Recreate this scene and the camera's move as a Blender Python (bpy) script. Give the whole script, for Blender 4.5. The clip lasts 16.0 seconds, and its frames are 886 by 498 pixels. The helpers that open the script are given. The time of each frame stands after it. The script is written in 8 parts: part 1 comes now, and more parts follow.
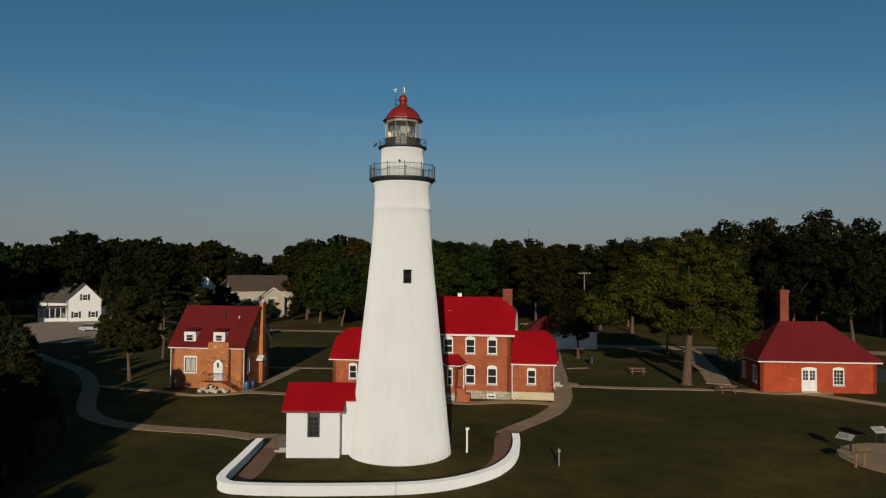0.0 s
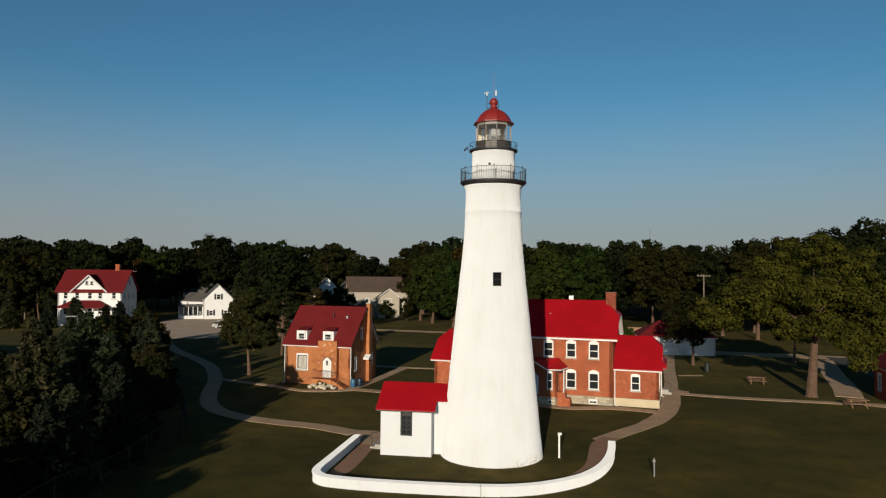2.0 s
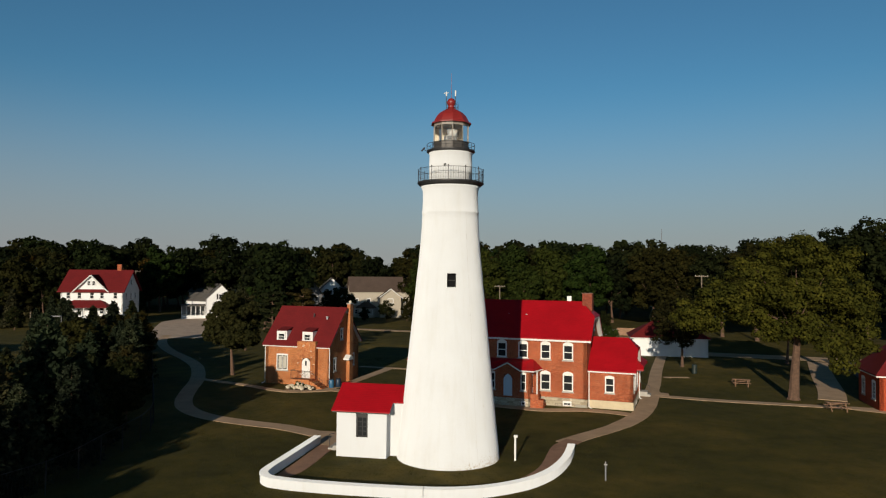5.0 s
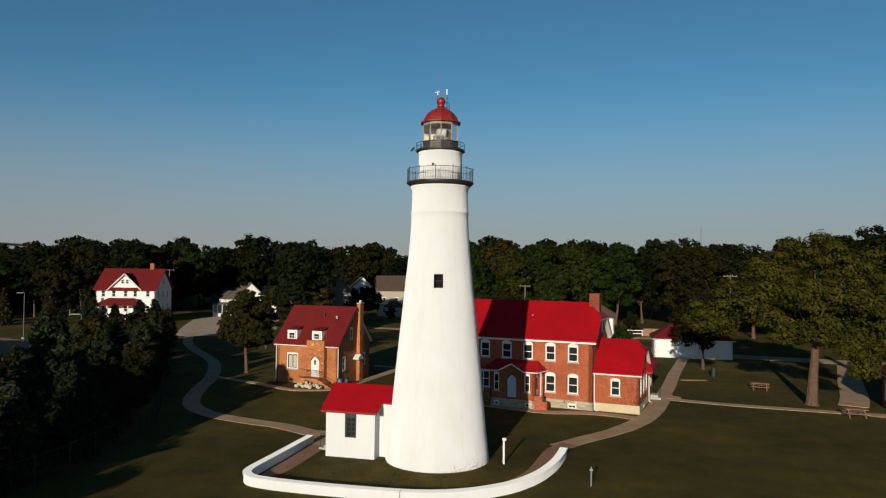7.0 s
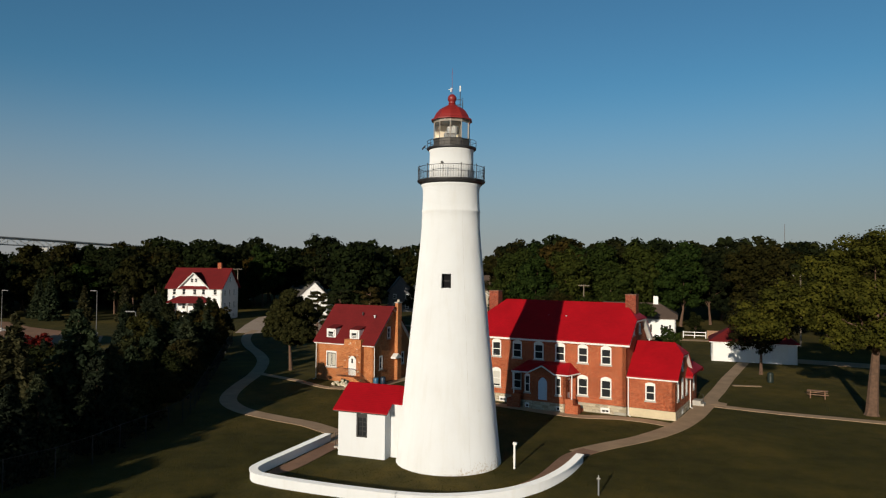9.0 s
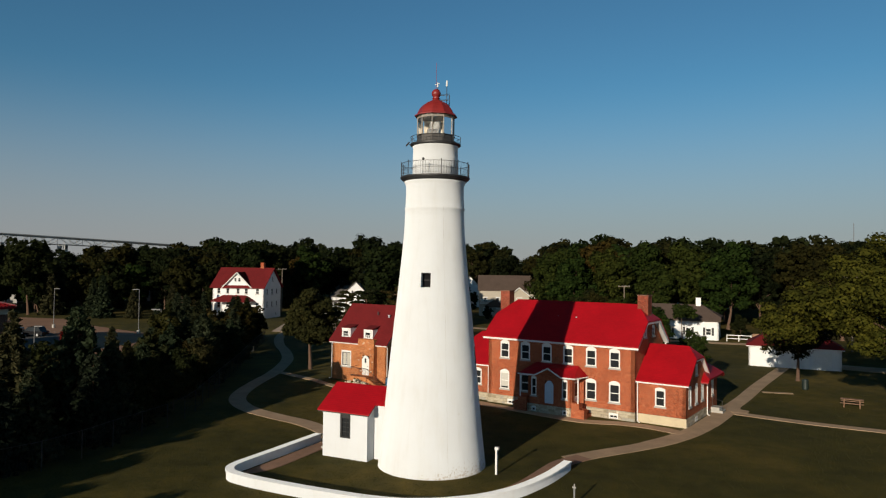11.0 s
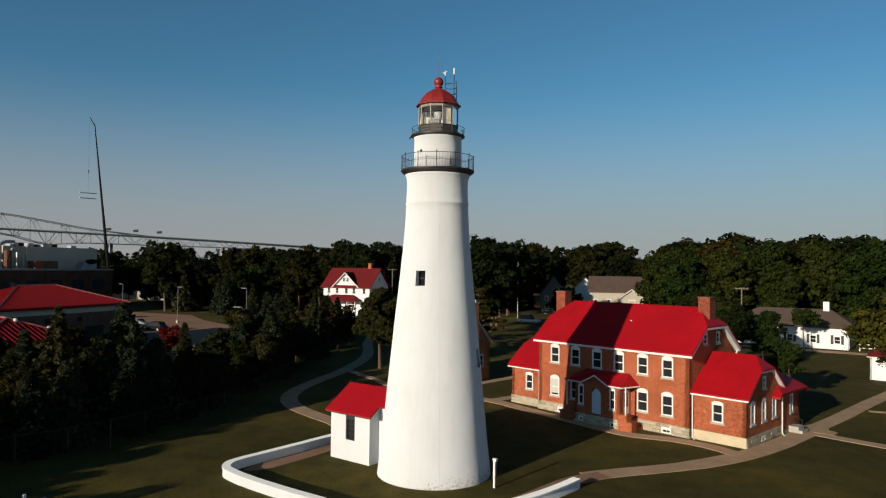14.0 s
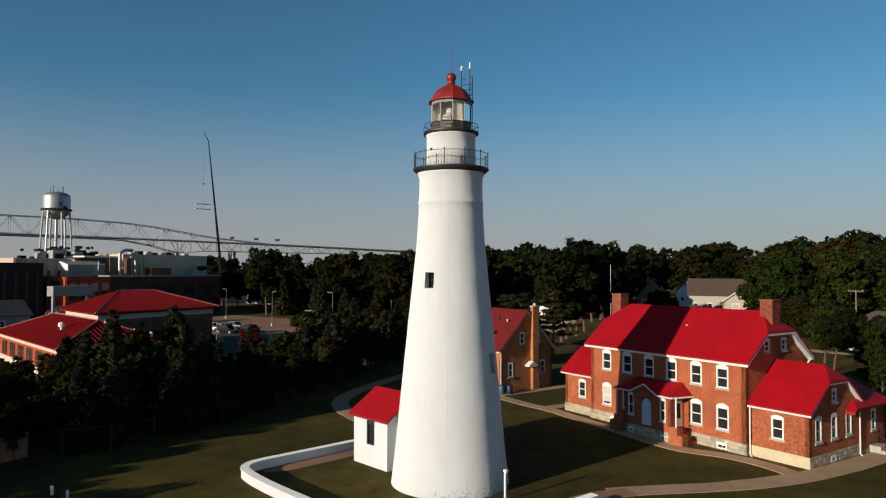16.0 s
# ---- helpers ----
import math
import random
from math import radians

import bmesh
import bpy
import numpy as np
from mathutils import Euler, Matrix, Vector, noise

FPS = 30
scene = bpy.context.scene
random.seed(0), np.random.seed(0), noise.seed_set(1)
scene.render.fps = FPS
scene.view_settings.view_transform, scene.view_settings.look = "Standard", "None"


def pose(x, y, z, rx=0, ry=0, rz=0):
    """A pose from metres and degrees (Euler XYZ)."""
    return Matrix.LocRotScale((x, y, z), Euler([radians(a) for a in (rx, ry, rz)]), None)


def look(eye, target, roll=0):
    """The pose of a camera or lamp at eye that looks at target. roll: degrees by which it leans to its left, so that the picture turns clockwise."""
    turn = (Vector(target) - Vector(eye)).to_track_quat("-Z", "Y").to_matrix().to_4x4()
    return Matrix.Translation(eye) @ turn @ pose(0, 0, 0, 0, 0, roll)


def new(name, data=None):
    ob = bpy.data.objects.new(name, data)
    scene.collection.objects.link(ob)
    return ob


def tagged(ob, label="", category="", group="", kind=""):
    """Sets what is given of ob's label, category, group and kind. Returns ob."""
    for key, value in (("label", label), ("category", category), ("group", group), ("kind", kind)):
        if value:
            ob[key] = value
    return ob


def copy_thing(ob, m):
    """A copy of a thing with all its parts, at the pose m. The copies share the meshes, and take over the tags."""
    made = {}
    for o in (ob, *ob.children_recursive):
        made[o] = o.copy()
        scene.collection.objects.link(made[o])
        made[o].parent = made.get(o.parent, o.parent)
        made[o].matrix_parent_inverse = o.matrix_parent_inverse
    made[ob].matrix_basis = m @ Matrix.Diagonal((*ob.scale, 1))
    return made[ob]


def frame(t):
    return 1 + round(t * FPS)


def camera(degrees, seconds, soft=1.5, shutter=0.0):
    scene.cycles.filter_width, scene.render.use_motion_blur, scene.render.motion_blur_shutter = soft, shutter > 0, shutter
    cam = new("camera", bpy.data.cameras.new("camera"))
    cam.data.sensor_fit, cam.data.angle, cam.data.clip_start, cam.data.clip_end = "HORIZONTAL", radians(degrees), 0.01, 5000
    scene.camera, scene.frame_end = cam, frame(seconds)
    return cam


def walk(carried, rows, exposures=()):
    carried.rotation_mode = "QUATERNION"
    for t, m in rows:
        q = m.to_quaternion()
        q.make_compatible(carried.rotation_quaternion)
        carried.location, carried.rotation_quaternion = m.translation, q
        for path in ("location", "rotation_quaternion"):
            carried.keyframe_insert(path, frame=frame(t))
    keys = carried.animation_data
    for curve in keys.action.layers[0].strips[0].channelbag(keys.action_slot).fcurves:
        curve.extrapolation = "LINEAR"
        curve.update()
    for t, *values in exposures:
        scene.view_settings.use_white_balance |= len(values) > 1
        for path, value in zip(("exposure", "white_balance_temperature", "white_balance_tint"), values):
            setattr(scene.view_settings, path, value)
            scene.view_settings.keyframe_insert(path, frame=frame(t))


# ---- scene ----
cam = camera(66.3, 16.0, 1.2)
PATH = [
    (0, (4.528, -46.92, 12.492), (4.457, -44.922, 12.554), 0.4),
    (0.5, (4.908, -46.943, 12.439), (4.748, -44.95, 12.503), 0.4),
    (1, (5.397, -47.009, 12.476), (5.143, -45.027, 12.541), 0.5),
    (1.5, (5.967, -46.97, 12.516), (5.621, -45.001, 12.58), 0.5),
    (2, (6.502, -46.87, 12.58), (6.083, -44.916, 12.644), 0.5),
    (2.5, (7.125, -46.69, 12.588), (6.68, -44.741, 12.651), 0.5),
    (3, (7.766, -46.517, 12.583), (7.331, -44.566, 12.647), 0.5),
    (3.5, (8.394, -46.334, 12.592), (7.985, -44.377, 12.657), 0.5),
    (6, (12.116, -45.208, 12.782), (11.601, -43.277, 12.842), 0.5),
    (6.5, (12.945, -44.865, 12.812), (12.413, -42.938, 12.87), 0.5),
    (7, (13.834, -44.466, 12.865), (13.25, -42.554, 12.923), 0.6),
    (7.5, (14.771, -43.987, 12.884), (14.124, -42.095, 12.942), 0.6),
    (8, (15.703, -43.48, 12.881), (15.015, -41.602, 12.937), 0.6),
    (8.5, (16.726, -42.892, 12.909), (15.993, -41.032, 12.964), 0.6),
    (9, (17.767, -42.278, 12.949), (16.972, -40.444, 13.002), 0.6),
    (11.5, (22.897, -38.153, 12.871), (21.897, -36.422, 12.925), 0.7),
    (12, (23.931, -37.131, 12.843), (22.871, -35.436, 12.898), 0.7),
    (12.5, (24.957, -35.942, 12.819), (23.829, -34.292, 12.873), 0.7),
    (13, (25.995, -34.731, 12.771), (24.787, -33.138, 12.824), 0.7),
    (13.5, (26.911, -33.499, 12.748), (25.657, -31.941, 12.801), 0.7),
    (14, (27.788, -32.204, 12.764), (26.496, -30.678, 12.816), 0.7),
    (14.5, (28.688, -30.889, 12.73), (27.309, -29.442, 12.786), 0.5),
    (15, (29.533, -29.579, 12.734), (28.113, -28.172, 12.793), 0.4),
    (15.5, (30.293, -28.309, 12.701), (28.81, -26.968, 12.763), 0.2),
    (16, (31.071, -26.958, 12.647), (29.546, -25.665, 12.709), 0.2),
]
walk(cam, [(t, look(eye, target, roll)) for t, eye, target, roll in PATH],
     [(0, -0.34), (0.5, 0.16), (1.0, 0.13), (1.5, 0.13), (2.0, 0.12), (3.5, 0.11), (7, 0.16), (12.5, 0.25), (16, 0.37)])

# ---- light ----
SUN_EL, SUN_AZ = 13.8, -0.4          # degrees above the horizon; degrees that the sun stands east of south
world = bpy.data.worlds.new("sky")
scene.world = world
world.use_nodes = True
wn = world.node_tree.nodes
sky = wn.new("ShaderNodeTexSky")
sky.sky_type = "NISHITA"
sky.sun_disc = False
sky.sun_elevation = radians(SUN_EL)
sky.sun_rotation = radians(180 - SUN_AZ)
sky.altitude = 200
sky.air_density, sky.dust_density, sky.ozone_density = 1.0, 0.15, 2.5
wn["Background"].inputs["Strength"].default_value = 0.06
tint = wn.new("ShaderNodeMix")
tint.data_type, tint.blend_type = "RGBA", "MULTIPLY"
tint.inputs[0].default_value = 1.0
tint.inputs[7].default_value = (0.59, 1.035, 1.14, 1)      # deep, clear blue of a dry morning
world.node_tree.links.new(sky.outputs["Color"], tint.inputs[6])
wc = wn.new("ShaderNodeTexCoord")
wsep = wn.new("ShaderNodeSeparateXYZ")
world.node_tree.links.new(wc.outputs["Generated"], wsep.inputs[0])
hz = wn.new("ShaderNodeMapRange")           # thin grey haze that thickens towards the horizon all round
hz.inputs["From Min"].default_value, hz.inputs["From Max"].default_value = 0.0, 0.27
hz.inputs["To Min"].default_value, hz.inputs["To Max"].default_value = 0.84, 0.0
hz.interpolation_type = "SMOOTHSTEP"
world.node_tree.links.new(wsep.outputs[2], hz.inputs["Value"])
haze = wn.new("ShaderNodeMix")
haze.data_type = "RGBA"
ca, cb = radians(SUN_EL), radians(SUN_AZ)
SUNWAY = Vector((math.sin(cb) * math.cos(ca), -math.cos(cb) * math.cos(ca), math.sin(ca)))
wdot = wn.new("ShaderNodeVectorMath")       # haze brightened in the sun's half of the sky, as added fill light
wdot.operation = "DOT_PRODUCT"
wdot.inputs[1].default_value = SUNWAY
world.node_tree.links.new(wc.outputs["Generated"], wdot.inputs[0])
fill_gain = wn.new("ShaderNodeMapRange")
fill_gain.inputs["From Min"].default_value, fill_gain.inputs["From Max"].default_value = -0.1, 1.0
fill_gain.inputs["To Min"].default_value, fill_gain.inputs["To Max"].default_value = 1.0, 2.6
world.node_tree.links.new(wdot.outputs["Value"], fill_gain.inputs["Value"])
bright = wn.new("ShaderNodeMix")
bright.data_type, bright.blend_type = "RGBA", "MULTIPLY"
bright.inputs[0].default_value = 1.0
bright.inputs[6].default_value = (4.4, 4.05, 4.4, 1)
world.node_tree.links.new(fill_gain.outputs["Result"], bright.inputs[7])
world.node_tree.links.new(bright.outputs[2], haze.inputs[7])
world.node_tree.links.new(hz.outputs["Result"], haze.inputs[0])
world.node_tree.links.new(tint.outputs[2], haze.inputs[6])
deep = wn.new("ShaderNodeMapRange")         # sky dimmed overhead, out of view, to weaken the fill light in shade
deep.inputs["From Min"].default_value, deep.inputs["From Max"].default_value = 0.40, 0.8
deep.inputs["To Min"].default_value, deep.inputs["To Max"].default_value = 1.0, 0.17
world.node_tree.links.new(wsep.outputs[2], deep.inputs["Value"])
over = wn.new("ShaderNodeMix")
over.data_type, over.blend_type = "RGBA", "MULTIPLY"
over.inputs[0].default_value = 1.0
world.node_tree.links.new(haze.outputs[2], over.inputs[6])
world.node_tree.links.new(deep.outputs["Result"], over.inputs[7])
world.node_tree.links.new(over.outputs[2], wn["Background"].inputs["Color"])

lamp = bpy.data.lights.new("sun", "SUN")
lamp.energy, lamp.angle, lamp.color = 4.0, radians(0.5), (1.0, 0.88, 0.71)
sun = new("sun", lamp)
sun.matrix_world = look(SUNWAY * 60 + Vector((0, 0, 20)), (0, 0, 20))
scene.view_settings.exposure = 0.0

# ---- materials ----


def node_mat(name):
    m = bpy.data.materials.new(name)
    m.use_nodes = True
    return m, m.node_tree.nodes, m.node_tree.links, m.node_tree.nodes["Principled BSDF"]


def ramp(nodes, stops):
    r = nodes.new("ShaderNodeValToRGB")
    e = r.color_ramp.elements
    while len(e) < len(stops):
        e.new(0.5)
    for el, (p, c) in zip(e, stops):
        el.position, el.color = p, (*c, 1)
    return r


def coords(nodes, links, scale=(1, 1, 1), space="Object"):
    tc = nodes.new("ShaderNodeTexCoord")
    mp = nodes.new("ShaderNodeMapping")
    mp.inputs["Scale"].default_value = scale
    links.new(tc.outputs[space], mp.inputs["Vector"])
    return mp.outputs["Vector"]


def noise_tex(nodes, links, vec, scale, detail=6, rough=0.6):
    n = nodes.new("ShaderNodeTexNoise")
    n.inputs["Scale"].default_value = scale
    n.inputs["Detail"].default_value = detail
    n.inputs["Roughness"].default_value = rough
    if vec is not None:
        links.new(vec, n.inputs["Vector"])
    return n


def mixed(nodes, links, fac, a, b, kind="MIX"):
    m = nodes.new("ShaderNodeMix")
    m.data_type, m.blend_type = "RGBA", kind
    for src, key in ((fac, 0), (a, 6), (b, 7)):
        if isinstance(src, bpy.types.NodeSocket):
            links.new(src, m.inputs[key])
        elif key == 0:
            m.inputs[0].default_value = src
        else:
            m.inputs[key].default_value = (*src, 1)
    return m.outputs[2]


def bumped(nodes, links, bsdf, height, strength, distance=0.02):
    b = nodes.new("ShaderNodeBump")
    b.inputs["Strength"].default_value = strength
    b.inputs["Distance"].default_value = distance
    links.new(height, b.inputs["Height"])
    links.new(b.outputs["Normal"], bsdf.inputs["Normal"])


def plain(name, col, rough=0.6, metal=0.0, vary=0.25, scale=3.0, grain=40.0, bump=0.1, spec=0.5):
    """Paint, metal or concrete with broad patches and a fine grain."""
    m, n, l, p = node_mat(name)
    vec = coords(n, l)
    broad, fine = noise_tex(n, l, vec, scale), noise_tex(n, l, vec, grain, 3)
    r1 = ramp(n, [(0.3, tuple(c * (1 - vary) for c in col)), (0.7, tuple(min(1, c * (1 + vary * 0.6)) for c in col))])
    l.new(broad.outputs["Fac"], r1.inputs["Fac"])
    r2 = ramp(n, [(0.25, (0.82, 0.82, 0.82)), (0.65, (1, 1, 1))])
    l.new(fine.outputs["Fac"], r2.inputs["Fac"])
    l.new(mixed(n, l, 1.0, r1.outputs["Color"], r2.outputs["Color"], "MULTIPLY"), p.inputs["Base Color"])
    p.inputs["Roughness"].default_value, p.inputs["Metallic"].default_value = rough, metal
    p.inputs["Specular IOR Level"].default_value = spec
    if bump:
        bumped(n, l, p, fine.outputs["Fac"], bump)
    return m


def brick_mat(name, c1, c2, mortar, big=1.0):
    m, n, l, p = node_mat(name)
    tc = n.new("ShaderNodeTexCoord")
    sep = n.new("ShaderNodeSeparateXYZ")
    l.new(tc.outputs["Object"], sep.inputs[0])
    add = n.new("ShaderNodeMath")
    l.new(sep.outputs[0], add.inputs[0])
    l.new(sep.outputs[1], add.inputs[1])
    com = n.new("ShaderNodeCombineXYZ")
    l.new(add.outputs[0], com.inputs[0])
    l.new(sep.outputs[2], com.inputs[1])
    b = n.new("ShaderNodeTexBrick")
    l.new(com.outputs[0], b.inputs["Vector"])
    for key, v in (("Scale", 1.0), ("Mortar Size", 0.008 * big), ("Brick Width", 0.215 * big), ("Row Height", 0.075 * big), ("Bias", -0.1)):
        b.inputs[key].default_value = v
    for key, c in (("Color1", c1), ("Color2", c2), ("Mortar", mortar)):
        b.inputs[key].default_value = (*c, 1)
    broad = noise_tex(n, l, tc.outputs["Object"], 0.55, 5)
    r = ramp(n, [(0.3, (0.72, 0.68, 0.66)), (0.62, (1.08, 1.05, 1.02))])
    l.new(broad.outputs["Fac"], r.inputs["Fac"])
    fine = noise_tex(n, l, tc.outputs["Object"], 9.0, 5, 0.75)
    r2 = ramp(n, [(0.36, (0.55, 0.52, 0.5)), (0.5, (0.97, 0.96, 0.95)), (0.62, (1.3, 1.32, 1.3)), (0.72, (1.55, 1.75, 1.85))])
    l.new(fine.outputs["Fac"], r2.inputs["Fac"])
    c = mixed(n, l, 1.0, b.outputs["Color"], r.outputs["Color"], "MULTIPLY")
    l.new(mixed(n, l, 1.0, c, r2.outputs["Color"], "MULTIPLY"), p.inputs["Base Color"])
    p.inputs["Roughness"].default_value = 0.88
    p.inputs["Specular IOR Level"].default_value = 0.15
    inv = n.new("ShaderNodeMath")
    inv.operation = "SUBTRACT"
    inv.inputs[0].default_value = 1
    l.new(b.outputs["Fac"], inv.inputs[1])
    bumped(n, l, p, inv.outputs[0], 0.3, 0.008)
    return m


def tower_mat(chipped=True):
    """White masonry paint: patched coats, faint courses, scuffed near the ground."""
    m, n, l, p = node_mat("tower_white_paint" if chipped else "masonry_white_paint")
    vec = coords(n, l)
    streak = coords(n, l, (1.0, 1.0, 0.12))
    a, b, c = noise_tex(n, l, vec, 0.5, 5), noise_tex(n, l, streak, 2.2, 6), noise_tex(n, l, vec, 14, 4)
    r = ramp(n, [(0.35, (0.675, 0.69, 0.70)), (0.65, (0.70, 0.72, 0.735))])
    l.new(a.outputs["Fac"], r.inputs["Fac"])
    r2 = ramp(n, [(0.25, (0.95, 0.94, 0.92)), (0.5, (1, 1, 1))])
    l.new(b.outputs["Fac"], r2.inputs["Fac"])
    col = mixed(n, l, 1.0, r.outputs["Color"], r2.outputs["Color"], "MULTIPLY")
    r3 = ramp(n, [(0.24, (0.8, 0.78, 0.74)), (0.34, (1, 1, 1))])
    l.new(c.outputs["Fac"], r3.inputs["Fac"])
    col = mixed(n, l, 0.3, col, r3.outputs["Color"], "MULTIPLY")
    # paint flaking off in small chips near the ground, most on the side away from the sea wind
    spot, where = noise_tex(n, l, vec, 8.0, 8, 0.75), n.new("ShaderNodeSeparateXYZ")
    l.new(vec, where.inputs[0])
    foot = n.new("ShaderNodeMapRange")
    foot.inputs["From Min"].default_value, foot.inputs["From Max"].default_value = 0.0, 1.3
    foot.inputs["To Min"].default_value, foot.inputs["To Max"].default_value = 0.10, -0.08
    l.new(where.outputs[2], foot.inputs["Value"])
    side = n.new("ShaderNodeMath")
    side.operation = "MULTIPLY_ADD"
    side.inputs[1].default_value = 0.038
    l.new(where.outputs[0], side.inputs[0])
    l.new(foot.outputs["Result"], side.inputs[2])
    chips = n.new("ShaderNodeMath")
    l.new(spot.outputs["Fac"], chips.inputs[0])
    l.new(side.outputs[0], chips.inputs[1])
    gone = ramp(n, [(0.70, (0, 0, 0)), (0.735, (1, 1, 1))])
    # a line of broken paint at one course
    off = n.new("ShaderNodeMath")
    off.operation = "SUBTRACT"
    off.inputs[1].default_value = 3.85
    l.new(where.outputs[2], off.inputs[0])
    gap = n.new("ShaderNodeMath")
    gap.operation = "ABSOLUTE"
    l.new(off.outputs[0], gap.inputs[0])
    line = n.new("ShaderNodeMapRange")
    line.inputs["From Min"].default_value, line.inputs["From Max"].default_value = 0.0, 0.16
    line.inputs["To Min"].default_value, line.inputs["To Max"].default_value = 0.1, 0.0
    l.new(gap.outputs[0], line.inputs["Value"])
    broken = n.new("ShaderNodeMath")
    l.new(chips.outputs[0], broken.inputs[0])
    l.new(line.outputs["Result"], broken.inputs[1])
    l.new(broken.outputs[0], gone.inputs["Fac"])
    l.new(mixed(n, l, gone.outputs["Color"], col, (0.46, 0.41, 0.35)) if chipped else col, p.inputs["Base Color"])
    p.inputs["Roughness"].default_value = 0.62
    p.inputs["Diffuse Roughness"].default_value = 1.0
    br = n.new("ShaderNodeTexBrick")
    tc = n.new("ShaderNodeTexCoord")
    l.new(tc.outputs["UV"], br.inputs["Vector"])
    for key, v in (("Scale", 1.0), ("Mortar Size", 0.006), ("Brick Width", 0.22), ("Row Height", 0.08)):
        br.inputs[key].default_value = v
    mul = n.new("ShaderNodeMath")
    mul.operation = "MULTIPLY_ADD"
    mul.inputs[1].default_value = -0.5
    l.new(br.outputs["Fac"], mul.inputs[0])
    l.new(c.outputs["Fac"], mul.inputs[2])
    lump = n.new("ShaderNodeMath")              # thick, uneven coats over the masonry
    lump.operation = "MULTIPLY_ADD"
    lump.inputs[1].default_value = 1.6
    l.new(noise_tex(n, l, vec, 3.2, 6, 0.65).outputs["Fac"], lump.inputs[0])
    l.new(mul.outputs[0], lump.inputs[2])
    bumped(n, l, p, lump.outputs[0], 0.42, 0.028)
    return m


def grass_mat():
    m, n, l, p = node_mat("lawn_grass")
    vec = coords(n, l)
    far, mid, fine = noise_tex(n, l, vec, 0.06, 5), noise_tex(n, l, vec, 0.45, 7, 0.7), noise_tex(n, l, vec, 9, 5, 0.75)
    r = ramp(n, [(0.3, (0.046, 0.044, 0.010)), (0.5, (0.078, 0.066, 0.014)), (0.72, (0.150, 0.108, 0.023))])
    l.new(far.outputs["Fac"], r.inputs["Fac"])
    r2 = ramp(n, [(0.32, (0.62, 0.66, 0.6)), (0.52, (1, 1, 1)), (0.72, (1.38, 1.26, 1.06))])
    l.new(mid.outputs["Fac"], r2.inputs["Fac"])
    r3 = ramp(n, [(0.3, (0.6, 0.63, 0.58)), (0.7, (1.25, 1.22, 1.15))])
    l.new(fine.outputs["Fac"], r3.inputs["Fac"])
    c = mixed(n, l, 1.0, r.outputs["Color"], r2.outputs["Color"], "MULTIPLY")
    l.new(mixed(n, l, 0.8, c, r3.outputs["Color"], "MULTIPLY"), p.inputs["Base Color"])
    p.inputs["Roughness"].default_value = 0.95
    p.inputs["Specular IOR Level"].default_value = 0.15
    bumped(n, l, p, fine.outputs["Fac"], 0.8, 0.06)
    return m


def leaf_mat(name, dark, light, tip, glow=0.3):
    """Leaves of slightly differing colour that let some light through."""
    m, n, l, p = node_mat(name)
    geo = n.new("ShaderNodeNewGeometry")
    oi = n.new("ShaderNodeObjectInfo")
    mid = tuple((a + b) / 2 for a, b in zip(dark, light))
    high = tuple((a + b) / 2 for a, b in zip(light, tip))
    r = ramp(n, [(0.0, mid), (0.65, light), (1.0, high)])
    l.new(geo.outputs["Random Per Island"], r.inputs["Fac"])
    r2 = ramp(n, [(0.0, (0.5, 0.58, 0.62)), (0.3, (0.72, 0.92, 0.8)), (0.55, (0.95, 1.0, 0.9)), (0.8, (1.2, 1.04, 0.84)), (1.0, (1.42, 1.08, 0.75))])
    l.new(oi.outputs["Random"], r2.inputs["Fac"])
    big = noise_tex(n, l, coords(n, l), 0.5, 3)
    r3 = ramp(n, [(0.34, (0.62, 0.65, 0.66)), (0.66, (1.3, 1.24, 1.05))])
    l.new(big.outputs["Fac"], r3.inputs["Fac"])
    c = mixed(n, l, 1.0, r.outputs["Color"], r2.outputs["Color"], "MULTIPLY")
    col = mixed(n, l, 1.0, c, r3.outputs["Color"], "MULTIPLY")
    l.new(col, p.inputs["Base Color"])
    p.inputs["Roughness"].default_value = 0.85
    p.inputs["Specular IOR Level"].default_value = 0.06
    tr = n.new("ShaderNodeBsdfTranslucent")
    l.new(col, tr.inputs["Color"])
    mx = n.new("ShaderNodeMixShader")
    mx.inputs[0].default_value = glow
    l.new(p.outputs[0], mx.inputs[1])
    l.new(tr.outputs[0], mx.inputs[2])
    l.new(mx.outputs[0], n["Material Output"].inputs["Surface"])
    return m


def glass_mat(name, tint, trans=0.75):
    m, n, l, p = node_mat(name)
    p.inputs["Base Color"].default_value = (*tint, 1)
    p.inputs["Roughness"].default_value = 0.04
    p.inputs["Transmission Weight"].default_value = trans
    p.inputs["Specular IOR Level"].default_value = 0.5 if trans > 0.5 else 0.25
    return m


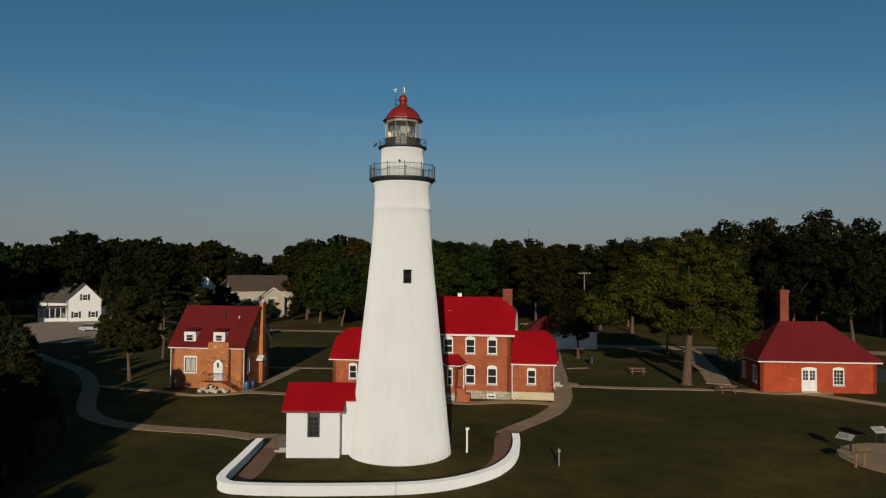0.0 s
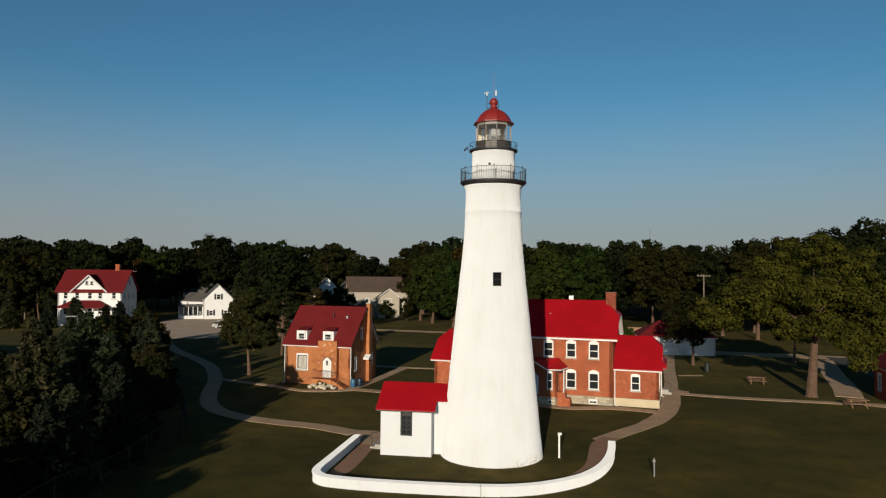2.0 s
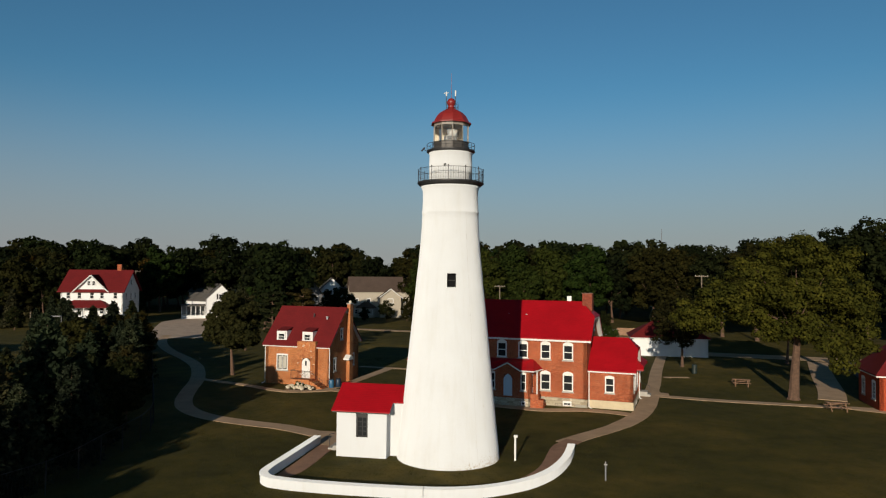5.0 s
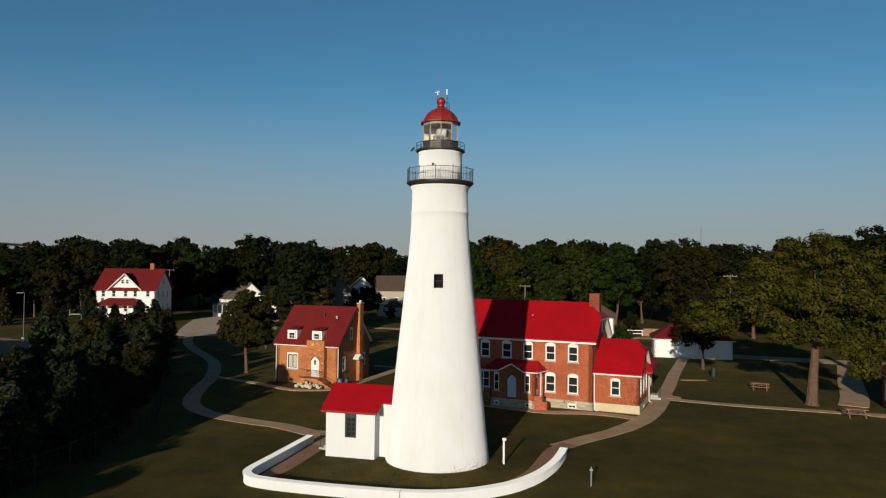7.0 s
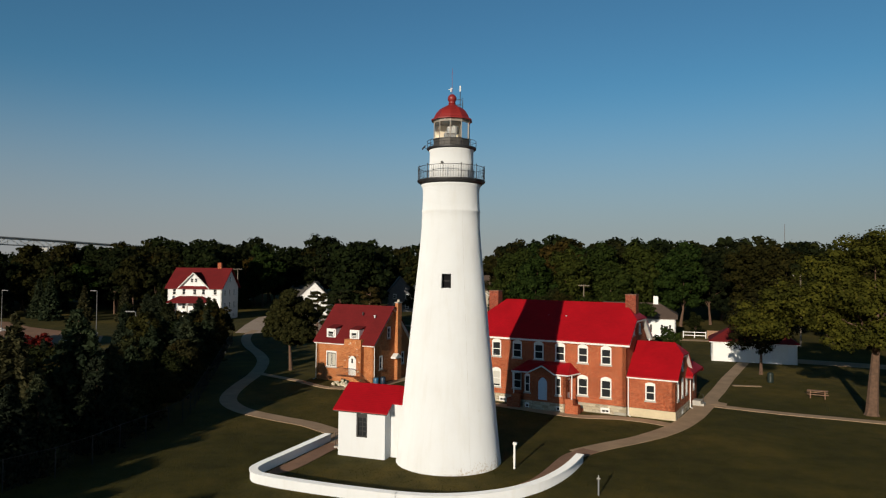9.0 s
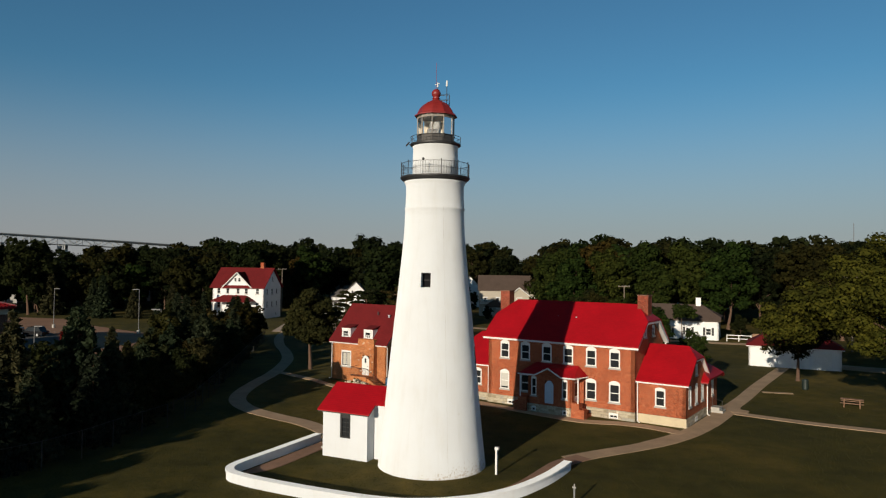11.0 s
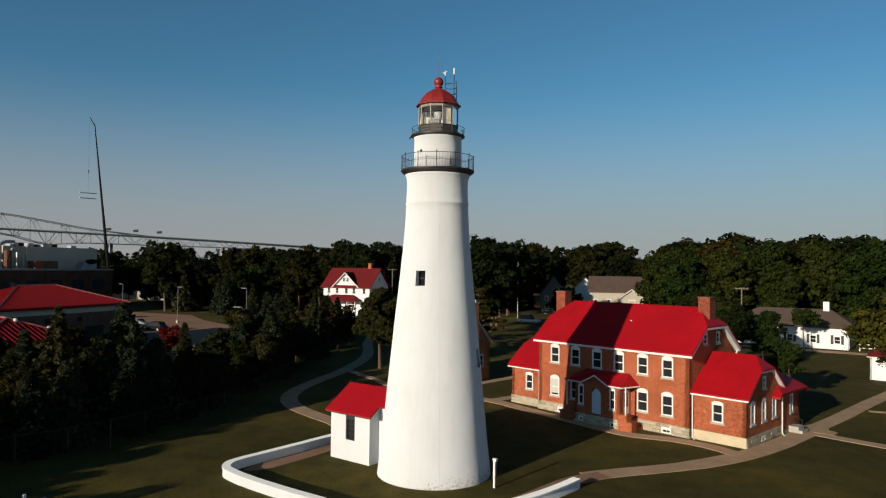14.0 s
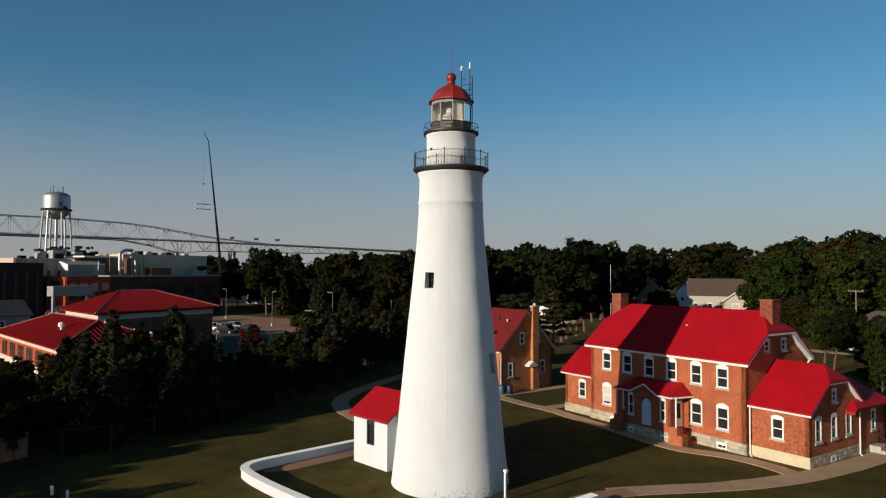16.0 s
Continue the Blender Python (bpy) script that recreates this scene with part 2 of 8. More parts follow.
def roof_mat(name, col, row=0.16, rough=0.55, depth=0.4):
    """Coloured roofing laid in courses that follow the slope."""
    m, n, l, p = node_mat(name)
    tc = n.new("ShaderNodeTexCoord")
    sep = n.new("ShaderNodeSeparateXYZ")
    l.new(tc.outputs["Object"], sep.inputs[0])
    com = n.new("ShaderNodeCombineXYZ")
    add = n.new("ShaderNodeMath")
    l.new(sep.outputs[0], add.inputs[0])
    l.new(sep.outputs[1], add.inputs[1])
    l.new(add.outputs[0], com.inputs[0])
    l.new(sep.outputs[2], com.inputs[1])
    b = n.new("ShaderNodeTexBrick")
    l.new(com.outputs[0], b.inputs["Vector"])
    for key, v in (("Scale", 1.0), ("Mortar Size", 0.006), ("Brick Width", 0.33), ("Row Height", row * 0.6)):
        b.inputs[key].default_value = v
    b.inputs["Color1"].default_value = (*col, 1)
    b.inputs["Color2"].default_value = (*(c * 0.88 for c in col), 1)
    b.inputs["Mortar"].default_value = (*(c * 0.7 for c in col), 1)
    broad = noise_tex(n, l, tc.outputs["Object"], 0.5, 5)
    r = ramp(n, [(0.3, (0.86, 0.86, 0.86)), (0.65, (1.05, 1.05, 1.05))])
    l.new(broad.outputs["Fac"], r.inputs["Fac"])
    l.new(mixed(n, l, 1.0, b.outputs["Color"], r.outputs["Color"], "MULTIPLY"), p.inputs["Base Color"])
    p.inputs["Roughness"].default_value = rough
    p.inputs["Specular IOR Level"].default_value = 0.25
    bumped(n, l, p, b.outputs["Color"], depth * 0.3, 0.01)
    return m


M_TOWER = tower_mat()
M_MASON = tower_mat(False)
M_WHITE = plain("white_paint", (0.8, 0.785, 0.75), 0.5, vary=0.08, scale=1.2, grain=25, bump=0.05)
M_SIDING = plain("white_siding", (0.78, 0.78, 0.77), 0.55, vary=0.06, scale=0.8, bump=0.03)
M_CREAM = plain("cream_trim", (0.62, 0.55, 0.42), 0.6, vary=0.1)
M_TAN = plain("tan_siding", (0.44, 0.39, 0.31), 0.7, vary=0.1)
M_BLUEDOOR = plain("pale_blue_paint", (0.55, 0.66, 0.78), 0.5, vary=0.06)
M_RED = roof_mat("red_roofing", (0.38, 0.004, 0.010))
M_DARKRED = roof_mat("dark_red_shingles", (0.15, 0.010, 0.011), rough=0.85)
M_GREYROOF = roof_mat("grey_shingles", (0.12, 0.11, 0.1), rough=0.9)
M_BROWNROOF = roof_mat("brown_shingles", (0.1, 0.07, 0.055), rough=0.9)
M_REDMETAL = plain("red_standing_seam", (0.27, 0.011, 0.014), 0.6, 0.0, 0.1, 0.5, 20, 0.0, 0.15)
M_REDPAINT = plain("red_iron_paint", (0.245, 0.02, 0.018), 0.45, vary=0.15, scale=2)
M_BLACK = plain("black_iron", (0.035, 0.034, 0.034), 0.55, 0.3, 0.3, 2)
M_DARKFRAME = plain("dark_sash_paint", (0.05, 0.045, 0.04), 0.5, vary=0.2)
M_BRICK = brick_mat("red_brick", (0.42, 0.098, 0.038), (0.23, 0.05, 0.023), (0.43, 0.21, 0.12))
M_BRICKO = brick_mat("orange_brick", (0.5, 0.175, 0.06), (0.36, 0.112, 0.042), (0.46, 0.27, 0.14))
M_BRICKP = brick_mat("painted_red_brick", (0.43, 0.078, 0.032), (0.38, 0.064, 0.027), (0.38, 0.075, 0.034))
M_BRICKB = brick_mat("brown_brick", (0.2, 0.085, 0.055), (0.15, 0.065, 0.045), (0.2, 0.15, 0.12))
M_BRICKC = brick_mat("chimney_brick", (0.27, 0.06, 0.032), (0.2, 0.042, 0.025), (0.26, 0.12, 0.08))
M_STONE = brick_mat("limestone_blocks", (0.5, 0.45, 0.35), (0.38, 0.34, 0.26), (0.3, 0.27, 0.21), 3.4)
M_PLASTER = plain("cream_render", (0.6, 0.5, 0.33), 0.85, vary=0.14, scale=1.2, grain=20)
M_SILL = plain("stone_sill", (0.42, 0.4, 0.36), 0.8, vary=0.15)
M_CONC = plain("path_concrete", (0.47, 0.32, 0.195), 0.9, vary=0.2, scale=0.6, grain=14, bump=0.2)
M_PAVER = plain("clay_paving", (0.33, 0.185, 0.115), 0.9, vary=0.22, scale=0.8, grain=9, bump=0.3)
M_ASPH = plain("asphalt", (0.055, 0.054, 0.053), 0.92, vary=0.25, scale=0.3, grain=12, bump=0.3)
M_GRAVEL = plain("pale_gravel", (0.5, 0.38, 0.29), 0.95, vary=0.2, scale=0.5, grain=8, bump=0.3)
M_LOT = plain("sunlit_lot_concrete", (0.30, 0.155, 0.085), 0.92, vary=0.2, scale=0.15, grain=10, bump=0.2)
M_GRASS = grass_mat()
M_BLADE = leaf_mat("grass_blades", (0.029, 0.032, 0.007), (0.039, 0.040, 0.009), (0.054, 0.049, 0.012))
M_BARK = plain("bark", (0.125, 0.072, 0.045), 0.95, vary=0.4, scale=4, grain=18, bump=0.8)
M_LEAF = leaf_mat("maple_leaves", (0.012, 0.020, 0.006), (0.029, 0.042, 0.010), (0.056, 0.067, 0.016))
M_MAPLE = leaf_mat("lawn_maple_leaves", (0.030, 0.037, 0.008), (0.052, 0.060, 0.012), (0.092, 0.092, 0.018))
M_LEAFD = leaf_mat("oak_leaves", (0.0080, 0.0112, 0.0048), (0.0176, 0.0216, 0.0080), (0.0368, 0.0368, 0.0128))
M_LEAFF = leaf_mat("autumn_leaves", (0.0170, 0.0160, 0.0056), (0.0370, 0.0310, 0.0096), (0.0690, 0.0480, 0.0144))
M_LEAFR = leaf_mat("crimson_leaves", (0.09, 0.010, 0.012), (0.15, 0.016, 0.016), (0.2, 0.03, 0.02))
M_NEEDLE = leaf_mat("pine_needles", (0.014, 0.016, 0.0086), (0.032, 0.032, 0.014), (0.066, 0.056, 0.025))
M_PINE = leaf_mat("lawn_pine_needles", (0.018, 0.020, 0.008), (0.034, 0.033, 0.012), (0.06, 0.05, 0.02))
M_SPRUCE = leaf_mat("spruce_needles", (0.016, 0.021, 0.0138), (0.035, 0.041, 0.025), (0.080, 0.084, 0.056))
M_GLASS = glass_mat("window_glass", (0.022, 0.024, 0.026), 0.0)
M_LGLASS = glass_mat("lantern_glass", (0.97, 0.98, 0.98), 1.0)
M_DARKGLASS = glass_mat("dark_glass", (0.03, 0.035, 0.04), 0.0)
M_BLIND = plain("window_blind", (0.55, 0.53, 0.48), 0.8, vary=0.05)
M_WOOD = plain("weathered_wood", (0.3, 0.17, 0.10), 0.85, vary=0.3, scale=3, grain=30)
M_POLE = plain("pole_wood", (0.2, 0.16, 0.12), 0.9, vary=0.3)
M_LAMP = plain("dull_lamp_steel", (0.16, 0.16, 0.16), 0.6, 0.3, 0.15, 1.5)
M_STEEL = plain("galvanised_steel", (0.42, 0.43, 0.44), 0.45, 0.6, 0.15, 1.5)
M_PALE = plain("pale_cladding", (0.6, 0.49, 0.37), 0.7, vary=0.12, scale=0.2)
M_BRIDGE = plain("bridge_steel", (0.42, 0.42, 0.41), 0.7, 0.0, 0.12, 0.02, 1.0, 0.0)
M_BOOM = plain("dark_crane_paint", (0.008, 0.008, 0.009), 0.8, vary=0.15, spec=0.1)
M_ROOFCAP = plain("pale_red_ridge_cap", (0.42, 0.16, 0.15), 0.5, vary=0.1)
M_RIB = plain("dull_concrete_rib", (0.07, 0.066, 0.06), 0.9, vary=0.2, spec=0.1)
M_DKBRICK = brick_mat("dark_brown_brick", (0.10, 0.052, 0.034), (0.075, 0.038, 0.026), (0.09, 0.065, 0.05))
M_PINK = plain("faded_pink_blind", (0.5, 0.26, 0.2), 0.8, vary=0.1)
M_DKGREY = plain("dark_grey_wall", (0.042, 0.035, 0.028), 0.9, vary=0.2, scale=0.2, spec=0.08)
M_GREY = plain("grey_cladding", (0.3, 0.3, 0.29), 0.7, vary=0.12, scale=0.2)
M_BEIGE = plain("beige_cladding", (0.55, 0.44, 0.31), 0.7, vary=0.12, scale=0.2)
M_BLUE = plain("blue_plastic", (0.03, 0.12, 0.22), 0.4, vary=0.1)
M_DARKBLUE = plain("dark_blue_plastic", (0.012, 0.03, 0.06), 0.45, vary=0.1)
M_GREEN = plain("green_bin_plastic", (0.012, 0.022, 0.018), 0.5, vary=0.1)
M_FENCE = plain("dull_fence_wire", (0.03, 0.03, 0.028), 0.7, 0.2, 0.2, 2)
M_TYRE = plain("tyre_rubber", (0.02, 0.02, 0.02), 0.8)
M_CARW = plain("white_car_paint", (0.7, 0.7, 0.7), 0.25, 0.0, 0.03)
M_CARB = plain("black_car_paint", (0.012, 0.012, 0.014), 0.2, 0.0, 0.03)
M_CARS = plain("silver_car_paint", (0.45, 0.45, 0.44), 0.25, 0.5, 0.03)
M_SEAM = plain("grey_seam", (0.6, 0.58, 0.54), 0.9, vary=0.3, scale=1.5)
M_IRON = plain("dark_grey_iron", (0.075, 0.068, 0.06), 0.5, 0.2, 0.25, 2)
M_MULLION = plain("lantern_mullion_paint", (0.27, 0.235, 0.2), 0.5, vary=0.15)
M_SLATE = plain("dark_grey_siding", (0.1, 0.1, 0.105), 0.7, vary=0.15)
M_SHADE = plain("cream_lantern_shade", (0.78, 0.68, 0.52), 0.85, vary=0.2, scale=1.5)
M_CURTAIN = plain("pale_curtain", (0.5, 0.47, 0.4), 0.9, vary=0.1)
M_ASHLAR, an, al, ap = node_mat("limestone_ashlar")
av = coords(an, al)
ao = an.new("ShaderNodeObjectInfo")
ar = ramp(an, [(0.0, (0.30, 0.25, 0.17)), (0.4, (0.42, 0.36, 0.26)), (0.75, (0.5, 0.44, 0.33)), (1.0, (0.36, 0.34, 0.29))])
al.new(ao.outputs["Random"], ar.inputs["Fac"])
ag = noise_tex(an, al, av, 9, 5)
ag2 = ramp(an, [(0.3, (0.75, 0.73, 0.7)), (0.7, (1.1, 1.1, 1.08))])
al.new(ag.outputs["Fac"], ag2.inputs["Fac"])
al.new(mixed(an, al, 1.0, ar.outputs["Color"], ag2.outputs["Color"], "MULTIPLY"), ap.inputs["Base Color"])
ap.inputs["Roughness"].default_value = 0.9
bumped(an, al, ap, ag.outputs["Fac"], 0.6, 0.03)
M_EARTH = plain("bare_soil", (0.14, 0.095, 0.06), 0.95, vary=0.3, scale=2)

# ---- building helpers ----


def finish(name, bm, mat, smooth=False):
    me = bpy.data.meshes.new(name)
    bmesh.ops.recalc_face_normals(bm, faces=bm.faces[:])
    bm.to_mesh(me)
    bm.free()
    if mat is not None:
        me.materials.append(mat)
    if smooth:
        me.polygons.foreach_set("use_smooth", [True] * len(me.polygons))
    return me


def part(name, bm, mat, parent, label="", m=None, smooth=False):
    me = bm if isinstance(bm, bpy.types.Mesh) else finish(name, bm, mat, smooth)
    ob = new(name, me)
    ob.parent = parent
    if m is not None:
        ob.matrix_local = m
    if label:
        ob["label"] = label
    return ob


def parts(name, bms, mat, parent, label=""):
    """Several like pieces, each a part of its own."""
    for bm in bms:
        part(name, bm, mat, parent, label)


def thing(name, label, category, m=None, group="", kind=""):
    ob = new(name)
    ob.empty_display_size = 0.3
    if m is not None:
        ob.matrix_world = m
    return tagged(ob, label, category, group, kind)


def solo(name, bm, mat, label, category, m=None, group="", kind="", smooth=False):
    """A thing that is one mesh."""
    ob = new(name, bm if isinstance(bm, bpy.types.Mesh) else finish(name, bm, mat, smooth))
    if m is not None:
        ob.matrix_world = m
    return tagged(ob, label, category, group, kind)


def box(bm, x0, x1, y0, y1, z0, z1, m=None):
    vs = [bm.verts.new((x, y, z)) for z in (z0, z1) for x, y in ((x0, y0), (x1, y0), (x1, y1), (x0, y1))]
    if m is not None:
        for v in vs:
            v.co = m @ v.co
    for f in ((3, 2, 1, 0), (4, 5, 6, 7), (0, 1, 5, 4), (1, 2, 6, 5), (2, 3, 7, 6), (3, 0, 4, 7)):
        bm.faces.new([vs[i] for i in f])
    return bm


def boxes(*rows):
    bm = bmesh.new()
    for r in rows:
        box(bm, *r)
    return bm


def lathe(bm, rows, seg=32, cx=0.0, cy=0.0, turn=0.0, cap=True):
    """Rings of (radius, z) joined into a round body."""
    rings = []
    for r, z in rows:
        rings.append([bm.verts.new((cx + r * math.cos(turn + 2 * math.pi * i / seg), cy + r * math.sin(turn + 2 * math.pi * i / seg), z)) for i in range(seg)])
    for a, b in zip(rings, rings[1:]):
        for i in range(seg):
            j = (i + 1) % seg
            bm.faces.new((a[i], a[j], b[j], b[i]))
    if cap:
        bm.faces.new(list(reversed(rings[0])))
        bm.faces.new(rings[-1])
    return bm


def rod(bm, a, b, r, seg=6, r2=None):
    """A straight bar from a to b."""
    a, b = Vector(a), Vector(b)
    q = (b - a).to_track_quat("Z", "Y")
    r2 = r if r2 is None else r2
    rings = []
    for p, rr in ((a, r), (b, r2)):
        rings.append([bm.verts.new(p + q @ Vector((rr * math.cos(2 * math.pi * i / seg), rr * math.sin(2 * math.pi * i / seg), 0))) for i in range(seg)])
    for i in range(seg):
        j = (i + 1) % seg
        bm.faces.new((rings[0][i], rings[0][j], rings[1][j], rings[1][i]))
    bm.faces.new(list(reversed(rings[0])))
    bm.faces.new(rings[1])
    return bm


def ring(bm, r, z, t, seg=40, cx=0.0, cy=0.0):
    """A round bar bent into a circle."""
    pts = [(cx + r * math.cos(2 * math.pi * i / seg), cy + r * math.sin(2 * math.pi * i / seg), z) for i in range(seg)]
    for i in range(seg):
        rod(bm, pts[i], pts[(i + 1) % seg], t, 5)
    return bm


def prism(bm, poly, d0, d1, axis="y"):
    """A flat outline of (a, z) pushed from d0 to d1 along an axis."""
    def put(a, z, d):
        return (a, d, z) if axis == "y" else (d, a, z) if axis == "x" else (a, z, d)
    A = [bm.verts.new(put(a, z, d0)) for a, z in poly]
    B = [bm.verts.new(put(a, z, d1)) for a, z in poly]
    n = len(poly)
    bm.faces.new(A)
    bm.faces.new(list(reversed(B)))
    for i in range(n):
        j = (i + 1) % n
        bm.faces.new((A[j], A[i], B[i], B[j]))
    return bm


def wall(bm, L, top, holes, th, base=0.0, m=None):
    """A wall along x from 0 to L, its outer face at y = 0 and its depth th towards +y. top: (x, z) breaks. holes: (x0, x1, z0, z1)."""
    xs = sorted({0.0, L, *(x for x, _ in top), *(h[0] for h in holes), *(h[1] for h in holes)})
    tx, tz = [x for x, _ in top], [z for _, z in top]
    for a, b in zip(xs, xs[1:]):
        if b - a < 1e-4:
            continue
        mid = (a + b) / 2
        cuts = sorted((h[2], h[3]) for h in holes if h[0] < mid < h[1])
        z = base
        spans = []
        for lo, hi in cuts:
            if lo > z + 1e-4:
                spans.append((z, lo, lo))
            z = hi
        spans.append((z, float(np.interp(a + 1e-6, tx, tz)), float(np.interp(b - 1e-6, tx, tz))))
        for z0, za, zb in spans:
            vs = [bm.verts.new(c) for c in ((a, 0, z0), (b, 0, z0), (b, 0, zb), (a, 0, za), (a, th, z0), (b, th, z0), (b, th, zb), (a, th, za))]
            if m is not None:
                for v in vs:
                    v.co = m @ v.co
            for f in ((0, 1, 2, 3), (5, 4, 7, 6), (4, 0, 3, 7), (1, 5, 6, 2), (3, 2, 6, 7), (4, 5, 1, 0)):
                bm.faces.new([vs[i] for i in f])
    bmesh.ops.remove_doubles(bm, verts=bm.verts[:], dist=0.0005)
    return bm


def roof_shape(u0, u1, v0, v1, ze, zr, c0=0.0, c1=0.0, th=0.12, in0=None, in1=None):
    """A ridged roof over u0..u1, v0..v1. c: how much of an end's height is hipped (0 gable, 1 hip)."""
    bm = bmesh.new()
    vm = (v0 + v1) / 2
    def end(u, c, s, inset):
        zc = zr - c * (zr - ze)
        f = (zc - ze) / (zr - ze)
        k = inset if inset is not None else c * (vm - v0)
        return (u, v0 + f * (vm - v0), zc), (u, v1 - f * (v1 - vm), zc), (u + s * k, vm, zr)
    f0, b0, r0 = end(u0, c0, 1, in0)
    f1, b1, r1 = end(u1, c1, -1, in1)
    cache = {}
    def V(p):
        key = tuple(round(x, 4) for x in p)
        if key not in cache:
            cache[key] = bm.verts.new(p)
        return cache[key]
    def face(*pts):
        vs = []
        for p in pts:
            v = V(p)
            if v not in vs:
                vs.append(v)
        if len(vs) > 2:
            bm.faces.new(vs)
    face((u0, v0, ze), (u1, v0, ze), f1, r1, r0, f0)
    face((u1, v1, ze), (u0, v1, ze), b0, r0, r1, b1)
    face(f1, b1, r1)
    face(b0, f0, r0)
    top = bm.faces[:]
    bound = [e for e in bm.edges if len(e.link_faces) == 1]
    low = {v: bm.verts.new(v.co - Vector((0, 0, th))) for v in bm.verts[:]}
    for f in top:
        bm.faces.new([low[v] for v in reversed(f.verts)])
    for e in bound:
        a, b = e.verts
        bm.faces.new((a, b, low[b], low[a]))
    return bm


WINDOWS = {}


def window(parent, m, w, h, arch=0.12, style="sash", trim=None, sill=True, name="window", label="", blind=0.0):
    """A sash window whose outer face lies at y = 0, standing on z = 0; inwards is +y."""
    trim = trim or M_WHITE
    key = (round(w, 2), round(h, 2), arch, style, trim.name, sill, blind)
    if key not in WINDOWS:
        t = 0.11 if w > 0.6 else 0.08
        fr = bmesh.new()
        box(fr, -w / 2, -w / 2 + t, -0.04, 0.14, 0, h - arch)
        box(fr, w / 2 - t, w / 2, -0.04, 0.14, 0, h - arch)
        box(fr, -w / 2 + t, w / 2 - t, -0.035, 0.14, 0, t * 0.8)
        n = 8
        arc = [(-w / 2 + w * i / n, h - arch + arch * math.sin(math.pi * i / n) ** 0.8) for i in range(n + 1)]
        prism(fr, [(w / 2, h - arch - t * 1.6), *reversed(arc), (-w / 2, h - arch - t * 1.6)], -0.05, 0.12)
        z0, z1 = t * 0.8, h - arch - t * 1.6
        if style == "sash":
            box(fr, -w / 2 + t, w / 2 - t, 0.0, 0.1, (z0 + z1) / 2 - 0.035, (z0 + z1) / 2 + 0.035)
        else:
            cols, rows = style
            for i in range(1, cols):
                x = -w / 2 + t + (w - 2 * t) * i / cols
                box(fr, x - 0.02, x + 0.02, 0.03, 0.09, z0, z1)
            for i in range(1, rows):
                z = z0 + (z1 - z0) * i / rows
                box(fr, -w / 2 + t, w / 2 - t, 0.03, 0.09, z - 0.02, z + 0.02)
        me = finish("window", fr, trim)
        zm = (z0 + z1) / 2
        lo = finish("pane", boxes((-w / 2 + t, w / 2 - t, 0.06, 0.075, z0, zm)), M_GLASS)
        up = finish("pane", boxes((-w / 2 + t, w / 2 - t, 0.05, 0.065, zm, z1)), M_GLASS)
        sl = finish("sill", boxes((-w / 2 - 0.08, w / 2 + 0.08, -0.1, 0.12, -0.13, 0.0)), M_SILL) if sill else None
        bl = finish("blind", boxes((-w / 2 + t, w / 2 - t, 0.046, 0.049, z1 - (z1 - z0) * blind, z1)), M_BLIND) if blind else None
        WINDOWS[key] = (me, lo, up, sl, bl)
    me, lo, up, sl, bl = WINDOWS[key]
    ob = part(name, me, None, parent, label, m)
    part("pane", lo, None, ob)
    part("pane", up, None, ob)
    if sl:
        part("sill", sl, None, ob, "grey stone sill")
    if bl:
        part("blind", bl, None, ob, "pale lowered blind")
    return ob


def strip(pts, width, z0, z1, closed=False):
    """A paved band along a line of (x, y)."""
    bm = bmesh.new()
    P = [Vector((x, y)) for x, y in pts]
    W = width if isinstance(width, (list, tuple)) else [width] * len(P)
    rows = []
    for i, p in enumerate(P):
        a, b = P[max(i - 1, 0)], P[min(i + 1, len(P) - 1)]
        if closed:
            a, b = P[i - 1], P[(i + 1) % len(P)]
        d = (b - a).normalized()
        s = Vector((-d.y, d.x)) * W[i] / 2
        rows.append([bm.verts.new((q.x, q.y, z)) for q, z in ((p - s, z0), (p - s, z1), (p + s, z1), (p + s, z0))])
    pairs = list(zip(rows, rows[1:])) + ([(rows[-1], rows[0])] if closed else [])
    for a, b in pairs:
        for k in range(4):
            j = (k + 1) % 4
            bm.faces.new((a[k], b[k], b[j], a[j]))
    if not closed:
        bm.faces.new(rows[0])
        bm.faces.new(list(reversed(rows[-1])))
    return bm


def smooth_line(pts, n=6):
    """A rounder line through the given (x, y) (Catmull-Rom)."""
    out = []
    P = [pts[0], *pts, pts[-1]]
    for i in range(1, len(P) - 2):
        p0, p1, p2, p3 = (np.array(P[i + k], float) for k in (-1, 0, 1, 2))
        for k in range(n):
            t = k / n
            out.append(tuple(0.5 * ((2 * p1) + (p2 - p0) * t + (2 * p0 - 5 * p1 + 4 * p2 - p3) * t * t + (3 * p1 - p0 - 3 * p2 + p3) * t ** 3)))
    out.append(tuple(pts[-1]))
    return out


def slab(poly, z0, z1):
    return prism(bmesh.new(), poly, z0, z1, "z")

# ---- ground and paving ----
gb = bmesh.new()
R = 3500
cells = [-R, -900, -300, -120, -60, -30, 0, 30, 60, 120, 300, 900, R]
gv = {(i, j): gb.verts.new((x, y, 0)) for i, x in enumerate(cells) for j, y in enumerate(cells)}
for i in range(len(cells) - 1):
    for j in range(len(cells) - 1):
        gb.faces.new((gv[i, j], gv[i + 1, j], gv[i + 1, j + 1], gv[i, j + 1]))
solo("ground", gb, M_GRASS, "dark green mown lawn with drier patches", "lawn", kind="structure")


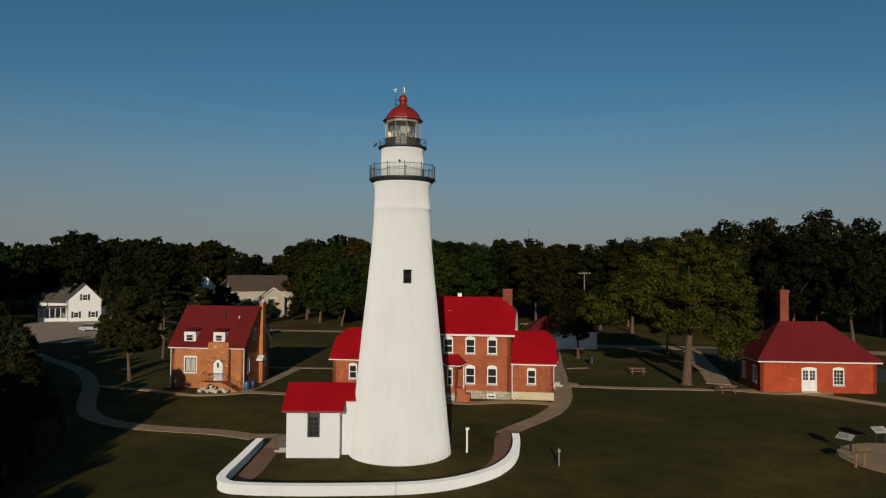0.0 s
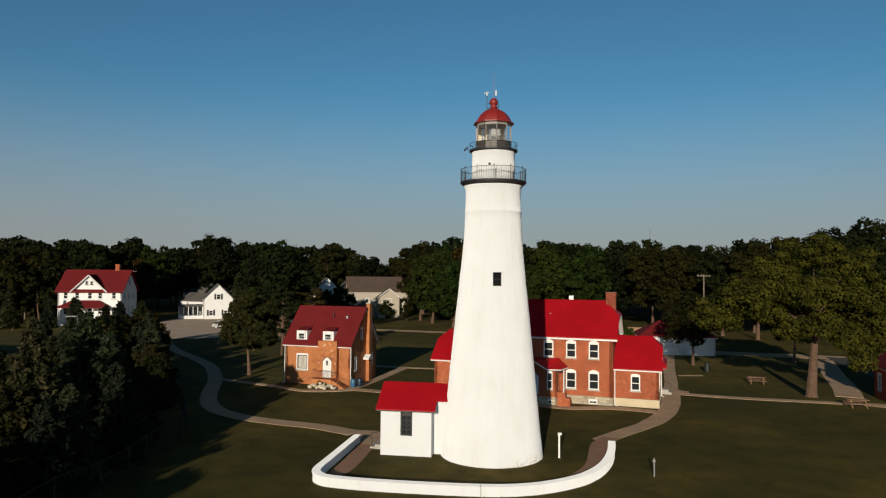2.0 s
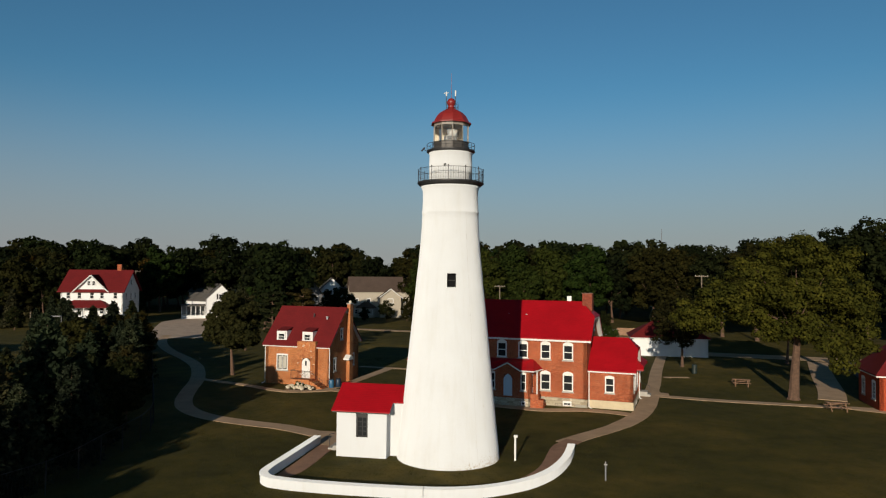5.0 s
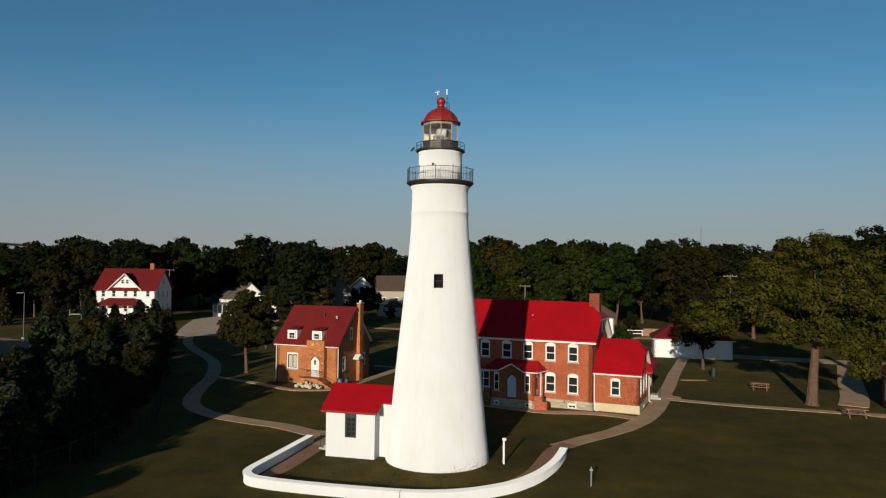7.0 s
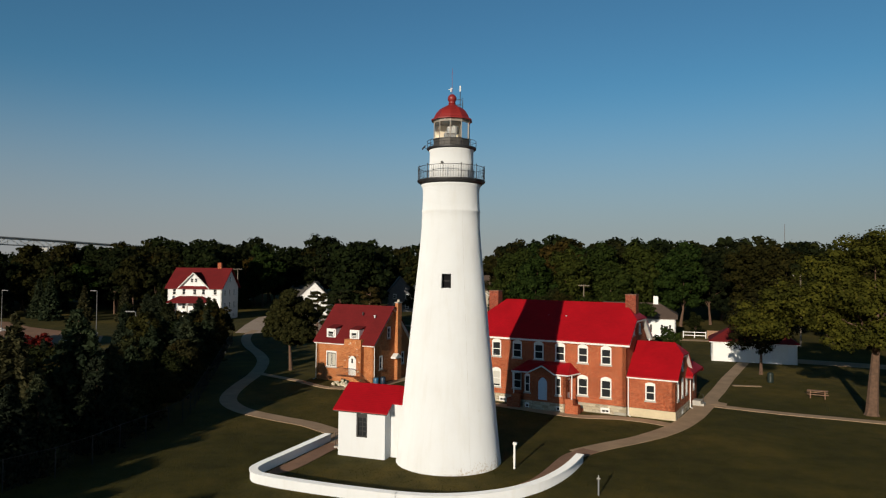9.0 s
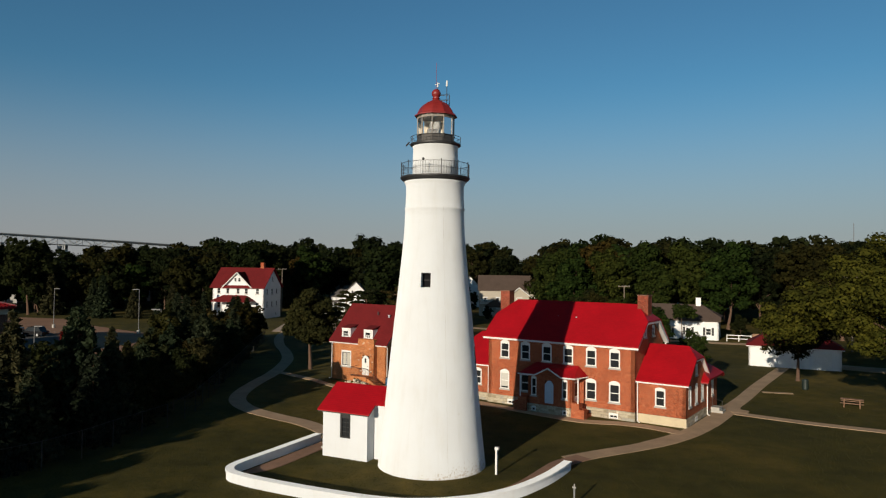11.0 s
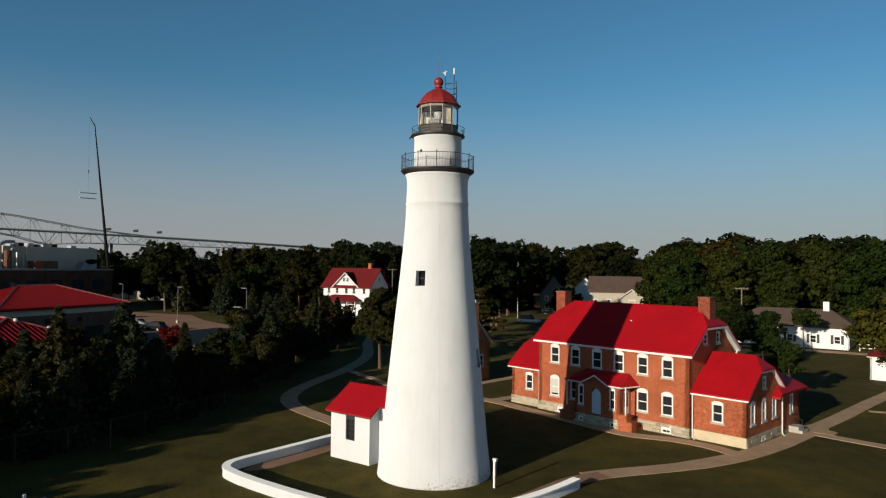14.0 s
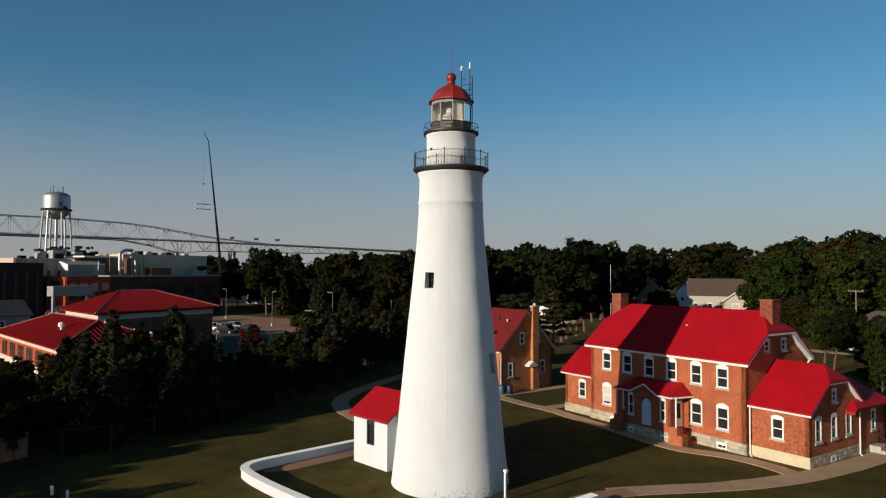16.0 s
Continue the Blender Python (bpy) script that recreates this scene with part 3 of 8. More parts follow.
PAVED = [([(-8.95, 0.6), (-8.7, -3.6), (-8.9, -7.7)], 0.75), ([(8.2, 6.6), (7.4, 4.4), (7.1, 0.2), (6.0, -3.4), (5.2, -4.7)], 0.75), ([(-9.3, 3.6), (-9, 1.2)], 2.0)]


def paved(name, pts, width, mat, label, z=0.03, rounded=True):
    line = smooth_line(pts) if rounded else pts
    PAVED.append((pts, (max(width) if isinstance(width, list) else width) / 2 + 0.08))
    return solo(name, strip(line, width, -0.1, z), mat, label, "path", kind="structure")


paved("path", [(-11.0, 3.2), (-14.5, 4.6), (-18, 5.2), (-22.3, 6.3), (-26, 8.6), (-28.8, 12), (-31.6, 17), (-34.2, 22.2), (-37.2, 27.2), (-41.5, 33.2), (-47, 39), (-53, 44.5), (-60, 52), (-66, 60), (-70, 67)],
      1.6, M_CONC, "winding pale concrete footpath across the lawn")
paved("path", [(7.5, 5.6), (8.8, 7.9), (11.3, 12.0), (13.1, 16.4), (14.1, 20.8), (14.7, 25.4), (15.2, 30.0), (15.9, 36), (16.7, 45), (17.8, 55), (18.6, 62)],
      [1.55] * 13 + [1.7] * 12 + [1.8] * 12 + [1.45] * 36, M_CONC, "concrete footpath from the tower past the brick dwelling")
paved("path", [(15.8, 27.6), (21.4, 26.7), (26, 26.5), (31, 26.3), (35.2, 26.2)], 1.25, M_CONC, "narrow straight concrete footpath over the lawn", 0.036)
paved("path", [(13.0, 17.2), (10.6, 18.0), (8.0, 18.1), (5.0, 17.3), (1.7, 17.8), (-2.8, 18.9), (-7.1, 19.9), (-9.5, 20.5), (-13.5, 20.8), (-18, 21.5)], 1.3, M_CONC, "concrete walk along the front of the dwelling", 0.036)
paved("path", [(-18.7, 20.9), (-17.7, 24), (-17.1, 31), (-16.7, 38)], 1.2, M_CONC, "concrete walk beside the brick cottage", 0.042)
paved("path", [(-10.7, 20.2), (-10.4, 22.2), (-9.9, 24.6)], 1.2, M_CONC, "short concrete walk to the side of the dwelling", 0.042)
paved("path", [(-20.8, 38.6), (-16, 38.4), (-12, 38.4), (-4, 38.3)], 0.9, M_CONC, "concrete walk behind the brick houses", 0.036)
paved("path", [(-17.5, 21.2), (-19.6, 19.9), (-22, 19.3), (-24.6, 20.2), (-27, 21.3), (-31, 22.6), (-36, 24.2)], 0.9, M_CONC, "narrow walk in front of the brick cottage", 0.048)
paved("path", [(32.6, 30), (34.2, 36), (36.3, 46), (38.6, 56), (40, 62)], 2.6, M_CONC, "wide concrete walk beside the outbuilding", 0.042)
paved("path", [(33, 26.3), (36, 25.0), (40, 24.3), (43, 20.8), (47, 16.5), (54, 11)], 1.5, M_CONC, "concrete walk passing the outbuilding", 0.03)
paved("path", [(17.3, 40.8), (20.2, 41.6)], 0.7, M_CONC, "short concrete walk to a litter bin", 0.03, False)
solo("pavement", slab([(15.4, 28.0), (16.8, 27.9), (16.9, 29.2), (15.8, 29.8)], -0.1, 0.048), M_CONC, "square concrete landing beside the path", "pavement", kind="structure")
solo("pavement", slab([(37.8, 24.6), (42.3, 24.6), (42.3, 25.4), (37.8, 25.4)], -0.1, 0.05), M_CONC, "concrete apron before double doors", "pavement", kind="structure")
solo("pavement", slab([(-11.2, 4.2), (-10.4, 1.2), (-9.6, 0.4), (-7.35, -0.4), (-7.3, 2.6), (-8.6, 4.3)], -0.1, 0.046), M_CONC, "pale worn paving before the entry", "paving", kind="structure")
solo("pavement", strip(smooth_line([(-8.95, 0.6), (-8.85, -1.5), (-8.7, -3.6), (-8.6, -5.6), (-8.75, -7.2), (-8.9, -7.7)]), [1.25] * 20 + [1.2, 1.1, 1.0, 0.9, 0.8, 0.7, 0.6, 0.55, 0.5, 0.45, 0.4], -0.1, 0.04), M_PAVER, "reddish clay paving inside the white wall", "paving", kind="structure")
solo("pavement", strip(smooth_line([(8.2, 6.6), (7.4, 4.4), (7.2, 2.2), (7.1, 0.2), (6.7, -1.8), (6.0, -3.4), (5.2, -4.7)]), [1.3] * 19 + [1.25, 1.2, 1.15, 1.1, 1.05, 1.0, 0.95, 0.9, 0.85, 0.8, 0.75, 0.7, 0.65, 0.6, 0.5, 0.4, 0.3, 0.2], -0.1, 0.044), M_PAVER, "reddish clay paving inside the white wall", "paving", kind="structure")
# plaza with display panels
pl = lathe(bmesh.new(), [(4.75, -0.1), (4.75, 0.035)], 48, 34.6, -0.4)
solo("pavement", pl, M_CONC, "round concrete plaza with a dark centre", "plaza", kind="structure")
solo("pavement", lathe(bmesh.new(), [(1.5, 0.0), (1.5, 0.05)], 32, 35.0, 0.6), M_PAVER, "dark paved disc in the plaza", "plaza", kind="structure")
# lots and roads
solo("road", slab([(40, 33), (58, 33), (60, 64), (41.5, 66)], -0.1, 0.03), M_ASPH, "dark asphalt yard beside the outbuilding", "yard", kind="structure")
solo("road", slab([(-70, 61), (-58, 66), (-60, 80), (-70, 98), (-82, 118), (-96, 116), (-91, 94), (-80, 76)], -0.1, 0.025), M_GRAVEL, "pale gravelly parking area behind the trees", "parking", kind="structure")
solo("road", strip([(18, 68), (40, 66), (80, 60), (140, 50)], 5, -0.1, 0.026), M_CONC, "pale service road behind the lawn", "road", kind="structure")
solo("road", strip([(22, 92), (-10, 88), (-50, 92)], 3.0, -0.1, 0.024), M_CONC, "pale lane behind the dwelling", "road", kind="structure")
solo("road", slab([(-56, 5), (-64, 24), (-74, 34), (-86, 45), (-112, 50), (-128, 56), (-150, 50), (-140, 36), (-108, 24), (-82, 20), (-72, 2)], -0.1, 0.03), M_LOT, "sunlit brownish parking lot", "parking", kind="structure")
solo("road", slab([(-60, 6), (-66, 20), (-84, 29), (-100, 36), (-108, 29), (-84, 21), (-74, 6)], -0.05, 0.04), M_ASPH, "dark asphalt parking bays", "parking", kind="structure")
solo("road", slab([(-92, -14), (-66, -9), (-60, -22), (-90, -34)], -0.1, 0.03), M_LOT, "pale forecourt of the red-roofed station", "forecourt", kind="structure")

# ---- lighthouse ----
house = thing("lighthouse", "tall tapered white lighthouse tower with red domed lantern", "lighthouse", pose(0, 0, 0))
tb = bmesh.new()
PROFILE = [(3.54, -0.1), (3.51, 0.05), (3.44, 0.7), (3.3, 1.9), (3.105, 3.86), (2.92, 5.8), (2.73, 7.74), (2.535, 9.69), (2.33, 11.64), (2.12, 13.7), (2.03, 14.8), (1.975, 15.7), (1.945, 16.58),
           (1.968, 16.61), (1.972, 16.73), (1.935, 16.8), (1.91, 17.6), (1.92, 18.2), (1.99, 18.36), (2.06, 18.5)]
rows = []
for (r0, z0), (r1, z1) in zip(PROFILE, PROFILE[1:]):
    k = max(1, int((z1 - z0) / 0.35))
    rows += [(r0 + (r1 - r0) * i / k, z0 + (z1 - z0) * i / k) for i in range(k)]
rows.append(PROFILE[-1])
SEG = 112
WIN1, WIN2 = math.atan2(-1.99, 0.58), radians(21)
TWIN = ((WIN1, 12.05, 0.92, 0.62), (WIN2, 7.2, 1.15, 0.6))
ANG = [2 * math.pi * i / SEG for i in range(SEG)]
for w, zc, hh, ww in TWIN:
    r = float(np.interp(zc, [p[1] for p in PROFILE], [p[0] for p in PROFILE]))
    for e in (w - ww / 2 / r, w + ww / 2 / r):
        k = round((e % (2 * math.pi)) / (2 * math.pi) * SEG) % SEG
        ANG[k] = e % (2 * math.pi)
    rows = [q for q in rows if min(abs(q[1] - zc + hh / 2), abs(q[1] - zc - hh / 2)) > 0.06]
    for z in (zc - hh / 2, zc + hh / 2):
        rows.append((float(np.interp(z, [p[1] for p in PROFILE], [p[0] for p in PROFILE])), z))
    rows.sort(key=lambda q: q[1])


def hole(a, z):
    for w, zc, hh, ww in TWIN:
        r = float(np.interp(zc, [p[1] for p in PROFILE], [p[0] for p in PROFILE]))
        d = (a - w + math.pi) % (2 * math.pi) - math.pi
        if abs(d) < ww / 2 / r and abs(z - zc) < hh / 2:
            return True
    return False


uvl = tb.loops.layers.uv.new("UVMap")
rings = []
for r, z in rows:
    ringv = []
    for i in range(SEG):
        a = ANG[i]
        wob = 0.012 * noise.noise(Vector((math.cos(a) * 3, math.sin(a) * 3, z * 0.8))) + 0.006 * noise.noise(Vector((math.cos(a) * 12, math.sin(a) * 12, z * 3)))
        ringv.append(tb.verts.new(((r + wob) * math.cos(a), (r + wob) * math.sin(a), z)))
    rings.append(ringv)
for j, (a, b) in enumerate(zip(rings, rings[1:])):
    zc = (rows[j][1] + rows[j + 1][1]) / 2
    for i in range(SEG):
        k = (i + 1) % SEG
        if hole(ANG[i] + ((ANG[k] - ANG[i]) % (2 * math.pi)) / 2, zc):
            continue
        f = tb.faces.new((a[i], a[k], b[k], b[i]))
        for lp, (ii, jj) in zip(f.loops, ((i, j), (i + 1, j), (i + 1, j + 1), (i, j + 1))):
            lp[uvl].uv = (2 * math.pi * ii / SEG * 2.7, rows[jj][1])
tb.faces.new(rings[-1])
part("tower", tb, M_TOWER, house, "white painted brick shaft, scuffed at the foot", smooth=True)
for w, zc, hh, ww in TWIN:
    r = float(np.interp(zc, [p[1] for p in PROFILE], [p[0] for p in PROFILE]))
    m = Matrix.Translation((r * math.cos(w), r * math.sin(w), zc - hh / 2)) @ Matrix.Rotation(w + math.pi / 2, 4, "Z")
    rv = boxes((-ww / 2 - 0.06, -ww / 2, 0.07, 0.5, -0.06, hh + 0.06), (ww / 2, ww / 2 + 0.06, 0.07, 0.5, -0.06, hh + 0.06), (-ww / 2, ww / 2, 0.05, 0.5, hh, hh + 0.06), (-ww / 2, ww / 2, 0.05, 0.5, -0.06, 0))
    wo = part("window", rv, M_MASON, house, "deep white window opening with dark sash", m)
    part("sash", boxes((-ww / 2, ww / 2, 0.4, 0.44, 0, 0.05), (-ww / 2, ww / 2, 0.4, 0.44, hh - 0.05, hh), (-ww / 2, -ww / 2 + 0.05, 0.4, 0.44, 0, hh), (ww / 2 - 0.05, ww / 2, 0.4, 0.44, 0, hh),
                       (-ww / 2, ww / 2, 0.4, 0.44, hh / 2 - 0.02, hh / 2 + 0.02)), M_BLACK, wo)
    part("pane", boxes((-ww / 2, ww / 2, 0.45, 0.46, 0, hh)), M_BOOM, wo)

# hairline seam in the paint, facing south-east
sb = bmesh.new()
prev = None
for k in range(130):
    z = 0.02 + 16.7 * k / 129
    r = float(np.interp(z, [p[1] for p in PROFILE], [p[0] for p in PROFILE])) + 0.012
    a = radians(-43.9) + (0.010 * noise.noise(Vector((0, 7, z * 0.9))) + 0.003 * noise.noise(Vector((0, 3, z * 5)))) - 0.0012 * max(0, z - 9)
    w = (0.003 + 0.006 * abs(noise.noise(Vector((5, 0, z * 1.3))))) / r
    row = [sb.verts.new((r * math.cos(q), r * math.sin(q), z)) for q in (a - w, a + w)]
    if prev:
        sb.faces.new((prev[0], prev[1], row[1], row[0]))
    prev = row
part("seam", sb, M_SEAM, house, "hairline weathered seam in the paint")

# main gallery
part("gallery_deck", lathe(bmesh.new(), [(1.9, 18.46), (2.08, 18.48), (2.12, 18.56), (2.22, 18.6), (2.24, 18.66), (2.3, 18.68), (2.3, 18.77), (1.2, 18.8)], 64), M_BLACK, house, "dark moulded gallery deck", smooth=False)
GZ, GT = 18.77, 19.63
rail = part("gallery_railing", ring(bmesh.new(), 2.26, GT, 0.018), M_BLACK, house, "thin black iron gallery railing")
part("middle_rail", ring(bmesh.new(), 2.26, 19.2, 0.010), M_BLACK, rail)
BALUSTER = finish("baluster", rod(bmesh.new(), (0, 0, 0), (0, 0, GT - GZ), 0.0065, 4), M_BLACK)
for i in range(12):
    a = 2 * math.pi * (i + 0.3) / 12
    p = rod(bmesh.new(), (2.26 * math.cos(a), 2.26 * math.sin(a), GZ), (2.26 * math.cos(a), 2.26 * math.sin(a), GT + 0.04), 0.024, 6)
    part("post", lathe(p, [(0.03, GT + 0.03), (0.04, GT + 0.07), (0.02, GT + 0.11)], 6, 2.26 * math.cos(a), 2.26 * math.sin(a)), M_BLACK, rail)
    for k in range(1, 7):
        q = a + 2 * math.pi * k / 84
        part("baluster", BALUSTER, None, rail, m=Matrix.Translation((2.26 * math.cos(q), 2.26 * math.sin(q), GZ)))
part("watch_room", lathe(bmesh.new(), [(1.5, 18.78), (1.49, 20.0), (1.48, 20.73), (1.52, 20.77), (1.52, 20.85)], 56), M_TOWER, house, "white watch room drum", smooth=True)
part("porthole", lathe(bmesh.new(), [(0.09, -0.03), (0.09, 0.03)], 12), M_BLACK, house, "small dark vent", Matrix.Translation((-0.05, -1.5, 19.85)) @ Matrix.Rotation(math.pi / 2, 4, "X"))
part("lantern_deck", lathe(bmesh.new(), [(1.45, 20.79), (1.6, 20.85), (1.68, 20.9), (1.68, 20.99), (1.1, 21.01)], 56), M_BLACK, house, "dark lantern gallery deck")
rail2 = part("lantern_railing", ring(bmesh.new(), 1.66, 21.43, 0.018, 36), M_BLACK, house, "low black lantern railing")
part("middle_rail", ring(bmesh.new(), 1.66, 21.23, 0.010, 36), M_BLACK, rail2)
for i in range(10):
    a = 2 * math.pi * (i + 0.5) / 10
    part("post", rod(bmesh.new(), (1.66 * math.cos(a), 1.66 * math.sin(a), 20.97), (1.66 * math.cos(a), 1.66 * math.sin(a), 21.45), 0.018, 5), M_BLACK, rail2)
# lantern
NS = 10
T0 = radians(-90) + math.pi / NS
Z0, Z1 = 21.55, 22.75
lan = part("lantern", lathe(bmesh.new(), [(1.24, 20.99), (1.24, Z0 - 0.06), (1.29, Z0 - 0.04), (1.29, Z0), (1.0, Z0 + 0.01)], NS, turn=T0), M_IRON, house, "dark panelled lantern base")
for i in range(NS):
    a = T0 + 2 * math.pi * i / NS
    b = T0 + 2 * math.pi * (i + 1) / NS
    c, s = math.cos(a), math.sin(a)
    part("mullion", rod(bmesh.new(), (1.22 * c, 1.22 * s, Z0 - 0.02), (1.22 * c, 1.22 * s, Z1 + 0.02), 0.036, 5), M_MULLION, lan, "grey-brown painted mullion")
    p = bmesh.new()
    k = 1.2
    vs = [p.verts.new((k * math.cos(q), k * math.sin(q), z)) for q, z in ((a, Z0), (b, Z0), (b, Z1), (a, Z1))]
    p.faces.new(vs)
    pane = part("pane", p, M_LGLASS, lan, "clear lantern pane")
    pane.visible_shadow = False
    mid = (a + b) / 2
    pm = Matrix.Rotation(mid, 4, "Z")
    part("panel", boxes((1.185, 1.205, -0.28, 0.28, 21.08, 21.45)), M_IRON, lan, m=pm)
    if i in (1, 2, 3, 4, 5, 6):
        part("inner_shade", boxes((1.06, 1.08, -0.3, 0.3, Z0, Z1 - 0.12)), M_SHADE, lan, "pale shade inside the lantern", pm)
part("lantern_head", lathe(bmesh.new(), [(1.24, Z1 - 0.1), (1.25, Z1 + 0.06), (1.34, Z1 + 0.1), (1.37, Z1 + 0.13), (1.2, Z1 + 0.16)], NS, turn=T0), M_MULLION, house, "grey-brown cornice under the dome")
part("dome", lathe(bmesh.new(), [(1.43, 22.83), (1.42, 22.91), (1.26, 22.99), (1.19, 23.16), (1.06, 23.38), (0.86, 23.6), (0.6, 23.78), (0.36, 23.9), (0.24, 23.97), (0.2, 24.03), (0.19, 24.09)], NS, turn=T0), M_REDPAINT, house, "faceted red iron dome")
part("ventilator", lathe(bmesh.new(), [(0.2, 24.01), (0.27, 24.07), (0.2, 24.13), (0.22, 24.18), (0.29, 24.29), (0.31, 24.42), (0.27, 24.53), (0.18, 24.65), (0.05, 24.7)], 20), M_REDPAINT, house, "red ball ventilator", smooth=True)
part("lightning_rod", rod(bmesh.new(), (0, 0, 24.68), (0, 0, 26.48), 0.016, 6, 0.008), M_REDPAINT, house, "thin red lightning rod")
lens = lathe(bmesh.new(), [(0.14, Z0), (0.14, 21.88), (0.26, 21.9), (0.29, 22.03), (0.3, 22.23), (0.27, 22.38), (0.14, 22.45), (0.08, 22.49)], 20)
part("beacon", lens, M_GREY, house, "grey rotating beacon on a pedestal", Matrix.Translation((0.1, 0, 0)), smooth=True)
gr = part("beacon_housing", boxes((-0.35, 0.15, -0.3, 0.2, Z0, 21.98)), M_GREY, house, "grey equipment box with a grille", Matrix.Rotation(0.5, 4, "Z"))
for k in range(4):
    part("slat", boxes((-0.3, 0.1, -0.315, -0.302, 21.63 + 0.08 * k, 21.67 + 0.08 * k)), M_BLACK, gr)
part("inner_floor", lathe(bmesh.new(), [(1.15, Z0 - 0.14), (1.15, Z0 - 0.01)], 20), M_WHITE, house, "white lantern floor")
part("inner_ceiling", lathe(bmesh.new(), [(1.2, Z1 + 0.03), (1.2, Z1 + 0.07)], 20), M_WHITE, house, "white lantern ceiling")
# instrument frame beside the dome: three posts tied by light rungs
MAST = ((-0.7, 1.46, 25.28), (-0.06, 1.6, 25.28), (0.12, 1.64, 24.68))
ant = part("instrument_frame", rod(bmesh.new(), (*MAST[0][:2], 20.97), MAST[0], 0.026), M_BLACK, house, "dark frame with weather instruments")
for q in MAST[1:]:
    part("post", rod(bmesh.new(), (*q[:2], 20.97), q, 0.026), M_BLACK, ant)
for k in range(6):
    z = 22.88 + 0.36 * k
    for u, v in ((0, 1), (1, 2)):
        part("rung", rod(bmesh.new(), (*MAST[u][:2], z), (*MAST[v][:2], z), 0.018, 5), M_BLACK, ant)
    if k > 1:
        hb = bmesh.new()
        arc = [(-0.3 + 0.42 * math.cos(q), 1.55 + 0.34 * math.sin(q), z + 0.12) for q in (math.pi * (0.0 + i / 7) for i in range(8))]
        for p0, p1 in zip(arc, arc[1:]):
            rod(hb, p0, p1, 0.014, 4)
        part("hoop", hb, M_BLACK, ant, "bent iron safety hoop")
part("anemometer", lathe(rod(bmesh.new(), (MAST[0][0] - 0.2, MAST[0][1], 25.46), (MAST[0][0] + 0.16, MAST[0][1], 25.50), 0.025), [(0.04, 25.26), (0.05, 25.38), (0.02, 25.60)], 8, MAST[0][0], MAST[0][1]), M_WHITE, ant, "white anemometer")
part("sensor", lathe(bmesh.new(), [(0.04, 25.26), (0.055, 25.34), (0.055, 25.64), (0.02, 25.70)], 8, MAST[1][0], MAST[1][1]), M_WHITE, ant, "white sensor tube")
# projecting floodlight on the lantern gallery
part("floodlight", rod(rod(bmesh.new(), (-1.64, -0.4, 20.97), (-1.84, -0.46, 21.13), 0.02), (-1.76, -0.44, 21.23), (-1.98, -0.5, 20.97), 0.055, 8), M_BLACK, house, "small black floodlight")

# ---- entry annex at the tower ----
AN = pose(-5.6, -1.97, 0, 0, 0, 3.0)
annex = thing("entry_annex", "small white masonry entry house with red gable roof", "annex", AN)
H = 3.12
rz, rv = 4.62, 2.05
gable = [(0, H), (rv, rz - 0.1), (4.1, H)]
for L, top, holes, m in ((2.92, [(0, H), (2.92, H)], [(1.08, 1.9, 1.35, 2.95)], Matrix.Translation((-1.46, 0, 0))),
                         (2.92, [(0, H), (2.92, H)], [], Matrix.Translation((-1.46, 3.8, 0))),
                         (4.1, gable, [(1.5, 2.5, 0.3, 2.45)], Matrix.Translation((-1.76, 4.1, 0)) @ Matrix.Rotation(-math.pi / 2, 4, "Z")),
                         (4.1, gable, [], Matrix.Translation((1.76, 0, 0)) @ Matrix.Rotation(math.pi / 2, 4, "Z"))):
    part("wall", wall(bmesh.new(), L, top, holes, 0.3, -0.05, m), M_MASON, annex, "white painted masonry wall")
for y in (0.85, 3.0):
    part("passage_wall", wall(bmesh.new(), 2.2, [(0, 3.62), (2.2, 3.62)], [], 0.3, -0.05, Matrix.Translation((1.765, y, 0))), M_MASON, annex, "white passage wall joining the tower")
part("roof", roof_shape(-2.06, 2.04, -0.28, 4.38, 3.16, 4.66, th=0.07), M_RED, annex, "bright red gable roof")
part("roof", roof_shape(2.035, 3.55, 0.55, 3.55, 3.7, 4.64, th=0.07), M_RED, annex, "bright red roof of the passage")
part("eave_trim", roof_shape(-2.02, 2.0, -0.24, 4.34, 3.10, 4.58, th=0.09), M_DARKFRAME, annex, "dark eave edge")
window(annex, Matrix.Translation((0.03, 0.08, 1.35)), 0.82, 1.6, 0.1, (2, 4), M_BLACK, sill=False, label="dark many-paned window")
dr = part("door", boxes((-1.8, -1.74, 1.62, 2.58, 0.3, 2.45)), M_DARKFRAME, annex, "dark entry door")
part("door_handle", rod(bmesh.new(), (-1.84, 1.75, 1.3), (-1.84, 1.75, 1.45), 0.02), M_STEEL, dr)
for k in range(2):
    part("step", boxes((-2.85 + 0.35 * k, -1.77, 1.35, 2.85, 0.0 if k == 0 else 0.16, 0.16 * (k + 1))), M_SILL, annex, "stone step")
part("railing", rod(rod(rod(bmesh.new(), (-2.75, 1.4, 0.1), (-2.75, 1.4, 1.1), 0.02), (-1.85, 1.4, 0.3), (-1.85, 1.4, 1.3), 0.02), (-2.75, 1.4, 1.1), (-1.85, 1.4, 1.3), 0.02), M_BLACK, annex, "thin iron step rail")

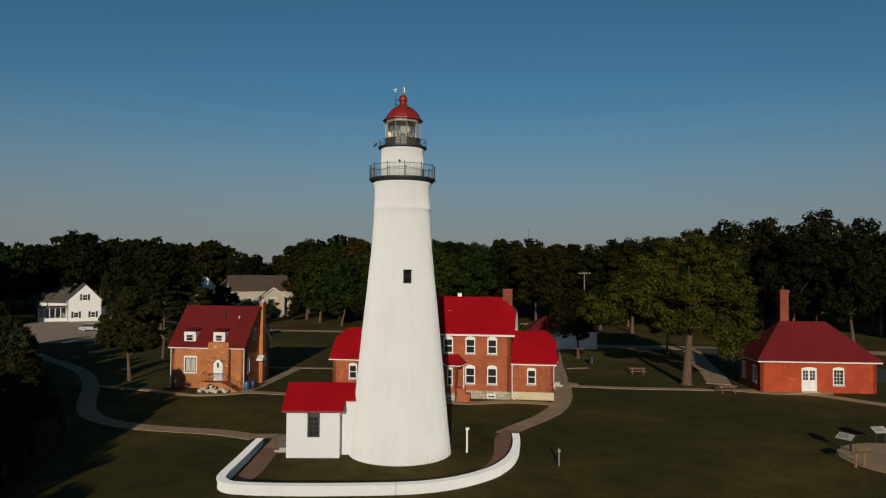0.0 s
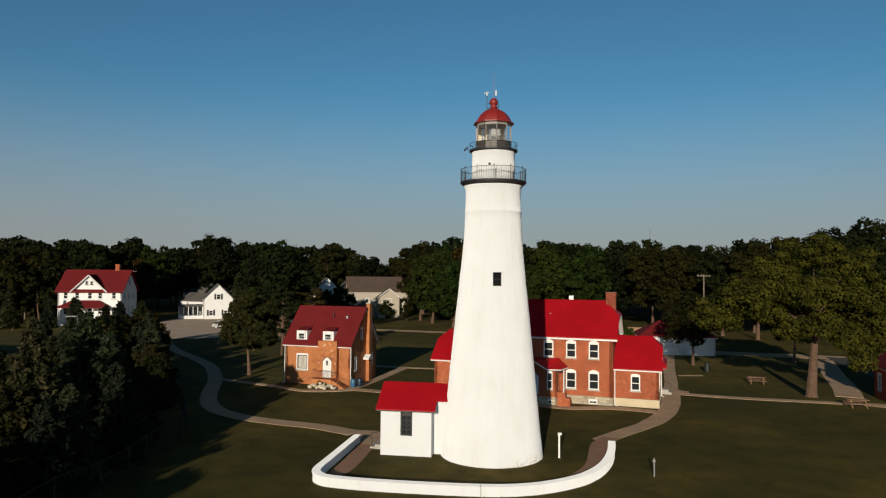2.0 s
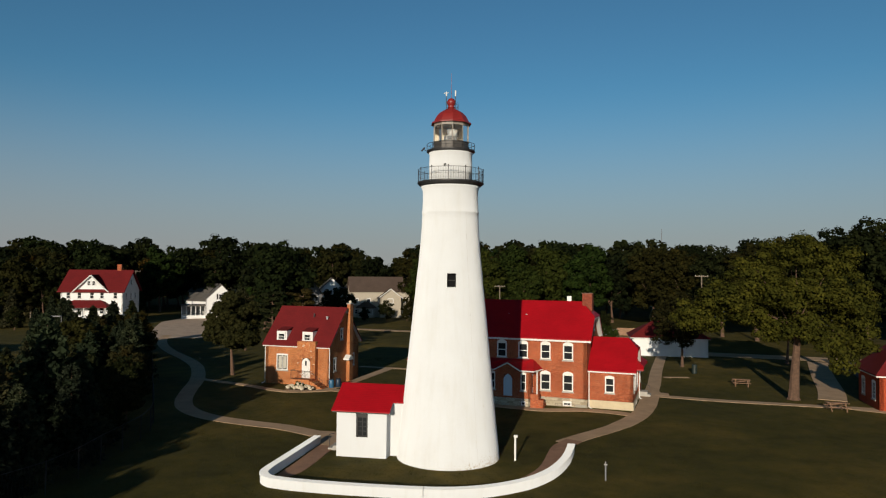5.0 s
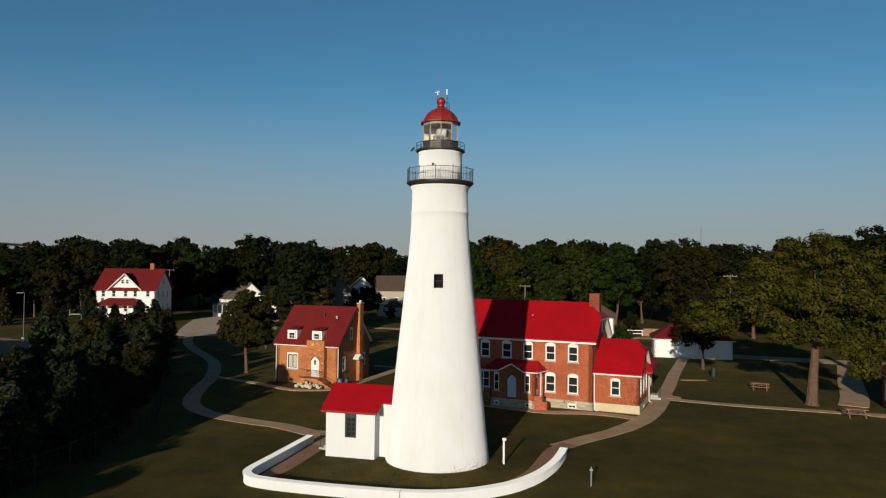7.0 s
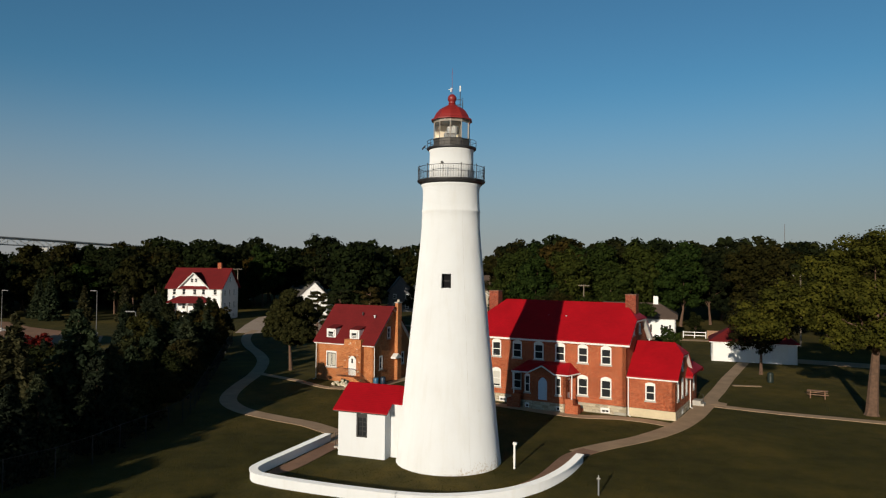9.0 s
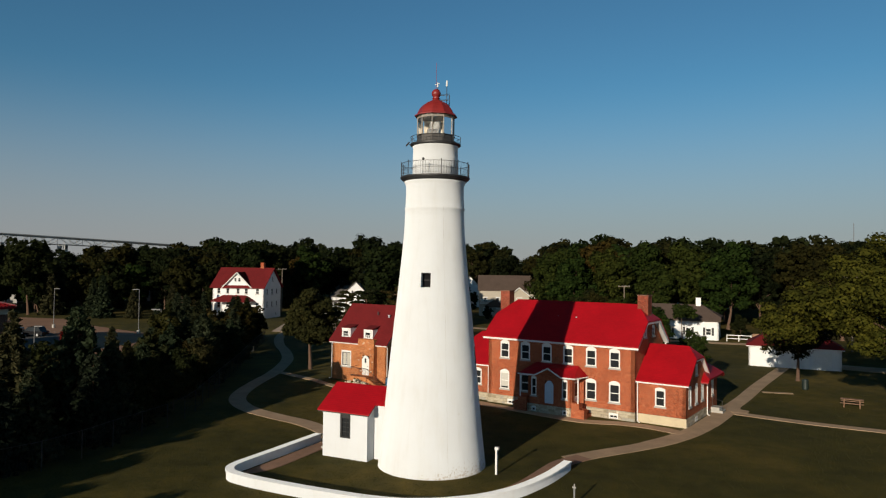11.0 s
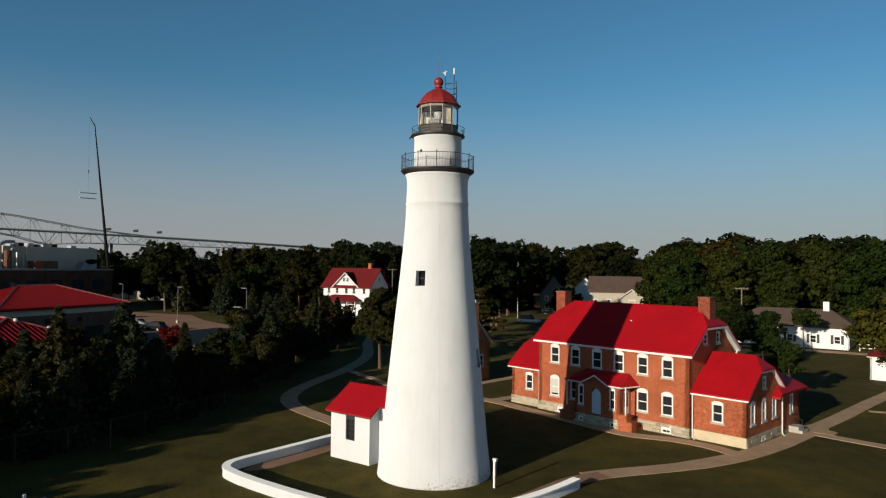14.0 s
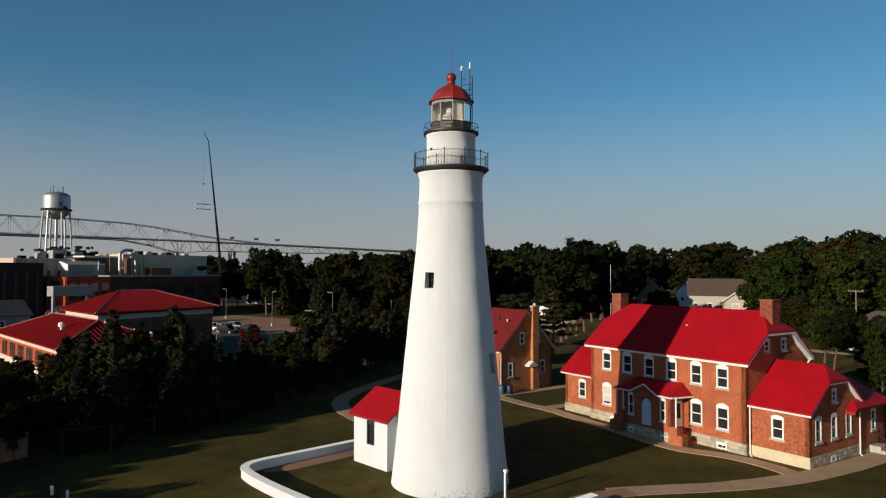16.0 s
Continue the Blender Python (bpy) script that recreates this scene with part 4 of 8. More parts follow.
# ---- low curved wall round the tower ----
low = thing("boundary_wall", "low curved white wall round the lighthouse, open at the back", "wall")
LINE = smooth_line([(-9.95, 0.7), (-9.85, -1.5), (-9.75, -3.6), (-9.65, -6.0), (-9.58, -7.5), (-9.35, -8.45), (-8.65, -9.1), (-7.6, -9.3), (-6.2, -9.35), (-4.0, -9.28), (-1.7, -9.1), (0.62, -8.83), (2.3, -8.42), (3.75, -7.72), (5.0, -6.75), (6.1, -5.55), (6.8, -4.35), (7.33, -3.05), (7.72, -1.5), (7.98, 0.1), (8.1, 1.7), (8.15, 3.3)], 6)
cut = min(range(len(LINE)), key=lambda i: abs(LINE[i][0] - 0.62))
for seg in (LINE[: cut + 1], [(LINE[cut][0] + 0.03, LINE[cut][1] + 0.004), *LINE[cut + 1 :]]):
    part("wall_body", strip(seg, 0.42, -0.1, 0.48), M_MASON, low, "white painted wall face")
    part("coping", strip(seg, 0.52, 0.48, 0.58), M_MASON, low, "white coping")
# white marker post, standpipe
po = thing("marker_post", "white square post with a small cap on the lawn", "post", pose(4.6, 0.05, 0))
part("shaft", boxes((-0.06, 0.06, -0.06, 0.06, -0.05, 1.55)), M_WHITE, po)
part("cap", boxes((-0.09, 0.16, -0.09, 0.09, 1.55, 1.7)), M_WHITE, po)
sp = thing("standpipe", "short grey water standpipe in the lawn", "standpipe", pose(10.5, -2.8, 0))
part("pipe", rod(bmesh.new(), (0, 0, -0.05), (0, 0, 1.0), 0.05, 8), M_STEEL, sp)
part("valve", rod(rod(bmesh.new(), (-0.1, 0, 0.95), (0.1, 0, 0.95), 0.05, 8), (0, 0, 1.0), (0, 0, 1.14), 0.03), M_SILL, sp)

# ---- brick keepers' dwelling ----
DW = pose(1.65, 20.05, 0, 0, 0, -6.5)
dwell = thing("keepers_dwelling", "two-storey red brick duplex house with bright red roofs", "house", DW)
XW = [-5.4, -3.22, -1.02, 1.09, 3.27, 5.41]
TH = 0.35


def side_matrix(u, v0, right=True):
    """A wall's frame whose outer face looks along +u (right) or -u."""
    if right:
        return Matrix.Translation((u, v0, 0)) @ Matrix.Rotation(math.pi / 2, 4, "Z")
    return Matrix.Translation((u, v0, 0)) @ Matrix.Rotation(-math.pi / 2, 4, "Z")


mw = []
holes = [(x + 7.2 - 0.45, x + 7.2 + 0.45, 4.42, 5.85) for x in XW] + [(XW[i] + 7.2 - 0.47, XW[i] + 7.2 + 0.47, 1.5, 3.06) for i in (0, 1, 4, 5)]
mw.append(wall(bmesh.new(), 14.4, [(0, 6.3), (14.4, 6.3)], holes, TH, 0.8, Matrix.Translation((-7.2, 0, 0))))
mw.append(wall(bmesh.new(), 14.4, [(0, 6.3), (14.4, 6.3)], [], TH, 0.8, Matrix.Translation((-7.2, 7.3, 0))))
gtop = [(0, 6.2), (2.65, 8.2), (5.0, 8.2), (7.65, 6.2)]
mw.append(wall(bmesh.new(), 7.65, gtop, [(2.3, 2.95, 6.95, 7.8), (4.45, 5.1, 6.95, 7.9)], TH, 0.8, side_matrix(7.2, 0)))
mw.append(wall(bmesh.new(), 7.65, gtop, [(2.45, 3.1, 6.95, 7.8), (4.6, 5.25, 6.95, 7.8)], TH, 0.8, side_matrix(-7.2, 7.65, False)))
parts("wall", mw, M_BRICK, dwell, "weathered red brick wall")
fb = []
bh = [(-5.0, -4.35), (5.0, 5.7)]
fb.append(wall(bmesh.new(), 14.5, [(0, 0.8), (14.5, 0.8)], [(a + 7.25, b + 7.25, 0.12, 0.48) for a, b in bh], TH + 0.05, -0.1, Matrix.Translation((-7.25, -0.05, 0))))
fb.append(wall(bmesh.new(), 7.75, [(0, 0.8), (7.75, 0.8)], [], TH, -0.1, side_matrix(7.25, -0.05)))
fb.append(wall(bmesh.new(), 7.75, [(0, 0.8), (7.75, 0.8)], [], TH, -0.1, side_matrix(-7.25, 7.7, False)))
fb.append(wall(bmesh.new(), 14.5, [(0, 0.8), (14.5, 0.8)], [], TH, -0.1, Matrix.Translation((-7.25, 7.35, 0))))
parts("foundation", fb, M_STONE, dwell, "pale limestone block foundation")
for x in XW:
    window(dwell, Matrix.Translation((x, 0.02, 4.36)), 0.96, 1.7, 0.2)
for i in (0, 1, 4, 5):
    window(dwell, Matrix.Translation((XW[i], 0.02, 1.43)), 0.98, 1.85, 0.2, blind=0.9 if i == 0 else 0.0)
for a, b in bh:
    window(dwell, Matrix.Translation(((a + b) / 2, -0.03, 0.08)), b - a + 0.12, 0.46, 0.02, (2, 1), sill=False, label="small white cellar window")
for v in (2.62, 4.77):
    window(dwell, side_matrix(7.2, 0) @ Matrix.Translation((v, 0.02, 6.92)), 0.68, 0.95, 0.05)
    window(dwell, side_matrix(-7.2, 7.65, False) @ Matrix.Translation((v + 0.15, 0.02, 6.92)), 0.68, 0.95, 0.05)
part("roof", roof_shape(-7.62, 7.62, -0.42, 8.2, 6.36, 9.75, 0.41, 0.41, 0.1, 1.5, 1.5), M_RED, dwell, "bright red roof with clipped gables")
part("eave_trim", roof_shape(-7.6, 7.6, -0.38, 8.18, 6.25, 9.63, 0.41, 0.41, 0.16, 1.5, 1.5), M_WHITE, dwell, "white eave boards and soffits")
for u0, u1 in ((-8.0, -6.75), (6.1, 7.3)):
    ch = part("chimney", boxes((u0 + 0.12, u1 - 0.12, 3.4, 4.4, 7.5, 10.5)), M_BRICKC, dwell, "square dark red brick chimney")
    part("chimney_cap", boxes((u0 + 0.08, u1 - 0.08, 3.36, 4.44, 10.5, 10.6)), M_BRICKB, ch, "darker brick chimney top")
for s_, u0 in ((1, 7.22), (-1, -7.62)):
    part("rake_soffit", prism(bmesh.new(), [(5.75, 8.06), (8.16, 6.16), (8.02, 6.02), (5.2, 8.06)], u0, u0 + 0.4, "x"), M_WHITE, dwell, "broad white boxed rake under the rear slope")
for u, v in ((-0.9, 2.3), (0.9, 2.2)):
    part("vent", lathe(bmesh.new(), [(0.06, 0), (0.06, 0.25), (0.11, 0.26), (0.11, 0.34)], 8), M_STEEL, dwell, m=Matrix.Translation((u, v, 8.1)))
for s, uw in ((1, 11.3), (-1, -10.75)):
    wb = []
    L = abs(uw) - 7.2
    ux = 7.2 if s > 0 else uw
    wx = 2.0 if s > 0 else 2.1
    wb.append(wall(bmesh.new(), L, [(0, 3.45), (L, 3.45)], [(wx - 0.4, wx + 0.4, 1.55, 3.0)], 0.3, 0.75, Matrix.Translation((ux, 0.4, 0))))
    wb.append(wall(bmesh.new(), L, [(0, 3.45), (L, 3.45)], [], 0.3, 0.75, Matrix.Translation((ux, 6.6, 0))))
    hs = [(0.75, 1.5, 1.6, 3.2), (2.75, 3.45, 1.6, 3.2), (4.7, 5.4, 1.6, 3.2), (2.85, 3.45, 4.0, 4.85)]
    wt = [(0, 3.4), (2.15, 5.25), (4.35, 5.25), (6.5, 3.4)]
    wb.append(wall(bmesh.new(), 6.5, wt, hs if s > 0 else [], 0.3, 0.75, side_matrix(uw, 0.4) if s > 0 else side_matrix(uw, 6.9, False)))
    parts("wing", wb, M_BRICK, dwell, "single-storey red brick side wing")
    f2 = []
    f2.append(wall(bmesh.new(), L + 0.05, [(0, 0.75), (L + 0.05, 0.75)], [], 0.3, -0.1, Matrix.Translation((ux if s > 0 else ux - 0.05, 0.35, 0))))
    f2.append(wall(bmesh.new(), 6.6, [(0, 0.75), (6.6, 0.75)], [(2.6, 3.3, 0.12, 0.5)] if s > 0 else [], 0.3, -0.1, side_matrix(uw + 0.05, 0.35) if s > 0 else side_matrix(uw - 0.05, 6.95, False)))
    parts("foundation", f2, M_STONE, dwell, "pale limestone block foundation")
    window(dwell, Matrix.Translation((ux + wx, 0.42, 1.5)), 0.86, 1.58, 0.12)
    if s > 0:
        for a, b, z0, z1 in hs[:3]:
            window(dwell, side_matrix(uw, 0.4) @ Matrix.Translation(((a + b) / 2, 0.02, z0 - 0.05)), 0.78, 1.72, 0.12)
        window(dwell, side_matrix(uw, 0.4) @ Matrix.Translation((3.15, 0.02, 3.95)), 0.64, 0.95, 0.05)
        window(dwell, side_matrix(uw + 0.05, 0.35) @ Matrix.Translation((2.95, 0.02, 0.1)), 0.74, 0.42, 0.02, (2, 1), sill=False)
    r0, r1 = (7.22, uw + 0.32) if s > 0 else (uw - 0.32, -7.22)
    part("roof", roof_shape(r0, r1, 0.05, 7.25, 3.56, 6.36, 0.0 if s > 0 else 0.34, 0.34 if s > 0 else 0.0, 0.1, 0 if s > 0 else 0.95, 0.95 if s > 0 else 0), M_RED, dwell, "bright red wing roof with clipped gable")
    part("eave_trim", roof_shape(r0, r1 - 0.04 if s > 0 else r1, 0.09, 7.21, 3.46, 6.25, 0.0 if s > 0 else 0.34, 0.34 if s > 0 else 0.0, 0.12, 0 if s > 0 else 0.95, 0.95 if s > 0 else 0), M_WHITE, dwell, "white eave boards")
    # rear addition behind each wing
    ab = []
    a0, a1 = (7.2, uw + 0.05) if s > 0 else (uw - 0.05, -7.2)
    ab.append(wall(bmesh.new(), a1 - a0, [(0, 3.0), (a1 - a0, 3.0)], [], 0.3, 0.3, Matrix.Translation((a0, 10.2, 0))))
    ab.append(wall(bmesh.new(), 3.6, [(0, 3.0), (3.6, 3.0)], [(1.6, 2.2, 1.6, 3.0)] if s > 0 else [], 0.3, 0.3, side_matrix(a1, 6.92) if s > 0 else side_matrix(a0, 10.5, False)))
    parts("addition", ab, M_BRICK, dwell, "low brick rear addition")
    part("addition_base", boxes((a0 - 0.03, a1 + 0.03, 6.95, 10.55, -0.1, 0.3)), M_STONE, dwell)
    part("roof", roof_shape(a0 - 0.1, a1 + 0.6, 5.0, 10.9, 3.2, 5.4, 0.3, 0.9, 0.1), M_RED, dwell, "low red rear roof")
    part("eave_trim", roof_shape(a0 - 0.06, a1 + 0.56, 5.04, 10.86, 3.1, 5.28, 0.3, 0.9, 0.1), M_REDPAINT, dwell)
window(dwell, side_matrix(11.35, 6.92) @ Matrix.Translation((1.9, 0.02, 1.5)), 0.7, 1.6, 0.1)
# drain pipes
for u, v, zt in ((7.34, 0.22, 3.4), (11.42, 6.75, 3.3), (-7.34, 0.22, 3.4)):
    dp = rod(rod(bmesh.new(), (u, v, 0.1), (u, v, zt), 0.05, 8), (u, v, 0.12), (u + 0.25, v - 0.2, 0.02), 0.05, 8)
    part("downpipe", dp, M_WHITE, dwell, "white downpipe")
part("downpipe", rod(rod(bmesh.new(), (7.4, 8.05, 6.1), (7.3, 7.4, 5.5), 0.06, 8), (7.3, 7.4, 5.5), (7.3, 7.4, 0.4), 0.05, 8), M_WHITE, dwell, "white downpipe")
# limestone blocks set proud of the foundation faces
rng = random.Random(21)


def block_course(parent, m, L, z0, z1, skip=()):
    """Rough stone blocks in two or three courses along a wall's face."""
    z = z0
    while z < z1 - 0.08:
        hgt = min(rng.uniform(0.2, 0.3), z1 - z)
        x = 0.02
        while x < L - 0.1:
            w = min(rng.uniform(0.32, 0.75), L - 0.02 - x)
            if not any(a - 0.05 < x + w and x < b + 0.05 and z < d and z + hgt > c for a, b, c, d in skip):
                d = rng.uniform(0.012, 0.03)
                bm = bmesh.new()
                g = 0.012
                vs = [bm.verts.new(c) for c in ((x + g, 0, z + g), (x + w - g, 0, z + g), (x + w - g, 0, z + hgt - g), (x + g, 0, z + hgt - g),
                                                (x + g + 0.02, -d, z + g + 0.02), (x + w - g - 0.02, -d * rng.uniform(0.7, 1.2), z + g + 0.02), (x + w - g - 0.02, -d, z + hgt - g - 0.02), (x + g + 0.02, -d, z + hgt - g - 0.02))]
                for f in ((4, 5, 6, 7), (0, 1, 5, 4), (1, 2, 6, 5), (2, 3, 7, 6), (3, 0, 4, 7)):
                    bm.faces.new([vs[i] for i in f])
                part("stone_block", bm, M_ASHLAR, parent, m=m)
            x += w
        z += hgt


block_course(dwell, Matrix.Translation((-7.25, -0.05, 0)), 5.1, 0.0, 0.8, [(2.2, 2.95, 0.05, 0.55)])
block_course(dwell, Matrix.Translation((2.25, -0.05, 0)), 5.0, 0.0, 0.8, [(2.7, 3.5, 0.05, 0.55)])
part("plaster_band", boxes((7.3, 11.34, 0.325, 0.346, -0.1, 0.74)), M_PLASTER, dwell, "smooth cream rendered base")
block_course(dwell, Matrix.Translation((-10.8, 0.35, 0)), 3.55, 0.0, 0.75)
block_course(dwell, side_matrix(11.35, 0.35), 6.6, 0.0, 0.75, [(2.5, 3.4, 0.05, 0.6)])
block_course(dwell, Matrix.Translation((-2.15, -1.6, 0)), 4.4, 0.0, 0.75, [(0.35, 0.85, 0.1, 0.6), (3.4, 3.95, 0.1, 0.6)])
# entrance porch
pb = []
pb.append(wall(bmesh.new(), 4.3, [(0, 3.35), (4.3, 3.35)], [(0.35, 0.82, 1.55, 3.15), (1.7, 2.5, 0.95, 2.95), (3.35, 3.82, 1.55, 3.15)], 0.25, 0.7, Matrix.Translation((-2.1, -1.55, 0))))
pb.append(wall(bmesh.new(), 1.55, [(0, 3.35), (1.55, 3.35)], [(0.5, 1.35, 1.1, 3.0)], 0.25, 0.7, side_matrix(2.2, -1.55)))
pb.append(wall(bmesh.new(), 1.55, [(0, 3.35), (1.55, 3.35)], [(0.25, 1.1, 1.1, 3.0)], 0.25, 0.7, side_matrix(-2.1, 0, False)))
parts("porch", pb, M_BRICK, dwell, "brick entrance porch")
pf = []
pf.append(wall(bmesh.new(), 4.4, [(0, 0.75), (4.4, 0.75)], [(0.4, 0.75, 0.15, 0.5), (3.5, 3.85, 0.15, 0.5)], 0.25, -0.1, Matrix.Translation((-2.15, -1.6, 0))))
pf.append(wall(bmesh.new(), 1.6, [(0, 0.75), (1.6, 0.75)], [], 0.25, -0.1, side_matrix(2.25, -1.6)))
pf.append(wall(bmesh.new(), 1.6, [(0, 0.75), (1.6, 0.75)], [], 0.25, -0.1, side_matrix(-2.15, 0, False)))
parts("foundation", pf, M_STONE, dwell, "pale limestone porch base")
for x in (-1.51, 1.49):
    window(dwell, Matrix.Translation((x, -1.53, 1.5)), 0.52, 1.7, 0.1)
    window(dwell, Matrix.Translation((x + 0.02, -1.58, 0.12)), 0.42, 0.42, 0.02, (1, 1), sill=False)
dd = bmesh.new()
arc = [(-0.42 + 0.84 * i / 10, 1.62 + 0.4 * math.sin(math.pi * i / 10)) for i in range(11)]
prism(dd, [(0.42, 0), *reversed(arc), (-0.42, 0)], -0.03, 0.06)
pd = part("door", dd, M_BLUEDOOR, dwell, "pale blue arched door panel", Matrix.Translation((0.0, -1.55, 0.93)))
part("door_handle", rod(bmesh.new(), (0.3, -0.07, 0.95), (0.3, -0.07, 1.1), 0.02), M_STEEL, pd)
sd = part("door", boxes((0.5, 1.35, 0.06, 0.1, 1.1, 3.0)), M_WHITE, dwell, "white glazed side door", side_matrix(2.2, -1.55))
part("pane", boxes((0.68, 1.17, 0.04, 0.058, 1.7, 2.8)), M_GLASS, sd)
sd = part("door", boxes((0.25, 1.1, 0.06, 0.1, 1.1, 3.0)), M_WHITE, dwell, "white glazed side door", side_matrix(-2.1, 0, False))
part("pane", boxes((0.43, 0.92, 0.04, 0.058, 1.7, 2.8)), M_GLASS, sd)
pr = bmesh.new()
E0, PK = 3.42, 4.12
v = [pr.verts.new(c) for c in ((-2.95, -1.9, E0), (-1.3, -1.9, E0), (0.05, -1.95, PK), (1.25, -1.9, E0), (2.55, -1.9, E0), (3.0, 0.0, E0), (2.1, 0.0, PK + 0.15), (-2.0, 0.0, PK + 0.15), (-2.95, 0.0, E0), (0.05, -0.4, PK + 0.12), (1.2, -0.9, PK - 0.05), (-1.1, -0.9, PK - 0.05))]
for f in ((0, 1, 11, 7), (8, 0, 7), (1, 2, 9, 11), (2, 3, 10, 9), (3, 4, 6, 10), (4, 5, 6), (11, 9, 10, 6, 7)):
    pr.faces.new([v[i] for i in f])
bmesh.ops.recalc_face_normals(pr, faces=pr.faces[:])
bmesh.ops.solidify(pr, geom=pr.faces[:], thickness=0.08)
part("porch_roof", pr, M_RED, dwell, "red porch roof with a small gable")
pt = bmesh.new()
for a, b in (((-2.95, -1.93, E0 - 0.07), (-1.3, -1.93, E0 - 0.07)), ((-1.3, -1.93, E0 - 0.07), (0.05, -1.97, PK - 0.07)), ((0.05, -1.97, PK - 0.07), (1.25, -1.93, E0 - 0.07)), ((1.25, -1.93, E0 - 0.07), (2.55, -1.93, E0 - 0.07)), ((2.55, -1.93, E0 - 0.07), (3.0, 0, E0 - 0.07))):
    rod(pt, a, b, 0.065, 4)
part("porch_trim", pt, M_WHITE, dwell, "white porch fascia")
gp = bmesh.new()
prism(gp, [(-1.2, 3.35), (1.2, 3.35), (0.05, 4.0)], -1.6, -1.45)
part("porch_gable", gp, M_BRICK, dwell)
for u in (2.85, -2.75):
    part("porch_post", rod(bmesh.new(), (u, -1.8, 1.0 if u > 0 else 1.0), (u, -1.8, 3.4), 0.06, 8), M_WHITE, dwell, "white porch post")
for s in (1, -1):
    st = []
    for k in range(4):
        a = 2.25 + 0.28 * k
        u0, u1 = (a, a + 0.28) if s > 0 else (-a - 0.18, -a + 0.1)
        st.append(box(bmesh.new(), u0, u1, -1.2, 0.0, -0.1, 1.0 - 0.24 * k))
    st.append(box(bmesh.new(), *((2.25, 3.0) if s > 0 else (-2.95, -2.15)), -1.9, -1.2, -0.1, 1.3))
    st.append(box(bmesh.new(), *((3.0, 3.45) if s > 0 else (-3.4, -2.95)), -1.9, -1.2, -0.1, 0.8))
    parts("step", st, M_BRICK, dwell, "brick entrance steps")
br = bmesh.new()
box(br, 11.36, 12.1, 8.2, 9.3, -0.1, 0.5)
box(br, 12.1, 12.4, 8.2, 9.3, -0.1, 0.25)
rr = part("back_steps", br, M_SILL, dwell, "concrete rear steps")
part("railing", rod(rod(rod(bmesh.new(), (11.5, 8.25, 0.5), (11.5, 8.25, 1.4), 0.02), (12.35, 8.25, 0.2), (12.35, 8.25, 1.1), 0.02), (11.5, 8.25, 1.4), (12.35, 8.25, 1.1), 0.02), M_BLACK, rr)

# ---- brick cottage ----
BH = pose(-22.5, 23.35, 0, 0, 0, -4.5)
cot = thing("brick_cottage", "orange brick cottage with dark red roof and two dormers", "house", BH)
cw = []
cw.append(wall(bmesh.new(), 7.86, [(0, 4.35), (7.86, 4.35)], [(1.4, 2.75, 1.6, 3.3)], 0.3, -0.1, Matrix.Translation((-3.93, 0, 0))))
cw.append(wall(bmesh.new(), 7.86, [(0, 4.35), (7.86, 4.35)], [], 0.3, -0.1, Matrix.Translation((-3.93, 7.0, 0))))
ct = [(0, 4.3), (3.65, 8.2), (7.3, 4.3)]
cw.append(wall(bmesh.new(), 7.3, ct, [(1.0, 1.6, 1.6, 3.0), (2.6, 3.2, 4.9, 6.1), (5.6, 6.2, 1.7, 3.0), (4.9, 5.4, 5.0, 6.0), (4.7, 5.5, 0.1, 2.1)], 0.3, -0.1, side_matrix(3.93, 0)))
cw.append(wall(bmesh.new(), 7.3, ct, [(2.0, 2.9, 1.6, 3.0), (4.4, 5.3, 1.6, 3.0), (3.2, 4.0, 5.0, 6.2)], 0.3, -0.1, side_matrix(-3.93, 7.3, False)))
parts("wall", cw, M_BRICKO, cot, "orange-red brick wall")
window(cot, Matrix.Translation((-1.86, 0.0, 1.56)), 1.42, 1.78, 0.02, (2, 1), label="wide white window with curtains")
for k in (-0.5, 0.08):
    part("curtain", boxes((-1.86 + k, -1.86 + k + 0.42, 0.035, 0.045, 1.72, 3.05)), M_CURTAIN, cot, "pale curtain behind the glass")
sm = side_matrix(3.93, 0)
window(cot, sm @ Matrix.Translation((1.3, 0.02, 1.55)), 0.66, 1.5, 0.02)
window(cot, sm @ Matrix.Translation((2.9, 0.02, 4.85)), 0.66, 1.3, 0.02)
window(cot, sm @ Matrix.Translation((5.9, 0.02, 1.65)), 0.66, 1.4, 0.02)
window(cot, sm @ Matrix.Translation((5.15, 0.02, 4.95)), 0.56, 1.1, 0.02)
sl = side_matrix(-3.93, 7.3, False)
window(cot, sl @ Matrix.Translation((2.45, 0.02, 1.55)), 0.96, 1.5, 0.02)
window(cot, sl @ Matrix.Translation((4.85, 0.02, 1.55)), 0.96, 1.5, 0.02)
window(cot, sl @ Matrix.Translation((3.6, 0.02, 4.95)), 0.86, 1.3, 0.02)
part("roof", roof_shape(-4.2, 4.2, -0.42, 7.72, 4.36, 8.42, 0, 0, 0.12), M_DARKRED, cot, "dark red shingle gable roof")
part("eave_trim", roof_shape(-4.14, 4.14, -0.36, 7.66, 4.27, 8.3, 0, 0, 0.14), M_WHITE, cot, "white eave boards")
ch = part("chimney", boxes((3.96, 4.36, 4.1, 4.9, -0.1, 8.75)), M_BRICKO, cot, "tall outside brick chimney")
part("chimney_cap", boxes((3.9, 4.42, 4.04, 4.96, 8.75, 8.87)), M_SILL, ch)
part("chimney_pot", lathe(bmesh.new(), [(0.16, 8.87), (0.13, 9.15)], 10, 4.16, 4.5), M_CREAM, ch)
sdoor = part("door", boxes((4.7, 5.5, 0.05, 0.1, 0.1, 2.1)), M_WHITE, cot, "white side door", sm)
hood = bmesh.new()
